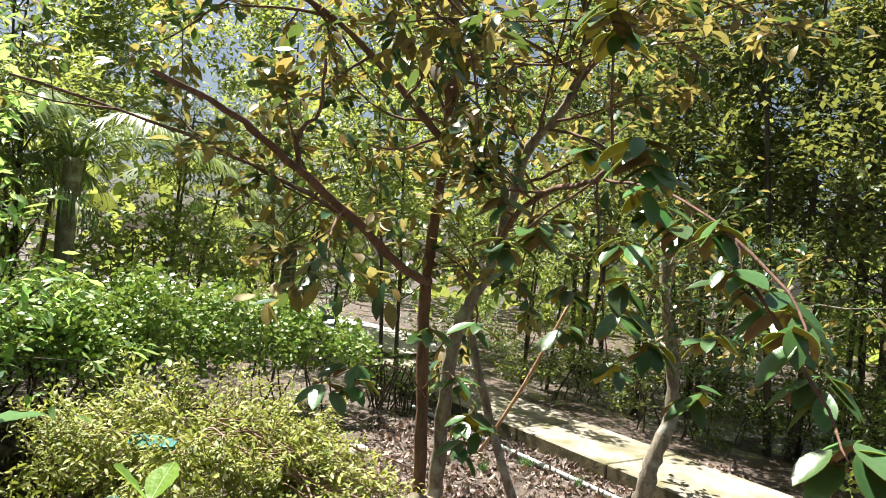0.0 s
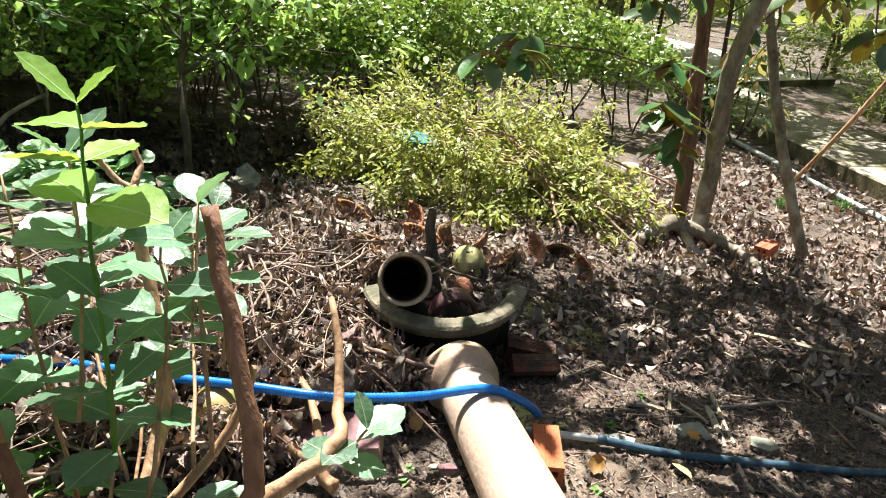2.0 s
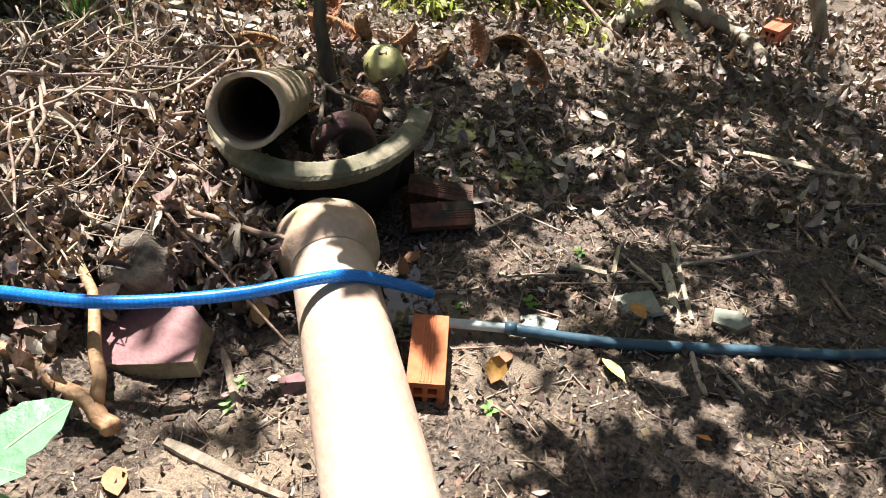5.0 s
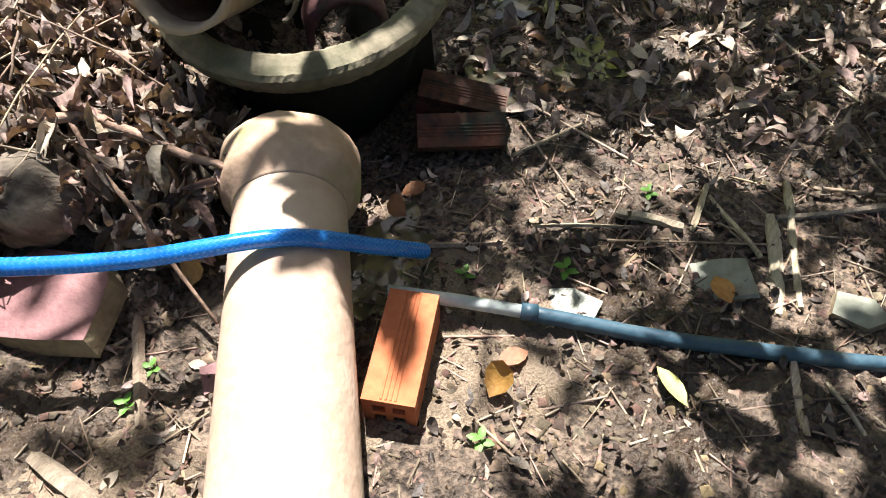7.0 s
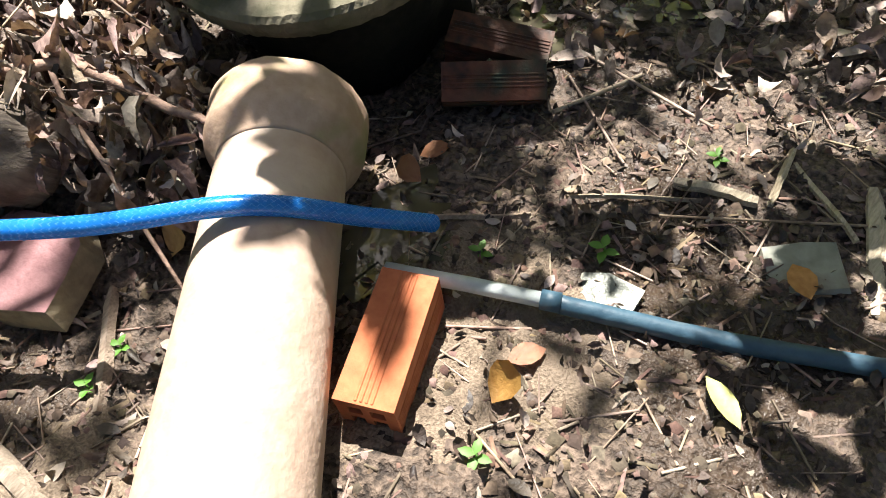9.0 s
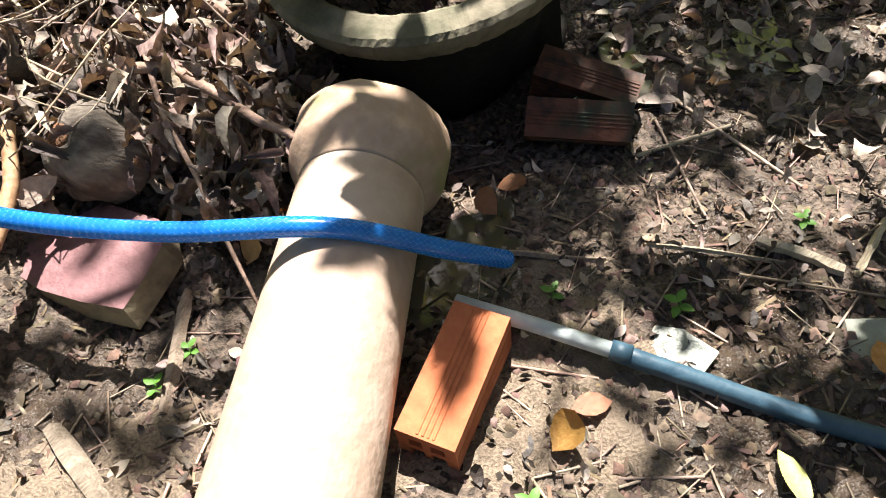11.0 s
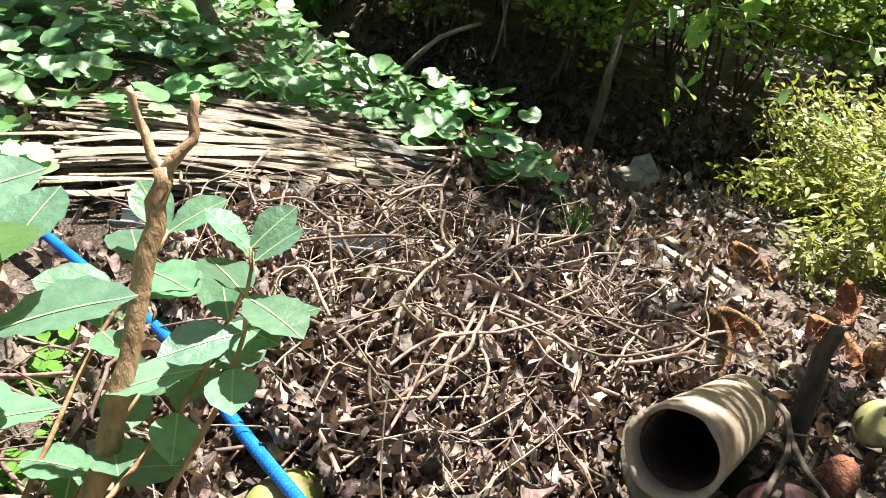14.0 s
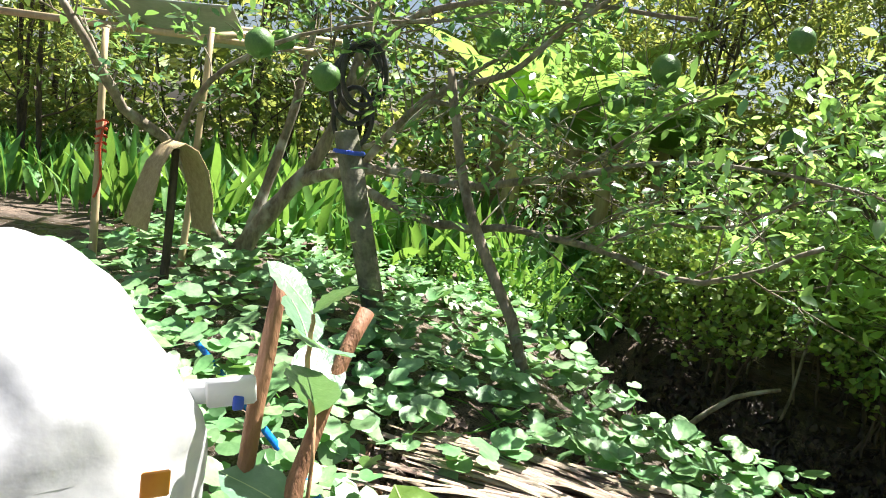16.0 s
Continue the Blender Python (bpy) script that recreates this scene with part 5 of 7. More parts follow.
chunk("slipper", "worn dark rubber slipper sole on dry palm leaves", "slipper", [(-0.10, -0.025), (-0.05, -0.038), (0.02, -0.030), (0.08, -0.042), (0.115, -0.02), (0.115, 0.02), (0.08, 0.04), (0.02, 0.03), (-0.05, 0.038), (-0.10, 0.025)], 0.018, pose(-1.96, 2.175, gz(-1.96, 2.175) + 0.115, 8, 12, 60), [M_RUBBER, M_RUBBER], 10)
chunk("yellow_scrap", "bright yellow scrap of plastic", "plastic", [(-0.05, -0.03), (0.04, -0.04), (0.06, 0.02), (-0.02, 0.05)], 0.01, pose(-2.83, 2.78, gz(-2.83, 2.78) + 0.06, 25, 10, 30), [M_YELLOW, M_YELLOW], 11)
chunk("rag", "teal rag lying on cut branches", "cloth", [(-0.14, -0.04), (-0.02, -0.06), (0.13, -0.03), (0.15, 0.03), (0.02, 0.06), (-0.12, 0.05)], 0.03, pose(-1.70, 4.42, gz(-1.7, 4.42) + 0.27, 25, 4, 10), [M_TEAL, M_TEAL], 12)


chunk("red_scrap", "dull red scrap of plastic at the foot of a shrub", "plastic", [(-0.05, -0.04), (0.03, -0.05), (0.06, 0.0), (0.0, 0.05), (-0.05, 0.03)], 0.02, pose(-2.50, 3.22, gz(-2.5, 3.22) + 0.03, 20, 10, 30), [M_BRICK_RED, M_BRICK_RED], 13)


def coconut(name, label, p, radii, mat, rz=0, tilt=0, seed=0, cat="coconut"):
    t = thing(name, label, cat, p)
    t.matrix_basis = pose(p[0], p[1], p[2], tilt, 0, rz)
    part("shell", Build().blob(Matrix(), radii, 4 if seed == 3 else 3, 0.16 if seed == 3 else 0.10, 1.9 if seed == 3 else 1.3, seed), mat, t)
    part("cap", Build().add(*lathe([(0.0, radii[2] * 0.98), (0.016, radii[2] * 1.0), (0.022, radii[2] * 0.95), (0.0, radii[2] * 0.9)], 9, False)), M_HUSK, t)
    return t


coconut("coconut", "young green and brown coconut on wet soil", (-0.66, 3.12, gz(-0.66, 3.12) + 0.055), (0.075, 0.075, 0.08), M_COCO, 20, 20, 1)
coconut("coconut", "yellow-green coconut under a blue hose", (-0.66, 1.60, gz(-0.66, 1.60) + 0.045), (0.060, 0.060, 0.085), M_COCO_YEL, 40, 70, 2)
coconut("coconut", "old grey dried coconut half in shade", (-0.50, 1.875, gz(-0.5, 1.875) + 0.07), (0.078, 0.078, 0.075), M_HUSK_GREY, 10, 30, 3)


orng = np.random.RandomState(77)
for k in range(15):          # dry leaves clinging to the old coconut
    d_ = Vector(rand_dirs(orng, 1, 0.05, 1.0)[0])
    v, f = LEAF_CURL[orng.randint(len(LEAF_CURL))]
    ob = part("dry_leaf", Build().add(v * orng.uniform(0.05, 0.085) * np.array([1.5, 1, 1]), f), M_DEAD_PALE if k % 4 == 0 else M_DEAD)
    ob.matrix_basis = place(Vector((-0.50, 1.875, gz(-0.5, 1.875) + 0.075)) + d_ * 0.082, Vector(orng.uniform(-1, 1, 3)) + Vector((0, 0, -0.5)), d_)
    tagged(ob, "curled dry leaf resting on an old coconut", "leaf", "leaves on the coconut")


def husk(p, rz, tilt, s, grey, seed):
    """Half a split coconut husk with ragged fibre."""
    r_ = np.random.RandomState(seed)
    t = thing("coconut_husk", "split coconut husk with ragged brown fibres" if not grey else "weathered grey split coconut husk", "coconut husk", p, "split coconut husks")
    t.matrix_basis = pose(p[0], p[1], p[2], tilt, r_.uniform(-25, 25), rz) @ Matrix.Scale(s, 4)
    v, f = [], []
    na, nb = 9, 7
    for layer in (1.0, 0.78):
        for i in range(na):
            th = math.pi * i / (na - 1)
            for j in range(nb):
                ph = math.pi * (0.02 + 0.6 * j / (nb - 1)) + r_.uniform(-0.03, 0.03)
                rr = layer * (1 + 0.06 * r_.uniform(-1, 1))
                v.append((0.07 * rr * math.sin(th) * math.cos(ph), 0.11 * rr * math.cos(th), -0.07 * rr * math.sin(th) * math.sin(ph) + 0.03))
    o = na * nb
    for i in range(na - 1):
        for j in range(nb - 1):
            a = i * nb + j
            f.append([a, a + 1, a + nb + 1, a + nb])
            f.append([o + a, o + a + nb, o + a + nb + 1, o + a + 1])
        for j in (0, nb - 1):
            a = i * nb + j
            f.append([a, a + nb, o + a + nb, o + a])
    part("shell", Build().add(v, f), M_HUSK_GREY if grey else M_HUSK, t)
    b = Build()
    for _ in range(26):
        a = Vector((r_.uniform(-0.05, 0.05), r_.uniform(-0.1, 0.1), r_.uniform(-0.01, 0.03)))
        b.tube([a, a + Vector(r_.uniform(-0.03, 0.03, 3)), a + Vector(r_.uniform(-0.06, 0.06, 3)) + Vector((0, 0, 0.02))], 0.0012, 3, cap=False)
    part("fibre", b, M_HUSK, t, kind="stuff")


for k, (x, y, rz, tl, s, g) in enumerate(((-0.99, 2.47, 20, 30, 0.8, 0), (-1.04, 2.84, 60, 40, 1.0, 0), (-1.0, 3.30, 110, 20, 1.0, 0), (-0.9, 3.40, 200, 60, 0.9, 0), (-0.60, 3.32, 300, 30, 0.9, 0), (-0.57, 2.84, 10, 200, 0.8, 0), (-1.53, 2.94, 70, 10, 1.0, 1), (-1.50, 2.69, 130, 30, 1.0, 1), (-1.34, 2.32, 40, 0, 1.2, 1), (-1.1, 2.99, 150, 20, 0.9, 0), (-0.44, 3.70, 80, 160, 0.9, 0), (-0.52, 3.55, 20, 30, 1.0, 0), (-0.93, 2.66, 220, 170, 0.8, 1), (-0.78, 3.45, 290, 40, 0.8, 0), (-1.75, 2.98, 10, 60, 0.9, 1), (-0.25, 3.5, 50, 30, 0.8, 0), (-1.45, 3.35, 120, 30, 0.9, 0), (-1.2, 3.55, 40, 30, 0.9, 0))):
    husk((x, y, gz(x, y) + 0.035), rz, tl, s, g, k)

# upright stump and loose sticks
stick("bleached_wood", "short bleached white piece of wood beside a clay pipe", [(-0.365, 2.065, gz(-0.365, 2.065) + 0.035), (-0.32, 2.01, gz(-0.32, 2.01) + 0.03), (-0.285, 1.965, gz(-0.285, 1.965) + 0.022)], 0.016, 0.023, M_CONC_PALE, "wood", 10, 12, 0.002)
stick("stump", "dead upright branch stump standing in the soil", [(-0.675, 2.84, gz(-0.675, 2.84) - 0.04), (-0.70, 2.85, 0.10), (-0.73, 2.87, 0.24), (-0.725, 2.87, 0.31)], 0.030, 0.017, M_BARK_DARK, "stump", 10, 3)
stick("stick", "pale forked guava branch lying over the heap", [(-0.281, 1.58, 0.075), (-0.326, 1.589, 0.10), (-0.42, 1.58, 0.15), (-0.539, 1.563, 0.205)], 0.019, 0.009, M_GUAVA_BARK, seed=4)
stick("stick", "brown guava branch leaning on a pink slab", [(-0.322, 1.595, 0.10), (-0.375, 1.663, 0.136), (-0.479, 1.753, 0.165), (-0.56, 1.799, 0.195)], 0.014, 0.009, M_GUAVA_BARK, seed=5)
for k, pts in enumerate(([(-0.72, 2.72, 0.16), (-0.55, 2.62, 0.20), (-0.42, 2.42, 0.20), (-0.36, 2.33, 0.23)], [(-0.60, 2.66, 0.17), (-0.45, 2.55, 0.23), (-0.30, 2.5, 0.25)], [(-0.5, 2.6, 0.10), (-0.42, 2.45, 0.2), (-0.38, 2.36, 0.24)])):
    stick("stick", "black rotten twig lying across the jar", pts, 0.008, 0.004, M_BARK_DARK, seed=50 + k, wob=0.006)
STICKS = [([(-0.896, 1.638, 0.215), (-0.708, 1.808, 0.20), (-0.607, 1.917, 0.19), (-0.508, 2.032, 0.175)], 0.012, 0.009), ([(-0.508, 2.03, 0.175), (-0.37, 2.058, 0.15), (-0.263, 2.077, 0.143)], 0.009, 0.006), ([(-0.748, 2.046, 0.188), (-0.664, 2.14, 0.17), (-0.577, 2.166, 0.15)], 0.012, 0.008), ([(-1.338, 1.88, 0.19), (-1.009, 1.692, 0.215), (-0.829, 1.563, 0.216)], 0.010, 0.006), ([(-0.667, 2.054, 0.194), (-0.448, 1.97, 0.161), (-0.139, 1.897, 0.054)], 0.005, 0.003), ([(-0.854, 1.908, 0.186), (-0.74, 1.897, 0.181), (-0.647, 1.901, 0.177)], 0.012, 0.010), ([(-1.008, 2.342, 0.154), (-0.609, 2.179, 0.15)], 0.006, 0.004), ([(-1.75, 2.2, 0.12), (-1.35, 2.05, 0.19), (-1.05, 1.8, 0.2)], 0.009, 0.006), ([(-0.95, 2.4, 0.12), (-0.8, 2.1, 0.17), (-0.7, 1.7, 0.2)], 0.008, 0.005), ([(-1.3, 1.5, 0.22), (-0.9, 1.45, 0.22), (-0.6, 1.5, 0.19)], 0.009, 0.006)]
for k, (pts, r0, r1) in enumerate(STICKS):
    stick("stick", "dry pale brown twig lying on a heap of leaves", pts, r0, r1, M_TWIG, seed=20 + k, group="twigs on the heap")


def splinter(p, q, w, h, seed, label="split grey-brown wood splinter on soil"):
    """A torn flat piece of wood from p to q on the ground."""
    r_ = np.random.RandomState(seed)
    a, b_ = Vector((p[0], p[1], gz(*p) + h * 0.6)), Vector((q[0], q[1], gz(*q) + h * 0.6))
    d = b_ - a
    s = Vector((-d.y, d.x, 0)).normalized()
    v, f = [], []
    n = 6
    for i in range(n + 1):
        t = i / n
        k = w / 2 * (0.75 + 0.25 * min(1, 9 * t, 9 * (1 - t)) + r_.uniform(-0.2, 0.2))
        c = a + d * t + Vector((0, 0, 0.004 * math.sin(5 * t + seed)))
        v += [c - s * k, c - s * k * 0.9 + Vector((0, 0, h)), c + s * k * 0.2 + Vector((0, 0, h * 1.3)), c + s * k]
    for i in range(n):
        for j in range(4):
            f.append([i * 4 + j, i * 4 + (j + 1) % 4, i * 4 + 4 + (j + 1) % 4, i * 4 + 4 + j])
    f += [[3, 2, 1, 0], [n * 4 + j for j in range(4)]]
    base = Vector(a)
    ob = part("wood_splinter", Build().add([x - base for x in v], f), M_WOOD, smooth=False)
    ob.location = base
    tagged(ob, label, "wood", "wood splinters")


for k, (p, q, w, h) in enumerate((((0.45, 2.649), (0.533, 2.441), 0.024, 0.006), ((0.448, 2.75), (0.556, 2.472), 0.018, 0.007), ((0.573, 2.367), (0.627, 2.253), 0.017, 0.006), ((0.46, 2.647), (0.66, 2.85), 0.013, 0.008), ((0.342, 2.628), (0.468, 2.538), 0.010, 0.006), ((0.349, 2.528), (0.327, 2.654), 0.011, 0.006), ((0.627, 2.358), (0.715, 2.292), 0.008, 0.005), ((-0.273, 1.847), (-0.128, 1.729), 0.016, 0.008), ((-0.198, 1.621), (0.058, 1.633), 0.022, 0.010), ((0.542, 1.895), (0.514, 1.704), 0.03, 0.008), ((-0.334, 1.399), (-0.227, 1.291), 0.03, 0.010), ((0.949, 2.127), (0.894, 1.941), 0.012, 0.007), ((0.224, 2.478), (0.333, 2.521), 0.02, 0.01), ((0.5, 3.4), (0.9, 3.5), 0.03, 0.01), ((0.9, 3.0), (1.2, 2.9), 0.025, 0.01), ((0.2, 3.3), (0.5, 3.1), 0.012, 0.006), ((0.1, 2.3), (0.0, 2.21), 0.008, 0.005), ((0.3, 2.5), (0.12, 2.36), 0.006, 0.004), ((-1.6, 3.1), (-1.2, 3.2), 0.05, 0.012), ((-1.7, 3.15), (-1.2, 3.28), 0.05, 0.012))):
    splinter(p, q, w, h, k)


# ---- leaf litter, twigs and chips ----
def litter():
    r_ = np.random.RandomState(101)
    def lay(name, label, n, region, size, mat, lift, shapes=LEAF_DEAD, tilt=0.55):
        x, y = region(n)
        if mat is not M_DEAD_WET_SHADE:
            k = np.hypot(x + 0.465, y - 2.485) > 0.24
            x, y = x[k], y[k]
        z = ground_z(x, y) + lift * r_.rand(len(x)) + 0.006
        d = np.stack([r_.normal(size=len(x)), r_.normal(size=len(x)), r_.uniform(-tilt, tilt, len(x))], 1)
        u = np.stack([r_.uniform(-tilt, tilt, len(x)), r_.uniform(-tilt, tilt, len(x)), np.where(r_.rand(len(x)) < 0.6, 1.0, -1.0)], 1)
        tagged(part(name, scatter(name, shapes, np.stack([x, y, z], 1), d, u, size * r_.uniform(0.5, 1.3, len(x)), r_), mat), label, "leaf litter", kind="stuff")
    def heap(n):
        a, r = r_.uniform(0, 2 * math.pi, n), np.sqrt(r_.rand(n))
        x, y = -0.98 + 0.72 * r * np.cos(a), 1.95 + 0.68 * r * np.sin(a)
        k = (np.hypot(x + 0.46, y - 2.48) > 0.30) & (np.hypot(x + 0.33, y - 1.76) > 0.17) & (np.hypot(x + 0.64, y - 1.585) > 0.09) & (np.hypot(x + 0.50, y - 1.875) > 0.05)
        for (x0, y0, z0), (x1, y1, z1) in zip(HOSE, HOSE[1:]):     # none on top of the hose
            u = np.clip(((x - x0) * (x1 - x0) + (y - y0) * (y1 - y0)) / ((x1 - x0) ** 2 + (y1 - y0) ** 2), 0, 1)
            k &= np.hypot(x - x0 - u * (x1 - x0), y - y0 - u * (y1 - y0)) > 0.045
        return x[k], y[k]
    def back(n):
        x, y = r_.uniform(-2.4, 1.6, n), 2.5 + 2.9 * r_.rand(n) ** 1.1
        k = (np.hypot(x + 0.46, y - 2.48) > 0.30) & (y > 2.55 + 0.45 * np.clip(x + 0.2, 0, 1)) & (np.hypot((x + 1.4), (y - 4.3)) > 0.6)
        return x[k], y[k]
    def yard(n):
        return r_.uniform(-0.3, 1.7, n), r_.uniform(1.2, 3.4, n)
    def left(n):
        return r_.uniform(-2.6, -0.5, n), r_.uniform(0.9, 3.5, n)
    def tree_yard(n):
        return r_.uniform(-0.6, 3.2, n), r_.uniform(4.0, 7.3, n)
    lay("leaf_litter", "thick heap of curled dry brown guava leaves", 8600, heap, 0.066, M_DEAD, 0.13, LEAF_CURL, 0.8)
    # black under-layer puts the shade of the heap's gaps into leaf colour
    lay("leaf_litter", "black leaves under the heap, standing in for the shade in its gaps", 3000, heap, 0.085, M_DEAD_WET_SHADE, 0.05, LEAF_DEAD, 0.5)
    lay("leaf_litter", "pale dry leaves on top of the heap", 750, heap, 0.068, M_DEAD_PALE, 0.15, LEAF_CURL + LEAF_DEAD, 0.7)
    lay("leaf_litter", "brown dry leaves strewn under the trees", 4600, back, 0.062, M_DEAD, 0.025, tilt=0.3)
    lay("leaf_litter", "pale dry leaves strewn under the trees", 2000, back, 0.06, M_DEAD_PALE, 0.03, tilt=0.3)
    lay("leaf_litter", "small torn brown leaves trodden into the yard", 2300, yard, 0.025, M_DEAD, 0.003, LEAF_DEAD, 0.16)
    lay("leaf_litter", "small pale leaf scraps on the yard", 420, yard, 0.028, M_DEAD_PALE, 0.004, tilt=0.35)
    lay("leaf_litter", "black rotted leaf scraps on the yard", 2600, yard, 0.028, M_DEAD_WET_SHADE, 0.003, LEAF_DEAD, 0.16)
    lay("leaf_litter", "rotting dark leaves beside the ditch", 3000, left, 0.08, M_DEAD, 0.03, LEAF_CURL + LEAF_DEAD)
    lay("leaf_litter", "dry leaves under the young trees", 3600, tree_yard, 0.085, M_DEAD, 0.03, tilt=0.3)
    lay("leaf_litter", "pale dry leaves under the young trees", 1200, tree_yard, 0.08, M_DEAD_PALE, 0.03, tilt=0.3)
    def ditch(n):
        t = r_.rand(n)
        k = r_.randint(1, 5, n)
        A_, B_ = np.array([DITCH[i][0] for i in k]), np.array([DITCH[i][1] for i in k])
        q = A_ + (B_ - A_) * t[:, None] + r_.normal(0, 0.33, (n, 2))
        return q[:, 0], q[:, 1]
    # these black leaves serve as wet rot and as the ditch's painted shade
    lay("leaf_litter", "black rotting wet leaves along the ditch, also standing in for its shade", 12000, ditch, 0.085, M_DEAD_WET_SHADE, 0.02, LEAF_DEAD, 0.3)
    # chips, crumbs and pebbles
    n = 62000
    x, y = r_.uniform(-0.9, 1.8, n), 1.15 + 2.7 * r_.rand(n)
    bit = [(np.array([(-0.5, -0.5, 0), (0.5, -0.4, 0), (0.4, 0.5, 0), (-0.4, 0.4, 0), (0.0, 0.1, 0.55)]), [[0, 1, 4], [1, 2, 4], [2, 3, 4], [3, 0, 4]]), (np.array([(-0.15, -1, 0), (0.15, -1, 0.1), (0.12, 1, 0.1), (-0.12, 1, 0), (0, 0, 0.25)]), [[0, 1, 4], [1, 2, 4], [2, 3, 4], [3, 0, 4]])]
    d = np.stack([r_.normal(size=n), r_.normal(size=n), np.zeros(n)], 1)
    tagged(part("chips", scatter("chips", bit, np.stack([x, y, ground_z(x, y) + 0.002], 1), d, np.tile([0, 0, 1.0], (n, 1)), 0.0025 + 0.017 * r_.rand(n) ** 4, r_), M_CHIP), "wood chips, crumbs and pebbles on the soil", "chips", kind="stuff")
    # tangled thin twigs
    b = Build()
    for k in range(1150):
        a, r = r_.uniform(0, 2 * math.pi), math.sqrt(r_.rand())
        x, y = -0.95 + 0.75 * r * math.cos(a), 1.93 + 0.68 * r * math.sin(a)
        if math.hypot(x + 0.46, y - 2.48) < 0.3:
            continue
        ln, an = r_.uniform(0.1, 0.45), r_.uniform(0, 2 * math.pi)
        z = gz(x, y) + r_.uniform(0.02, 0.16)
        p = Vector((x, y, z))
        q = p + Vector((math.cos(an) * ln, math.sin(an) * ln, r_.uniform(-0.06, 0.08)))
        q.z = max(q.z, gz(q.x, q.y) + 0.01)
        if max(p.x, q.x) > -0.40 and q.y < 2.8 or q.x > -0.45 and q.y < 2.3 or p.x > -0.42 and p.y < 2.0 or math.hypot(q.x + 0.5, q.y - 2.4) < 0.32:
            continue
        mid = p.lerp(q, 0.5) + Vector(r_.uniform(-0.055, 0.055, 3)) * (0.4 + 2 * ln)
        mid.z = max(mid.z, gz(mid.x, mid.y) + 0.01)
        if any(min((w - Vector(a_).lerp(Vector(b_), u)).to_2d().length for u in (0.0, 0.25, 0.5, 0.75)) < 0.07 for w in (p, mid, q) for a_, b_ in zip(HOSE[3:9], HOSE[4:10])):
            continue
        rr = 0.0012 + 0.0042 * r_.rand() ** 2
        b.tube(bend([p, p.lerp(mid, 0.5) + Vector(r_.uniform(-0.012, 0.012, 3)), mid, mid.lerp(q, 0.5) + Vector(r_.uniform(-0.012, 0.012, 3)), q], 2, r_, 0.0025), rr, 5, cap=False)
    for k in range(120):
        x, y = r_.uniform(-1.8, 1.5), r_.uniform(2.5, 4.5)
        ln, an = r_.uniform(0.06, 0.3), r_.uniform(0, 2 * math.pi)
        q = (x + math.cos(an) * ln, y + math.sin(an) * ln)
        b.tube([(x, y, gz(x, y) + 0.01), (q[0], q[1], gz(*q) + 0.012)], r_.uniform(0.002, 0.005), 5, cap=False)
    for k in range(1500):
        x, y = r_.uniform(-0.25, 1.6), r_.uniform(1.3, 3.3)
        ln, an = 0.015 + 0.11 * r_.rand() ** 2, r_.uniform(0, 2 * math.pi)
        q = (x + math.cos(an) * ln, y + math.sin(an) * ln)
        b.tube([(x, y, gz(x, y) + 0.004), (q[0], q[1], gz(*q) + 0.007)], r_.uniform(0.0007, 0.0022), 4, cap=False)
    tagged(part("twig_tangle", b, M_TWIG), "tangle of thin dry twigs over the heap", "twigs", kind="stuff")


litter()
for k, (x, y, s) in enumerate(((0.24, 2.036, 0.05), (0.46, 2.406, 0.045), (-0.062, 2.248, 0.045), (-0.082, 2.338, 0.04), (0.638, 2.14, 0.035), (-0.233, 1.536, 0.05), (-0.30, 2.0, 0.05), (0.22, 2.09, 0.04), (-0.25, 1.93, 0.05), (-1.2, 2.55, 0.06))):
    v, f = LEAF_DEAD[(2, 4)[k % 2]]
    ob = part("fallen_leaf", Build().add(v * np.array([1.4, 1, 1]) * s * 1.3, f), M_DEAD_ORANGE)
    ob.matrix_basis = pose(x, y, gz(x, y) + 0.012, 8 * (k % 3), -6, 47 * k)
    tagged(ob, "curled orange-brown fallen leaf on the soil", "leaf", "fallen leaves")
for k, (x, y, s, yl) in enumerate(((0.472, 2.186, 0.07, 1), (-1.0, 2.62, 0.09, 1), (-0.62, 2.75, 0.05, 1), (-1.9, 2.6, 0.06, 1), (-0.45, 3.0, 0.05, 1))):
    v, f = leaf_shape(1, 0.4, 4, 0.3, 0.1, 0.5)
    ob = part("fallen_leaf", Build().add(v * s, f), surf("fallen_leaf_yellow", (0.42, 0.42, 0.10), (0.60, 0.56, 0.20), 20, 0.6, 0.3, 60))
    ob.matrix_basis = pose(x, y, gz(x, y) + 0.02, 5, 8, 60 + 70 * k)
    tagged(ob, "yellow-green fallen leaf on the soil", "leaf", "fallen leaves")


def seedling(x, y, s, seed):
    r_ = np.random.RandomState(seed)
    t = thing("seedling", "tiny green seedling sprouting from mud", "seedling", (x, y, gz(x, y)), "seedlings")
    part("stem", Build().tube([(0, 0, 0), (0.002, 0.001, s * 0.8)], 0.0012, 5), M_STRAP, t)
    for k in range(4):
        v, f = leaf_shape(s, s * 0.6, 2, 0.2, 0.2)
        ob = part("leaf", Build().add(v, f), M_GRASS, t)
        ob.matrix_basis = pose(0, 0, s * (0.8 if k < 2 else 0.4), 15, 0, 90 * k + 20)


for k, (x, y, s) in enumerate(((0.216, 2.306, 0.022), (0.265, 1.975, 0.02), (0.09, 2.2, 0.018), (0.25, 2.56, 0.018), (-0.17, 1.74, 0.018), (-0.55, 1.5, 0.022), (-0.62, 1.47, 0.02), (-0.19, 1.8, 0.016))):
    seedling(x, y, s, k)

wrs = np.random.RandomState(191)
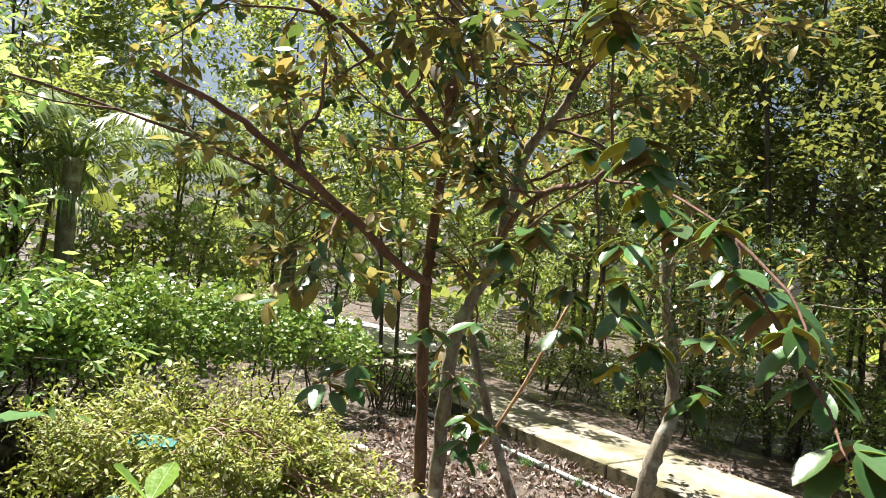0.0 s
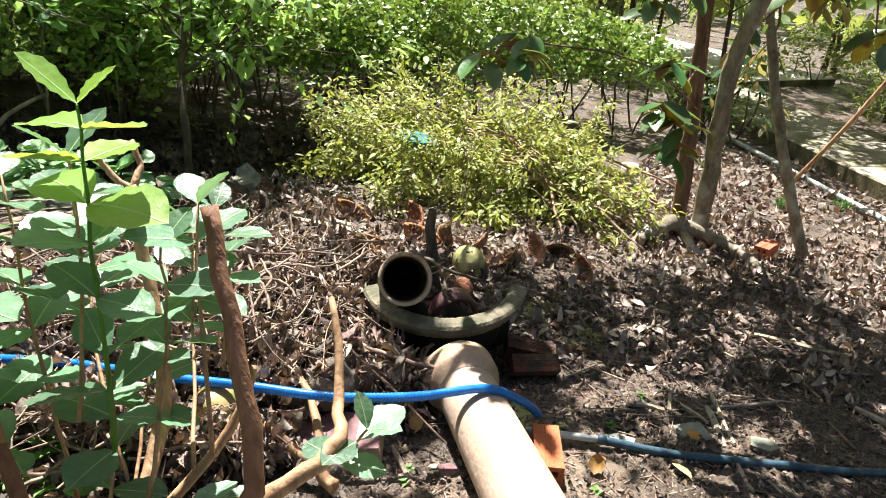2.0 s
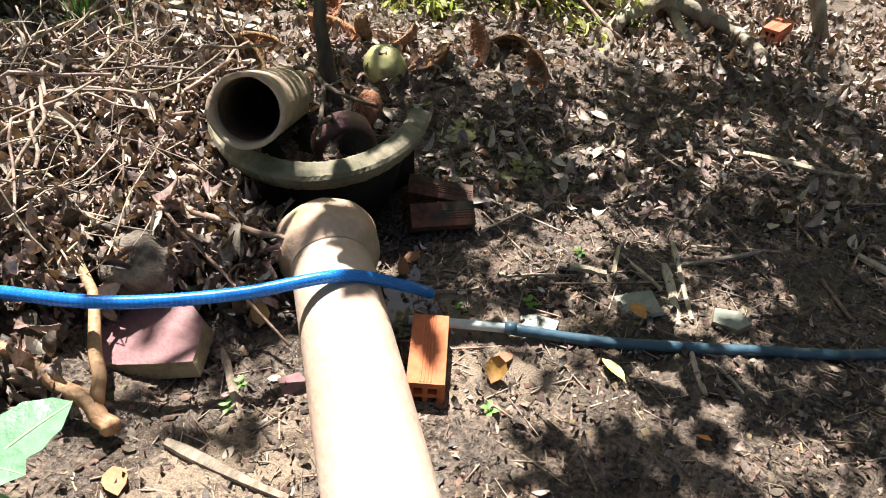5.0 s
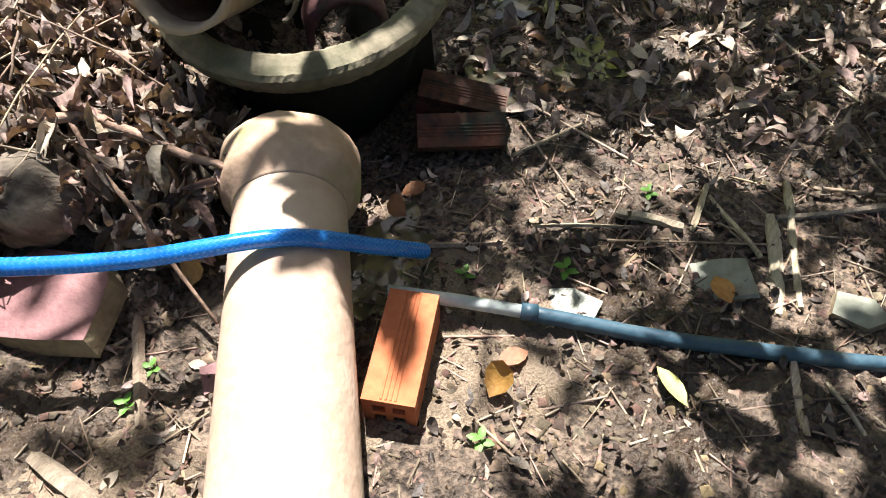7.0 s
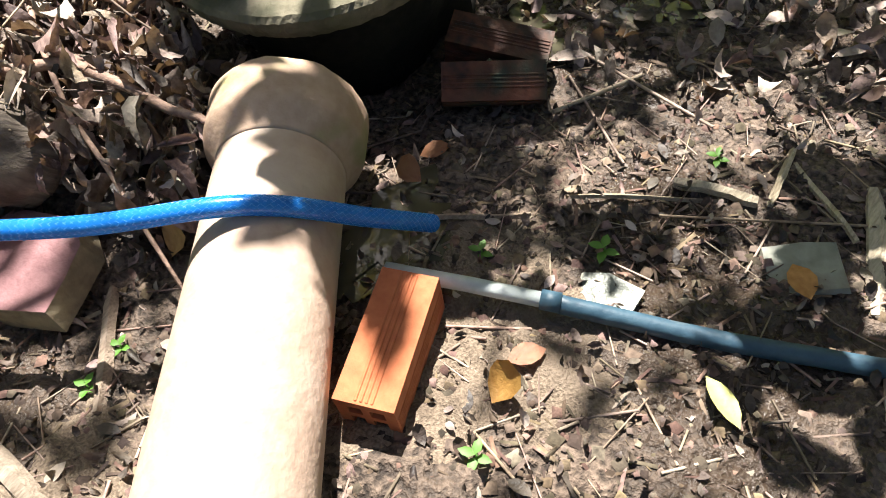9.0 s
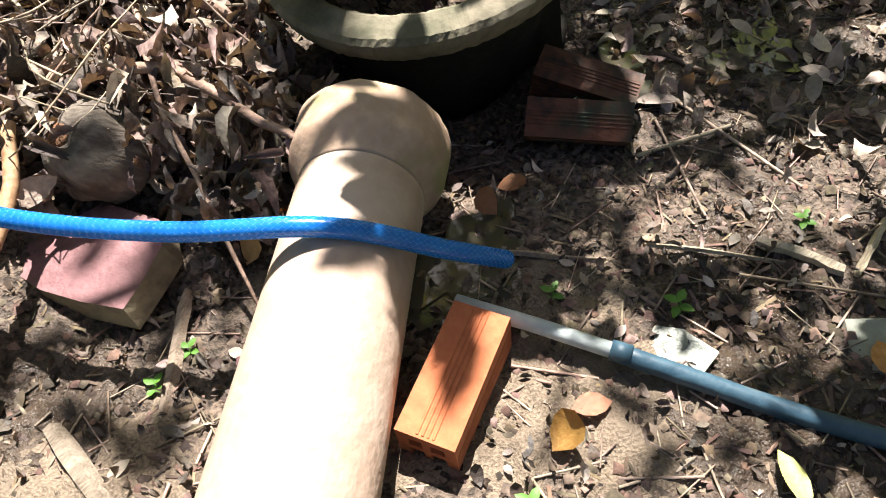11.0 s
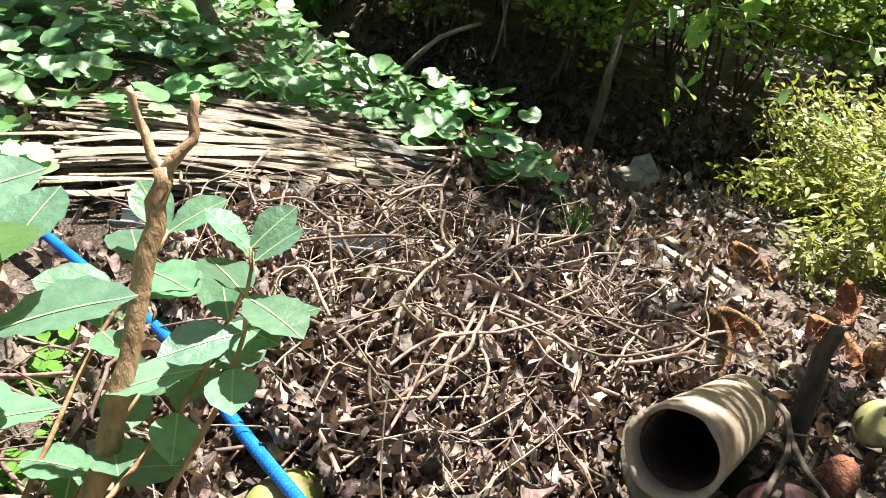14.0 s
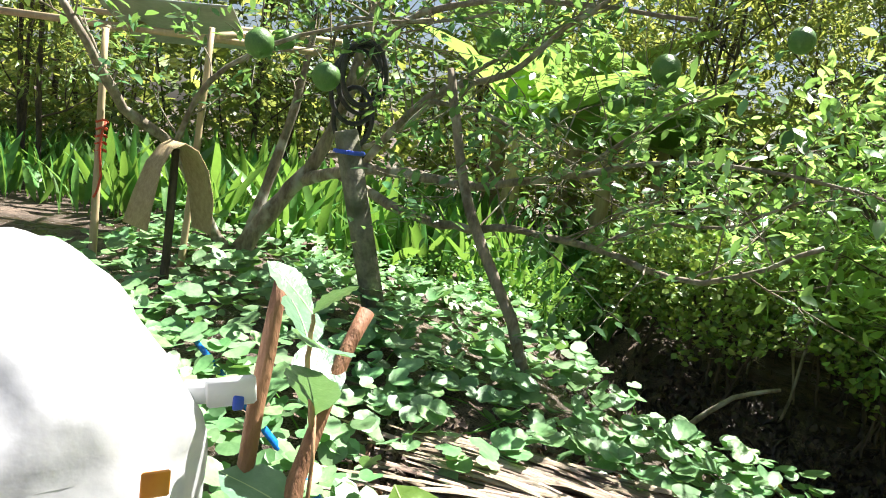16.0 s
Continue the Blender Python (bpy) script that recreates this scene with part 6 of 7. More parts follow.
for k in range(34):
    x, y = wrs.uniform(-1.35, -0.58), wrs.uniform(1.15, 1.40)
    seedling(x, y, wrs.uniform(0.03, 0.055), 100 + k)

# shallow puddle of hose water
pud = Build()
v = [(0, 0, 0)]
for k in range(28):
    a = 2 * math.pi * k / 28
    r = 0.10 + 0.03 * math.sin(3 * a + 1) + 0.02 * math.sin(7 * a)
    v.append((r * math.cos(a) * 0.8, r * math.sin(a) * 1.25, 0))
for x, y, s in ((-0.03, 2.16, 0.85), (-0.02, 2.07, 0.5), (-0.15, 2.66, 1.1), (-0.85, 3.0, 0.9), (-0.02, 2.86, 0.8), (-0.28, 2.98, 0.9)):
    me = Build().add(np.array(v) * s, [[0, 1 + k, 1 + (k + 1) % 28] for k in range(28)]).mesh("puddle")
    ob = part("puddle", me, M_WATER)
    ob.matrix_basis = pose(x, y, gz(x, y) + 0.006, -5.1, 2.6, 0)
    tagged(ob, "shallow puddle of clear water on mud", "puddle", kind="structure")


# ---- guava shrub with cut stubs ----
def guava_leaf(name, seed, mat, width=0.064):
    r_ = np.random.RandomState(seed)
    v, f = leaf_shape(0.10, width, 9, 0.16, r_.uniform(0.02, 0.3), 0.56)
    v = v.copy()
    for i in range(1, 10):          # quilted side veins
        o = 1 + 3 * (i - 1)
        v[o, 2] += 0.0014 * (1 if i % 2 else -1)
        v[o + 2, 2] += 0.0014 * (1 if i % 2 else -1)
        v[o + 1, 2] -= 0.0012
    rib = [(s * (0.0013 - 0.0009 * i / 10), v[i2][1], v[i2][2] + 0.0011) for i, i2 in enumerate([0] + [2 + 3 * (j - 1) for j in range(1, 10)] + [len(v) - 1]) for s in (-1, 1)]
    me = Build().add(v, f).add(rib, [[2 * i, 2 * i + 1, 2 * i + 3, 2 * i + 2] for i in range(10)]).mesh(name)
    me.materials.append(mat)
    me.materials.append(M_RIB)
    me.polygons.foreach_set("material_index", np.array([0] * len(f) + [1] * 10, dtype=np.int32))
    return me


GUAVA_OLD = [guava_leaf("leaf", k, M_GUAVA) for k in range(4)]
GUAVA_NEW = [guava_leaf("leaf", 10 + k, M_GUAVA_YOUNG, 0.072) for k in range(4)]
gbase = Vector((-0.36, 0.98, gz(-0.36, 0.98)))
guava = thing("guava_shrub", "cut-back guava shrub with brown stubs and fresh leaves", "shrub", gbase)
grs = np.random.RandomState(121)
for k_s, (pts, r0, r1) in enumerate((([(-0.36, 0.98, 0.08), (-0.30, 0.99, 0.28), (-0.12, 1.17, 0.43), (-0.05, 1.27, 0.50), (-0.10, 1.36, 0.53), (-0.19, 1.46, 0.66)], 0.024, 0.006),
                    ([(-0.16, 1.12, 0.40), (-0.10, 1.135, 0.49), (-0.17, 1.19, 0.68), (-0.27, 1.25, 0.885)], 0.017, 0.014),
                    ([(-0.36, 1.0, 0.10), (-0.50, 1.30, 0.35), (-0.585, 1.38, 0.52), (-0.66, 1.43, 0.68), (-0.705, 1.455, 0.775)], 0.017, 0.012),
                    ([(-0.703, 1.455, 0.77), (-0.75, 1.435, 0.81), (-0.765, 1.42, 0.865)], 0.009, 0.0045), ([(-0.703, 1.455, 0.77), (-0.715, 1.49, 0.81), (-0.745, 1.50, 0.86)], 0.009, 0.006),
                    ([(-0.40, 0.98, 0.10), (-0.60, 0.95, 0.6), (-0.72, 0.93, 0.98), (-0.775, 0.94, 1.22)], 0.014, 0.010),
                    ([(-0.42, 0.99, 0.2), (-0.60, 1.0, 0.7), (-0.70, 1.0, 0.98), (-0.81, 1.05, 1.18)], 0.014, 0.010),
                    ([(-0.40, 1.0, 0.2), (-0.30, 1.25, 0.4), (-0.27, 1.33, 0.55)], 0.012, 0.007))):
    P = bend([Vector(p) - gbase for p in pts], 4, grs, 0.004)
    part("stub", Build().tube(P, [(r0 + (r1 - r0) * i / (len(P) - 1)) * (1 + 0.08 * grs.uniform(-1, 1)) for i in range(len(P))], 11, rough=0.12, rs=grs), M_STUB_RED if k_s in (1, 5, 6) else M_STUB_TAN if k_s in (2, 3, 4) else M_GUAVA_BARK, guava)
SHOOTS = [([(-0.34, 1.08, 0.50), (-0.41, 1.14, 0.82), (-0.447, 1.175, 1.03)], 6, 1, 0.95), ([(-0.20, 1.15, 0.50), (-0.33, 1.27, 0.70), (-0.383, 1.334, 0.84)], 3, 0, 1.0), ([(-0.30, 1.2, 0.40), (-0.55, 1.45, 0.50), (-0.65, 1.56, 0.66)], 4, 0, 0.95), ([(-0.12, 1.18, 0.44), (-0.05, 1.29, 0.46), (-0.02, 1.33, 0.51)], 3, 0, 0.85), ([(-0.50, 1.1, 0.30), (-0.62, 1.15, 0.6), (-0.72, 1.2, 0.86)], 6, 0, 1.0), ([(-0.50, 1.0, 0.5), (-0.62, 1.02, 0.8), (-0.70, 1.01, 1.07)], 5, 0, 1.2), ([(-0.70, 1.01, 1.05), (-0.67, 1.0, 1.15), (-0.65, 1.002, 1.21)], 2, 0, 1.0), ([(-0.45, 1.1, 0.50), (-0.53, 1.20, 0.75), (-0.56, 1.224, 0.92)], 4, 0, 1.12), ([(-0.40, 1.05, 0.25), (-0.28, 1.12, 0.33), (-0.2, 1.16, 0.40)], 4, 0, 0.9), ([(-0.50, 1.0, 0.2), (-0.68, 1.08, 0.45), (-0.85, 1.12, 0.62)], 5, 0, 1.0), ([(-0.40, 1.1, 0.2), (-0.55, 1.3, 0.36), (-0.62, 1.4, 0.48)], 4, 0, 0.9), ([(-0.42, 0.95, 0.3), (-0.62, 0.85, 0.5), (-0.75, 0.8, 0.7)], 5, 1, 1.0), ([(-0.44, 1.42, 0.45), (-0.51, 1.52, 0.60), (-0.565, 1.548, 0.73)], 4, 0, 0.92), ([(-0.3, 1.1, 0.4), (-0.36, 1.22, 0.62), (-0.40, 1.26, 0.78)], 4, 0, 1.0), ([(-0.3, 1.02, 0.2), (-0.26, 1.1, 0.3), (-0.22, 1.12, 0.36)], 4, 0, 1.0), ([(-0.35, 1.0, 0.2), (-0.40, 1.12, 0.45), (-0.44, 1.16, 0.6)], 5, 0, 1.1), ([(-0.5, 1.2, 0.3), (-0.75, 1.35, 0.5), (-0.82, 1.45, 0.62)], 4, 0, 1.1)]
for pts, n_p, young, size in SHOOTS:
    P = bend([Vector(p) - gbase for p in pts], 4, grs, 0.003)
    part("shoot", Build().tube(P, [0.0045 - 0.0025 * i / len(P) for i in range(len(P))], 7), M_GRASS if young else M_GUAVA_BARK, guava)
    for k in range(n_p):
        i = int((0.35 + 0.65 * (k + 1) / n_p) * (len(P) - 1))
        d0 = (P[i] - P[i - 1]).normalized()
        a = k * math.pi / 2 + grs.uniform(-0.4, 0.4)
        for s in (0, math.pi):
            w = Vector((math.cos(a + s), math.sin(a + s), 0))
            d = w + d0 * (0.35 + 0.8 * (k == n_p - 1)) + Vector((0, 0, grs.uniform(-0.25, 0.25)))
            ob = part("leaf", (GUAVA_NEW if young and k > 1 else GUAVA_OLD)[grs.randint(4)], None, guava)
            ob.matrix_basis = place(P[i], d, (grs.uniform(-0.35, 0.35), grs.uniform(-0.35, 0.35), 1), size * (1.5 if young else 1.18) * grs.uniform(0.75, 1.15) * (0.75 if k == n_p - 1 else 1))

# white plastic bag hung on a stub
bag = thing("plastic_bag", "full white plastic bag with orange print hung on a stub", "bag", (-0.66, 0.63, 0.92))
bag_body = part("body", Build().blob(pose(0, 0, 0.03, 0, 0, 10), (0.20, 0.255, 0.30), 5, 0.12, 2.2, 3), M_BAG, bag)
for v in bag_body.data.vertices:        # creases of the filled film
    k = abs(noise.noise(v.co * 9)) * 0.020 + abs(noise.noise(v.co * 23 + Vector((3, 1, 7)))) * 0.008
    v.co *= 1.0 - k / v.co.length
part("handle", Build().box(pose(-0.045, 0.275, 0.165, 8, 12, 20), 0.012, 0.06, 0.04, 0.004).box(pose(-0.045, 0.24, 0.16, 4, 6, 20), 0.02, 0.05, 0.03, 0.006), M_BAG, bag, "twisted white plastic handle")
for (y, z, w, h, m_) in ((0.235, 0.10, 0.03, 0.03, M_ORANGE), (0.225, -0.0, 0.04, 0.05, M_ORANGE), (0.21, -0.08, 0.04, 0.04, M_ORANGE), (0.285, 0.152, 0.014, 0.02, M_BLUE)):
    part("print", Build().box(pose(0.075 if m_ is M_ORANGE else -0.045, y, z, 0, 0, 32), 0.006, w, h, 0.002), m_, bag, "orange printed mark" if m_ is M_ORANGE else "blue printed mark")

# ---- dry palm leaves, gutter, grass ----
mat_ = thing("dry_palm_leaves", "layered dry split palm leaves lying on a mound", "palm leaves", (-2.05, 1.7, gz(-2.05, 1.7)))
mrs = np.random.RandomState(131)
def strip(length, width, seed):
    r_ = np.random.RandomState(seed)
    v, f = [], []
    n = 7
    for i in range(n + 1):
        t = i / n - 0.5
        w = width / 2 * (1 - 0.75 * max(0, abs(t) * 2 - 0.6) / 0.4)
        z = -0.10 * length * t * t * 1.2 + 0.006 * math.sin(9 * t + seed)
        x = 0.03 * math.sin(3 * t + seed)
        v += [(x - w, t * length, z), (x, t * length, z + 0.005), (x + w, t * length, z)]
    for i in range(n):
        a = 3 * i
        f += [[a, a + 1, a + 4, a + 3], [a + 1, a + 2, a + 5, a + 4]]
    return Build().add(v, f).mesh("leaflet")
STRIPS = [strip(l, w, k) for k, (l, w) in enumerate(((0.78, 0.022), (0.6, 0.016), (0.85, 0.026), (0.45, 0.020), (0.7, 0.030)))]
for s_ in STRIPS:
    s_.materials.append(M_THATCH)
for k in range(296):
    x, y = mrs.uniform(-2.3, -1.74), mrs.normal(1.64, 0.17)
    yaw = mrs.normal(-15, 7) + 16 * (x + 2.05)
    ob = part("leaflet", STRIPS[mrs.randint(5)], None, mat_)
    ob.matrix_basis = pose(x + 2.05, y - 1.7, gz(x, y) - mat_.location.z + 0.035 + 0.07 * mrs.rand(), mrs.uniform(-5, 3), mrs.uniform(-25, 25), yaw)
gut = thing("gutter", "weathered grey half-round gutter length on leaf litter", "gutter", (-1.45, 1.62, gz(-1.45, 1.62) + 0.06))
v, f = [], []
for i in range(2):
    for lay in (0.036, 0.032):
        for k in range(9):
            a = math.pi + math.pi * k / 8
            v.append((lay * math.cos(a), (-0.36, 0.36)[i], lay * math.sin(a) + 0.02))
for lay in (0, 9):
    for k in range(8):
        q = [lay + k, lay + k + 1, 18 + lay + k + 1, 18 + lay + k]
        f.append(q if lay == 0 else q[::-1])
f += [[0, 18, 27, 9], [8, 17, 35, 26]]
channel = part("channel", Build().add(v, f), M_METAL, gut)
gut.matrix_basis = pose(-1.45, 1.62, gz(-1.45, 1.62) + 0.10, 4, 0, -28)


def tuft(x, y, n, h, seed, label="tuft of fresh green grass in litter"):
    r_ = np.random.RandomState(seed)
    b = [leaf_shape(1, 0.05, 3, 0.3, d, 0.4) for d in (0.2, 0.5, 0.05)]
    o = np.stack([r_.normal(0, 0.02, n), r_.normal(0, 0.02, n), np.zeros(n)], 1)
    d = np.stack([r_.normal(0, 0.35, n), r_.normal(0, 0.35, n), np.ones(n)], 1)
    ob = part("grass_tuft", scatter("grass_tuft", b, o, d, rand_dirs(r_, n, -0.2, 0.2), h * r_.uniform(0.5, 1.1, n), r_), M_GRASS, kind="stuff")
    ob.location = (x, y, gz(x, y))
    tagged(ob, label, "grass")


tuft(-1.63, 2.71, 46, 0.17, 1)
tuft(-1.55, 2.85, 14, 0.09, 2)
tuft(0.9, 6.2, 60, 0.12, 3, "low green weeds beside the walkway")
tuft(0.5, 5.9, 60, 0.10, 4, "low green weeds beside the walkway")
tuft(1.3, 5.9, 60, 0.10, 5, "low green weeds beside the walkway")

# ---- vines over the mound ----
HEART = [heart_shape(1.0, c) for c in (0.12, 0.25, 0.0)]
vrs = np.random.RandomState(141)
def vine_spots(n):
    x, y = vrs.uniform(-5.4, -1.4, n), vrs.uniform(-0.9, 3.1, n)
    edge = -2.2 + 0.12 * np.sin(6 * y) + np.where(y < 1.12, 0.6, 0)
    ditch = 2.05 + 0.45 * np.clip(x + 3.9, 0, 0.7) + 1.1 * np.clip(x + 3.2, 0, 0.5)
    k = (x < edge) & (y < ditch) | ((np.abs(y - 2.62 - 0.2 * (x + 2.4)) < 0.15) & (x > -2.6) & (x < -1.85))
    k &= vrs.rand(n) < 0.45 + 0.55 * (np.sin(x * 5 + 1) * np.sin(y * 4) > -0.35)
    return x[k], y[k]
vine = thing("ground_vine", "broad-leaved green vine creeping over the mound", "vine", (-3.0, 1.2, gz(-3.0, 1.2)))
vb = np.array(vine.location)
VINE_ME = []
for hv, hf in HEART:
    me = Build().add(hv * 0.09, hf).mesh("leaf")
    me.materials.append(M_VINE_ONE)
    VINE_ME.append(me)
x, y = vine_spots(1100)
near = np.argsort(-x)[:280]
for i in near:
    ob = part("leaf", VINE_ME[vrs.randint(3)], None, vine)
    a = vrs.uniform(0, 2 * math.pi)
    ob.matrix_basis = place(Vector((x[i], y[i], gz(x[i], y[i]) + vrs.uniform(0.06, 0.17))) - Vector(vb), (math.cos(a), math.sin(a), vrs.uniform(-0.5, 0.1)), (vrs.uniform(-0.1, 0.6), vrs.uniform(-0.4, 0.4), 1), vrs.uniform(0.6, 1.3))
x, y = vine_spots(3000)
n = len(x)
pos = np.stack([x, y, ground_z(x, y) + vrs.uniform(0.05, 0.20, n)], 1) - vb
dirs = np.stack([vrs.normal(size=n), vrs.normal(size=n), vrs.uniform(-0.5, 0.1, n)], 1)
ups = np.stack([vrs.uniform(-0.1, 0.45, n), vrs.uniform(-0.25, 0.25, n), np.ones(n)], 1)
part("foliage", scatter("foliage", HEART, pos, dirs, ups, 0.10 * vrs.uniform(0.5, 1.2, n), vrs), M_VINE, vine, kind="stuff")
for k in range(22):
    xx, yy, an = vrs.uniform(-4, -2.2), vrs.uniform(0, 2.4), vrs.uniform(0, 6.28)
    pts = [(xx + math.cos(an + 0.3 * math.sin(j)) * 0.25 * j, yy + math.sin(an + 0.3 * math.sin(j)) * 0.25 * j) for j in range(4)]
    part("runner", Build().tube(bend([Vector((a, b, gz(a, b) + 0.05 + 0.03 * math.sin(a * 9))) - Vector(vb) for a, b in pts], 4, vrs, 0.004), 0.0035, 5), M_STRAP, vine)

# ---- citrus tree, posts, poles, shelter ----
CT = [(-4.40, -0.13, 0.30), (-4.44, -0.07, 0.53), (-4.45, 0.15, 0.89), (-4.41, 0.35, 1.18), (-4.43, 0.48, 1.55), (-4.4, 0.6, 2.1)]
C2 = [(-4.42, 0.28, 1.03), (-4.05, 0.68, 1.17), (-3.87, 1.02, 1.19), (-3.67, 1.30, 1.18), (-3.44, 1.65, 1.28), (-3.27, 1.99, 1.39)]
C3 = [(-4.2, 0.55, 1.10), (-3.75, 0.99, 0.98), (-3.55, 1.33, 0.97), (-3.43, 1.52, 1.01), (-3.26, 1.92, 0.99), (-3.0, 2.37, 0.94), (-2.74, 2.74, 1.19)]
C4 = [(-4.45, -0.05, 0.6), (-4.53, 0.02, 0.94), (-4.58, 0.14, 1.48), (-4.68, 0.2, 2.0)]
C5 = [(-4.42, -0.12, 0.42), (-4.31, -0.27, 0.70), (-4.0, -0.40, 1.15), (-3.72, -0.58, 1.34), (-3.45, -0.67, 1.65), (-3.3, -0.85, 2.0)]
C6 = [(-4.06, 0.68, 1.20), (-3.87, 1.02, 1.63), (-3.65, 1.42, 1.79), (-3.49, 1.65, 2.03), (-3.34, 1.82, 2.16)]
C7 = [(-3.87, 1.0, 1.6), (-3.77, 1.31, 1.58), (-3.64, 1.65, 1.44), (-3.51, 1.85, 1.36)]
C8 = [(-4.0, -0.4, 1.15), (-3.9, -0.2, 1.55), (-3.8, 0.3, 1.85), (-3.6, 1.0, 2.0)]
C9 = [(-4.43, 0.48, 1.5), (-4.0, 0.8, 2.0), (-3.6, 1.4, 2.15), (-3.2, 2.2, 2.1)]
# two unseen high limbs, added to keep the sun off the vine mound
C11_SHADE = [(-4.4, 0.6, 2.1), (-4.4, 1.2, 2.8), (-4.3, 2.0, 3.2), (-4.2, 2.8, 3.3)]
C12_SHADE = [(-4.4, 0.6, 2.1), (-5.0, 0.5, 2.9), (-5.0, 1.5, 3.4)]
C10 = [(-3.72, -0.58, 1.34), (-3.75, -0.75, 1.6), (-3.7, -0.9, 1.9)]
C13 = [(-3.44, 1.65, 1.28), (-3.2, 2.1, 1.43), (-2.95, 2.5, 1.47), (-2.7, 2.9, 1.42)]
C14 = [(-4.42, 0.42, 1.20), (-4.2, 0.79, 1.37), (-4.03, 1.22, 1.78), (-3.87, 1.53, 1.99), (-3.7, 1.87, 2.24)]
C15 = [(-3.51, 1.85, 1.36), (-3.4, 2.2, 1.68), (-3.2, 2.35, 1.79)]
C16 = [(-4.43, 0.48, 1.55), (-4.0, 0.46, 1.96), (-3.8, 0.97, 2.01), (-3.6, 1.37, 2.09)]
C17 = [(-3.26, 1.92, 0.99), (-3.12, 2.15, 1.16), (-2.95, 2.4, 1.20), (-2.75, 2.6, 1.36)]
# another limb out of view, added to shade the vines and palm leaves
C18_SHADE = [(-4.3, 2.0, 3.2), (-3.8, 2.7, 3.35), (-3.3, 3.3, 3.4), (-2.8, 3.6, 3.3)]
rs = np.random.RandomState(151)
st = along(C13, 8, rs, 0.4, 0.005, 0.0) + along(C14, 9, rs, 0.45, 0.006, 0.1) + along(C15, 6, rs, 0.4, 0.005, 0.1) + along(C16, 6, rs, 0.4, 0.005, 0.1) + along(C17, 6, rs, 0.35, 0.005, 0.0) + along(C2[2:], 9, rs, 0.45, 0.006, 0.1) + along(C3[1:], 16, rs, 0.5, 0.006, 0.1) + along(C6, 12, rs, 0.5, 0.006, 0.2) + along(C7, 8, rs, 0.4, 0.005, 0.0) + along(C9, 12, rs, 0.5, 0.006, 0.1) + along(C8, 7, rs, 0.4, 0.006, 0.2) + along(C5[3:], 5, rs, 0.4, 0.006, 0.3) + along(C4[2:], 4, rs, 0.5, 0.006, 0.3) + along(C11_SHADE[1:], 20, rs, 0.8, 0.008, -0.1) + along(C12_SHADE[1:], 12, rs, 0.8, 0.008, -0.1) + along(C18_SHADE, 22, rs, 0.8, 0.008, -0.1) + along(C10, 3, rs, 0.3, 0.005, 0.3) + along(CT[4:], 6, rs, 0.6, 0.008, 0.4)
tree("citrus_tree", "spreading pomelo tree with lichen-grey crooked limbs", [(CT, (0.075, 0.025)), (C2, (0.042, 0.014)), (C3, (0.03, 0.010)), (C4, (0.045, 0.02)), (C5, (0.045, 0.015)), (C6, (0.024, 0.010)), (C7, (0.014, 0.008)), (C8, (0.02, 0.008)), (C9, (0.026, 0.010)), (C10, (0.014, 0.007)), (C11_SHADE, (0.03, 0.01)), (C12_SHADE, (0.03, 0.01)), (C18_SHADE, (0.02, 0.008)), (C13, (0.013, 0.007)), (C14, (0.018, 0.008)), (C15, (0.011, 0.005)), (C16, (0.013, 0.006)), (C17, (0.011, 0.005))], M_BARK_GREY, 2.4, LEAF_BROAD, ((100, M_CITRUS),), 0.085, 152, 0.05, st, depth=1, droop=0.2, kids=2)
for k, (x, y, z, r) in enumerate(((-3.72, 0.47, 1.65, 0.075), (-3.35, 0.20, 1.74, 0.07), (-3.95, 0.18, 1.83, 0.06), (-3.31, 2.13, 1.88, 0.07), (-3.96, 2.07, 1.74, 0.055), (-2.91, 2.55, 2.02, 0.055), (-3.6, 1.35, 1.95, 0.055))):
    t = thing("pomelo", "unripe green pomelo hanging from a branch", "fruit", (x, y, z), "pomelos on the tree")
    part("skin", Build().blob(Matrix(), (r, r, r * 1.04), 3, 0.03, 1.5, k), M_FRUIT, t)
    part("stalk", Build().tube([(0, 0, r), (0.01, 0.005, r + 0.12), (0.02, -0.01, r + 0.25)], 0.004, 5), M_BARK_GREY, t)

post = thing("concrete_post", "leaning mossy square concrete post among vines", "post", (-3.58, 0.92, gz(-3.58, 0.92) - 0.05))
part("shaft", Build().box(along_axis((0, 0, 0), (0.04, -0.36, 1.3)) @ pose(0, 0, 0.55, 0, 0, 30), 0.10, 0.10, 1.10, 0.012), M_POST, post)
part("tie", Build().tube([(0.03 + 0.074 * math.cos(a), -0.262 + 0.074 * math.sin(a), 0.95) for a in np.linspace(0, 6.28, 14)], 0.012, 6), M_BLUE, post, "blue and white plastic tie")
stick("prop_pole", "pale lichen-covered pole propping a citrus limb", [(-3.16, 1.73, gz(-3.16, 1.73) - 0.03), (-3.10, 1.56, 0.62), (-3.26, 1.31, 1.08), (-3.34, 1.18, 1.5), (-3.38, 1.12, 1.75)], 0.032, 0.02, M_BARK_GREY, "pole", 9, 7)
stick("dead_bough", "bare grey bough leaning over the ditch edge", [(-3.45, 2.48, gz(-3.45, 2.48) - 0.02), (-3.40, 2.66, 0.16), (-3.36, 2.80, 0.30), (-3.30, 3.0, 0.40)], 0.018, 0.010, M_BARK_GREY, "branch", 8, 13)
stick("bamboo_pole", "upright bamboo pole with red strap", [(-3.76, -0.72, gz(-3.76, -0.72) - 0.02), (-3.80, -0.74, 1.0), (-3.86, -0.77, 1.75)], 0.022, 0.018, M_BAMBOO, "pole", 9, 8, 0.002)
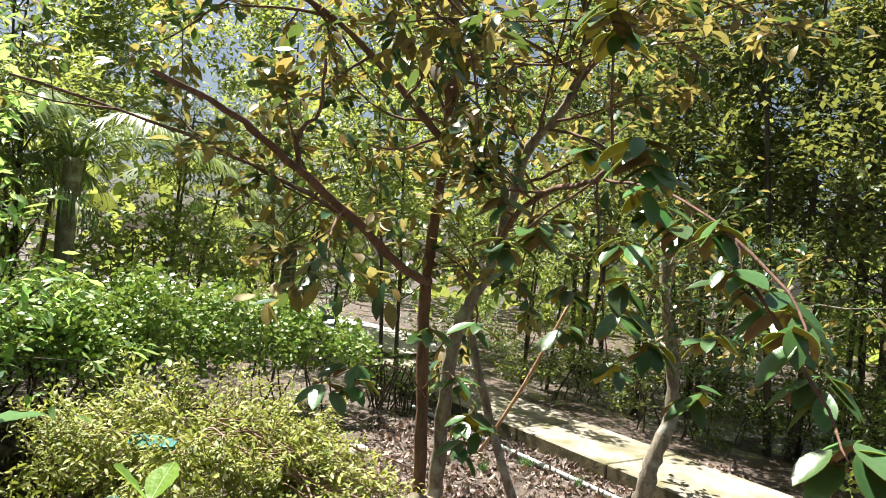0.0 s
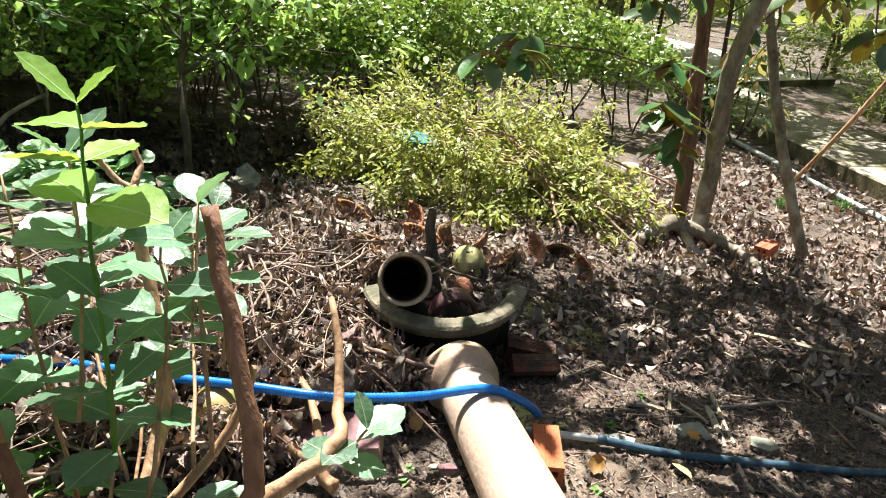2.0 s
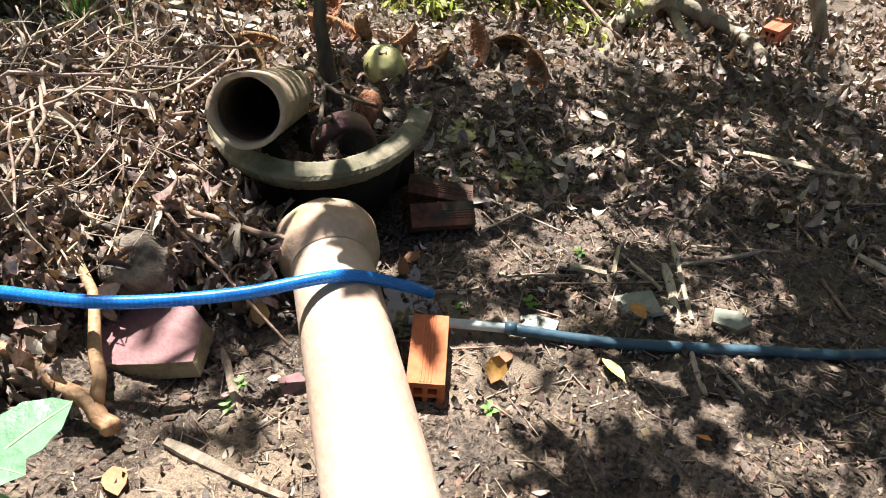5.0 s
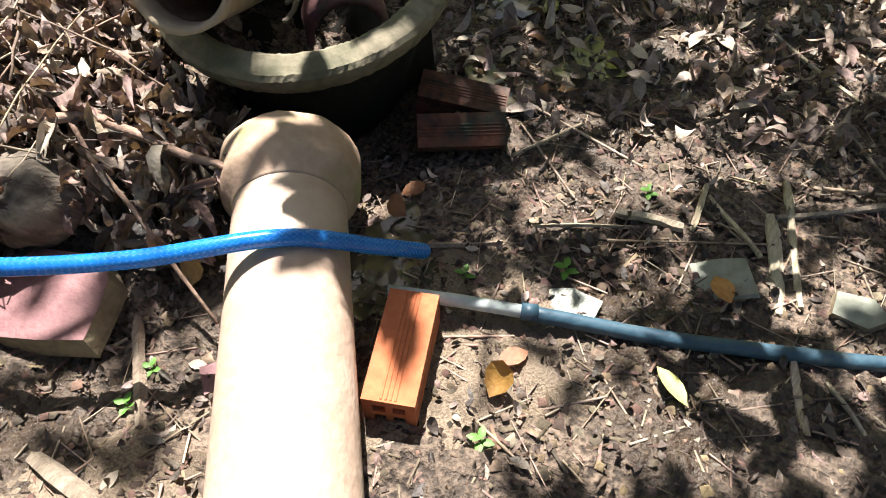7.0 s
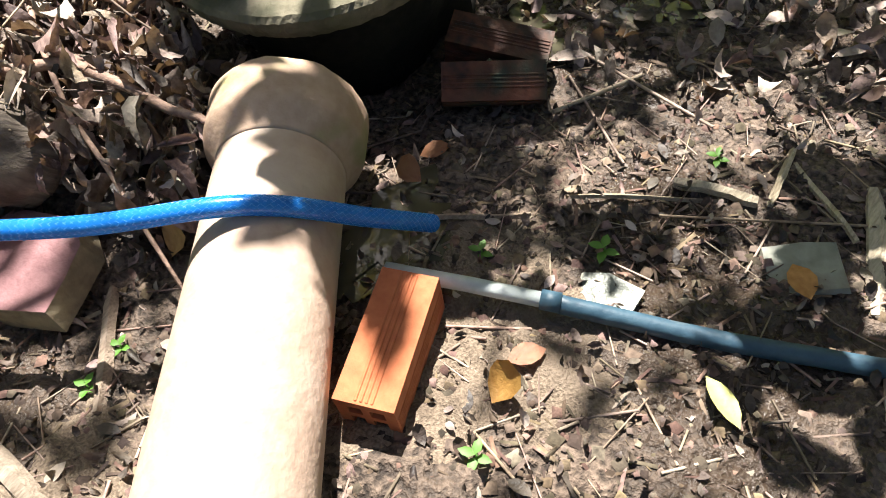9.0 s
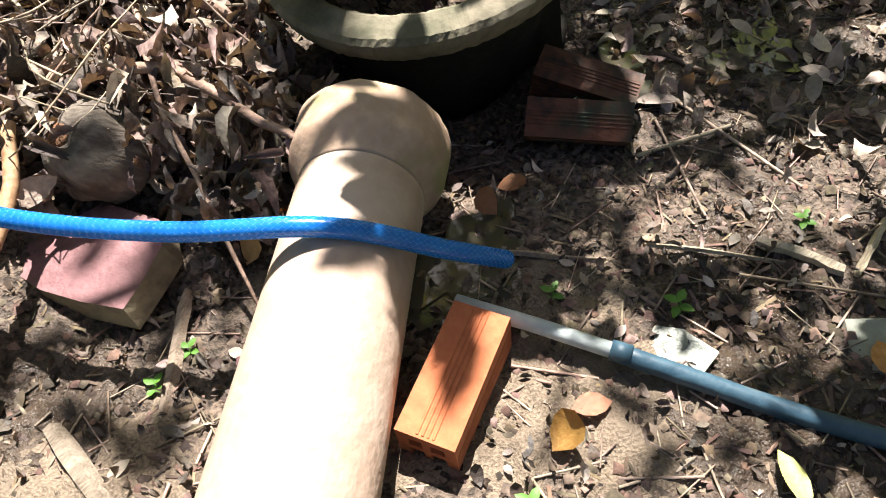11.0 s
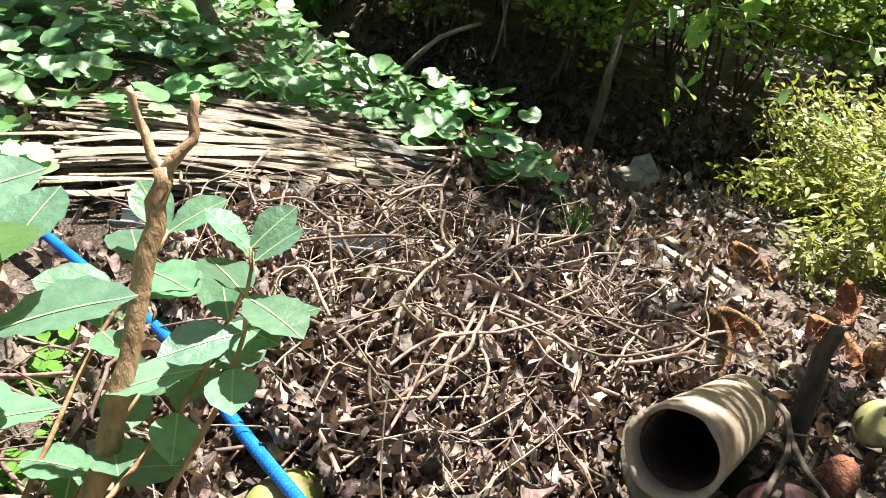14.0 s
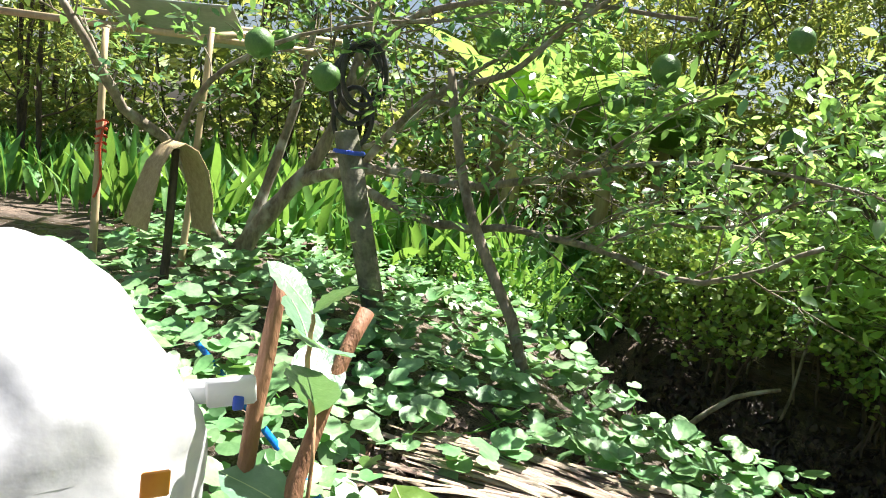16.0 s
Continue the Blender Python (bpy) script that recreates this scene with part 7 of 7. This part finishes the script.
stick("bamboo_pole", "upright bamboo pole holding a sheet roof", [(-3.95, -0.30, gz(-3.95, -0.30) - 0.02), (-4.0, -0.28, 1.0), (-4.05, -0.26, 1.85)], 0.022, 0.018, M_BAMBOO, "pole", 9, 9, 0.002)
stick("stake", "dark wooden stake carrying a folded sack", [(-3.33, -0.16, gz(-3.33, -0.16) - 0.02), (-3.335, -0.155, 0.8), (-3.34, -0.15, 1.19)], 0.024, 0.018, M_BARK_DARK, "stake", 9, 10, 0.002)
strap = thing("strap", "red plastic strap tied round a bamboo pole", "strap", (-3.81, -0.74, 1.15))
for k in range(5):
    part("loop", Build().tube([(0.028 * math.cos(a) - 0.01, 0.028 * math.sin(a), 0.1 - 0.04 * k + 0.008 * math.sin(2 * a)) for a in np.linspace(0, 6.28, 14)], 0.006, 5), M_RED, strap)
part("tail", Build().tube(bend([(0.02, 0.03, 0.1), (0.035, 0.02, -0.05), (0.03, 0.03, -0.2), (0.04, 0.0, -0.32)], 4, vrs, 0.006), 0.007, 5), M_RED, strap)
sack = Build()
v, f = [], []
prof = [(-0.17, -0.40), (-0.14, -0.26), (-0.10, -0.10), (-0.05, -0.01), (0.0, 0.02), (0.05, -0.01), (0.10, -0.10), (0.145, -0.25), (0.16, -0.42)]
for lay in (0.0, 0.006):
    for k, (a, z) in enumerate(prof):
        for xx in (-0.13, -0.04, 0.05, 0.14):
            v.append((xx * 0.9 + 0.02 * math.sin(k + xx * 20), a * (1 + lay * 3) + 0.012 * math.sin(9 * xx + k), z + lay))
for lay, o in ((0, 0), (1, 36)):
    for k in range(8):
        for j in range(3):
            q = [o + 4 * k + j, o + 4 * k + j + 1, o + 4 * k + 5 + j, o + 4 * k + 4 + j]
            f.append(q if lay else q[::-1])
for k in range(8):
    for j in (0, 3):
        f.append([4 * k + j, 4 * k + 4 + j, 40 + 4 * k + j, 36 + 4 * k + j])
for j in range(3):
    for k in (0, 8):
        f.append([4 * k + j, 4 * k + j + 1, 36 + 4 * k + j + 1, 36 + 4 * k + j])
ob = part("sack", sack.add(v, f), M_SACK)
ob.matrix_basis = pose(-3.34, -0.15, 1.20, 0, 0, 42.0)
tagged(ob, "folded brown burlap sack hung over a stake", "sack")
roof = thing("sheet_roof", "small grey sheet roof on bamboo rails", "roof", (-4.75, -0.7, 1.85))
part("sheet", Build().box(pose(0.0, 0.0, 0.06, 4, -9, 8), 1.0, 0.8, 0.012, 0.003), M_SHEET, roof, smooth=False)
for (p, q) in (((0.45, -0.95, -0.05), (0.3, 1.0, -0.02)), ((-0.5, -0.9, 0.12), (-0.5, 1.0, 0.15)), ((0.6, -0.2, -0.08), (-0.7, -0.3, 0.16)), ((0.6, 0.45, -0.03), (-0.5, 0.6, 0.16))):
    part("rail", Build().tube([p, q], 0.022, 8), M_BAMBOO, roof)
coil = thing("hose_coil", "coil of black hose hung on a citrus limb", "hose", (-4.03, 0.60, 1.70))
crs = np.random.RandomState(161)
for k in range(5):
    r0 = 0.13 + crs.uniform(-0.03, 0.05)
    c0 = Vector((crs.uniform(-0.05, 0.05), crs.uniform(-0.04, 0.04), crs.uniform(-0.08, 0.05) - (0.25 if k == 4 else 0)))
    tl = crs.uniform(-0.5, 0.5)
    part("loop", Build().tube([c0 + Vector((r0 * math.cos(a) * tl * 0.6, r0 * math.cos(a) * 0.8, r0 * 1.2 * math.sin(a))) for a in np.linspace(0, 6.28, 26)], 0.015, 8, cap=False), M_RUBBER, coil)

# ---- strap-leaved bed, bananas, palm, undergrowth ----
def bed(name, label, n, xr, yr, h, w, mat, seed, category):
    r_ = np.random.RandomState(seed)
    x, y = r_.uniform(*xr, n), r_.uniform(*yr, n)
    shapes = [leaf_shape(1, w, 4, 0.35, d, 0.5) for d in (0.1, 0.3, 0.6)]
    d = np.stack([r_.normal(0, 0.28, n), r_.normal(0, 0.28, n), np.ones(n)], 1)
    tagged(part(name, scatter(name, shapes, np.stack([x, y, ground_z(x, y)], 1), d, rand_dirs(r_, n, -0.3, 0.3), h * r_.uniform(0.55, 1.15, n), r_), mat), label, category, kind="stuff")


bed("lily_bed", "bed of upright strap-leaved green plants", 700, (-7.2, -5.0), (-1.6, 2.3), 0.62, 0.13, M_STRAP, 171, "plants")
bed("weeds", "low green weeds along the far bank", 1800, (-9.0, -5.2), (-4.0, 3.2), 0.45, 0.2, M_STRAP, 172, "weeds")
bushy("weed_patch", "fine-leaved green weeds among vines", [(-4.3, 0.55, 0.40, 0.35, 0.4, 0.22), (-4.6, 1.2, 0.38, 0.5, 0.5, 0.25), (-4.3, -0.6, 0.45, 0.5, 0.5, 0.2), (-5.0, 1.9, 0.3, 0.5, 0.5, 0.3)], 6000, 0.035, M_STRAP, LEAF_SMALL, 173, 20, 0.2, "weeds", M_GRASS)
bushy("weed_patch", "green undergrowth under the far trees", [(-6.5, 9.2, -0.2, 1.4, 0.9, 0.8), (-8.5, 7.5, 0, 1.3, 1.0, 1.0), (-8.2, 5.6, 0.2, 1.2, 1.0, 1.0), (-9, 2.8, 0.3, 1.2, 1.0, 0.9), (2.2, 10.6, -0.4, 1.2, 0.7, 0.7), (5.0, 8.8, -0.3, 1.3, 0.8, 0.8), (4.2, 5.9, -0.3, 0.7, 0.6, 0.5), (0.4, 13.2, -0.4, 1.5, 0.7, 0.8), (-4.5, 15.5, -0.4, 2.5, 0.9, 0.9), (-9.5, -1.5, 0.4, 1.0, 1.4, 1.1), (-8.4, -3.2, 0.4, 1.0, 1.2, 1.0)], 42000, 0.10, M_FAR, LEAF_SMALL + LEAF_LANCE, 174, 60, 0.5, "weeds")


def banana(x, y, s, seed):
    r_ = np.random.RandomState(seed)
    t = thing("banana_plant", "banana plant with broad torn pale green leaves", "banana plant", (x, y, gz(x, y)))
    part("stem", Build().tube([(0, 0, 0), (0.03, 0, 0.8 * s), (0.05, 0.02, 1.5 * s)], [0.11 * s, 0.09 * s, 0.06 * s], 10), M_BAMBOO, t)
    for k in range(8):
        a = k * 0.85 + r_.uniform(-0.2, 0.2)
        v, f = leaf_shape(1.5 * s, 0.46 * s, 9, 0.25, r_.uniform(0.25, 0.6), 0.5)
        v = v.copy()
        v[1:-1, 2] += r_.uniform(-0.03, 0.03, len(v) - 2)
        ob = part("leaf", Build().add(v, f), M_BANANA, t)
        ob.matrix_basis = place((0.05, 0.02, 1.4 * s), (math.cos(a), math.sin(a), r_.uniform(0.3, 1.3)))


banana(-7.2, 1.9, 1.0, 1)
banana(-7.4, 2.9, 0.95, 5)
banana(-8.8, 2.8, 1.2, 2)
banana(-7.9, 3.6, 1.0, 3)
banana(-9.6, 1.9, 1.3, 4)


def palm(x, y, s, seed, nf=11, h=1.6):
    r_ = np.random.RandomState(seed)
    t = thing("palm", "young coconut palm with drooping split fronds", "palm", (x, y, gz(x, y)))
    part("trunk", Build().tube(bend([(0, 0, -0.05), (0.08, 0.02, h * 0.5), (0.1, 0.0, h)], 5, r_, 0.01), 0.11 * s, 10, rough=0.15, rs=r_), M_BARK_GREY, t)
    blade = [leaf_shape(1, 0.075, 2, 0.2, d, 0.35) for d in (0.25, 0.5)]
    for k in range(nf):
        a = 2.4 * k + r_.uniform(-0.2, 0.2)
        up = r_.uniform(0.35, 1.6)
        ln = s * r_.uniform(1.7, 2.3)
        d = Vector((math.cos(a), math.sin(a), up)).normalized()
        P = [Vector((0.1, 0, h))]
        for i in range(12):
            d = (d + Vector((0, 0, -0.13))).normalized()
            P.append(P[-1] + d * ln / 12)
        fr = part("frond", Build().tube(P, [0.018 * (1 - 0.85 * i / 12) for i in range(13)], 5), M_PALM, t)
        pos, dirs, ups = [], [], []
        for i in range(2, 12):
            w = (P[min(i + 1, 12)] - P[i - 1]).normalized()
            sd = w.cross(Vector((0, 0, 1))).normalized()
            for j in range(4):
                for s2 in (-1, 1):
                    pos.append(P[i].lerp(P[min(i + 1, 12)], j / 4))
                    dirs.append(sd * s2 + w * 0.7 + Vector((0, 0, -0.25 + r_.uniform(-0.15, 0.15))))
                    ups.append((0, 0, 1.0))
        part("leaflet", scatter("leaflet", blade, np.array([tuple(p) for p in pos]), np.array([tuple(p) for p in dirs]), np.array(ups), 0.42 * s * r_.uniform(0.7, 1.05, len(pos)), r_), M_PALM, fr, kind="stuff")


palm(-4.6, 8.4, 1.0, 181, 13, 2.3)
palm(-6.3, 8.2, 1.1, 182)
palm(-2.9, 13.0, 1.2, 183)

# small things near the trees
can = thing("cream_can", "ribbed cream plastic can beside the brush pile", "can", (-0.52, 5.5, gz(-0.52, 5.5)))
part("side", Build().add(*lathe([(0.055, 0.0), (0.06, 0.01), (0.06, 0.05), (0.064, 0.055), (0.06, 0.06), (0.06, 0.11), (0.064, 0.115), (0.06, 0.12), (0.06, 0.18), (0.052, 0.18), (0.052, 0.01)], 20)), M_CREAM, can)
part("base", Build().add(*lathe([(0.0, 0.004), (0.058, 0.004), (0.058, 0.012), (0.0, 0.012)], 20, False)), M_CREAM, can)
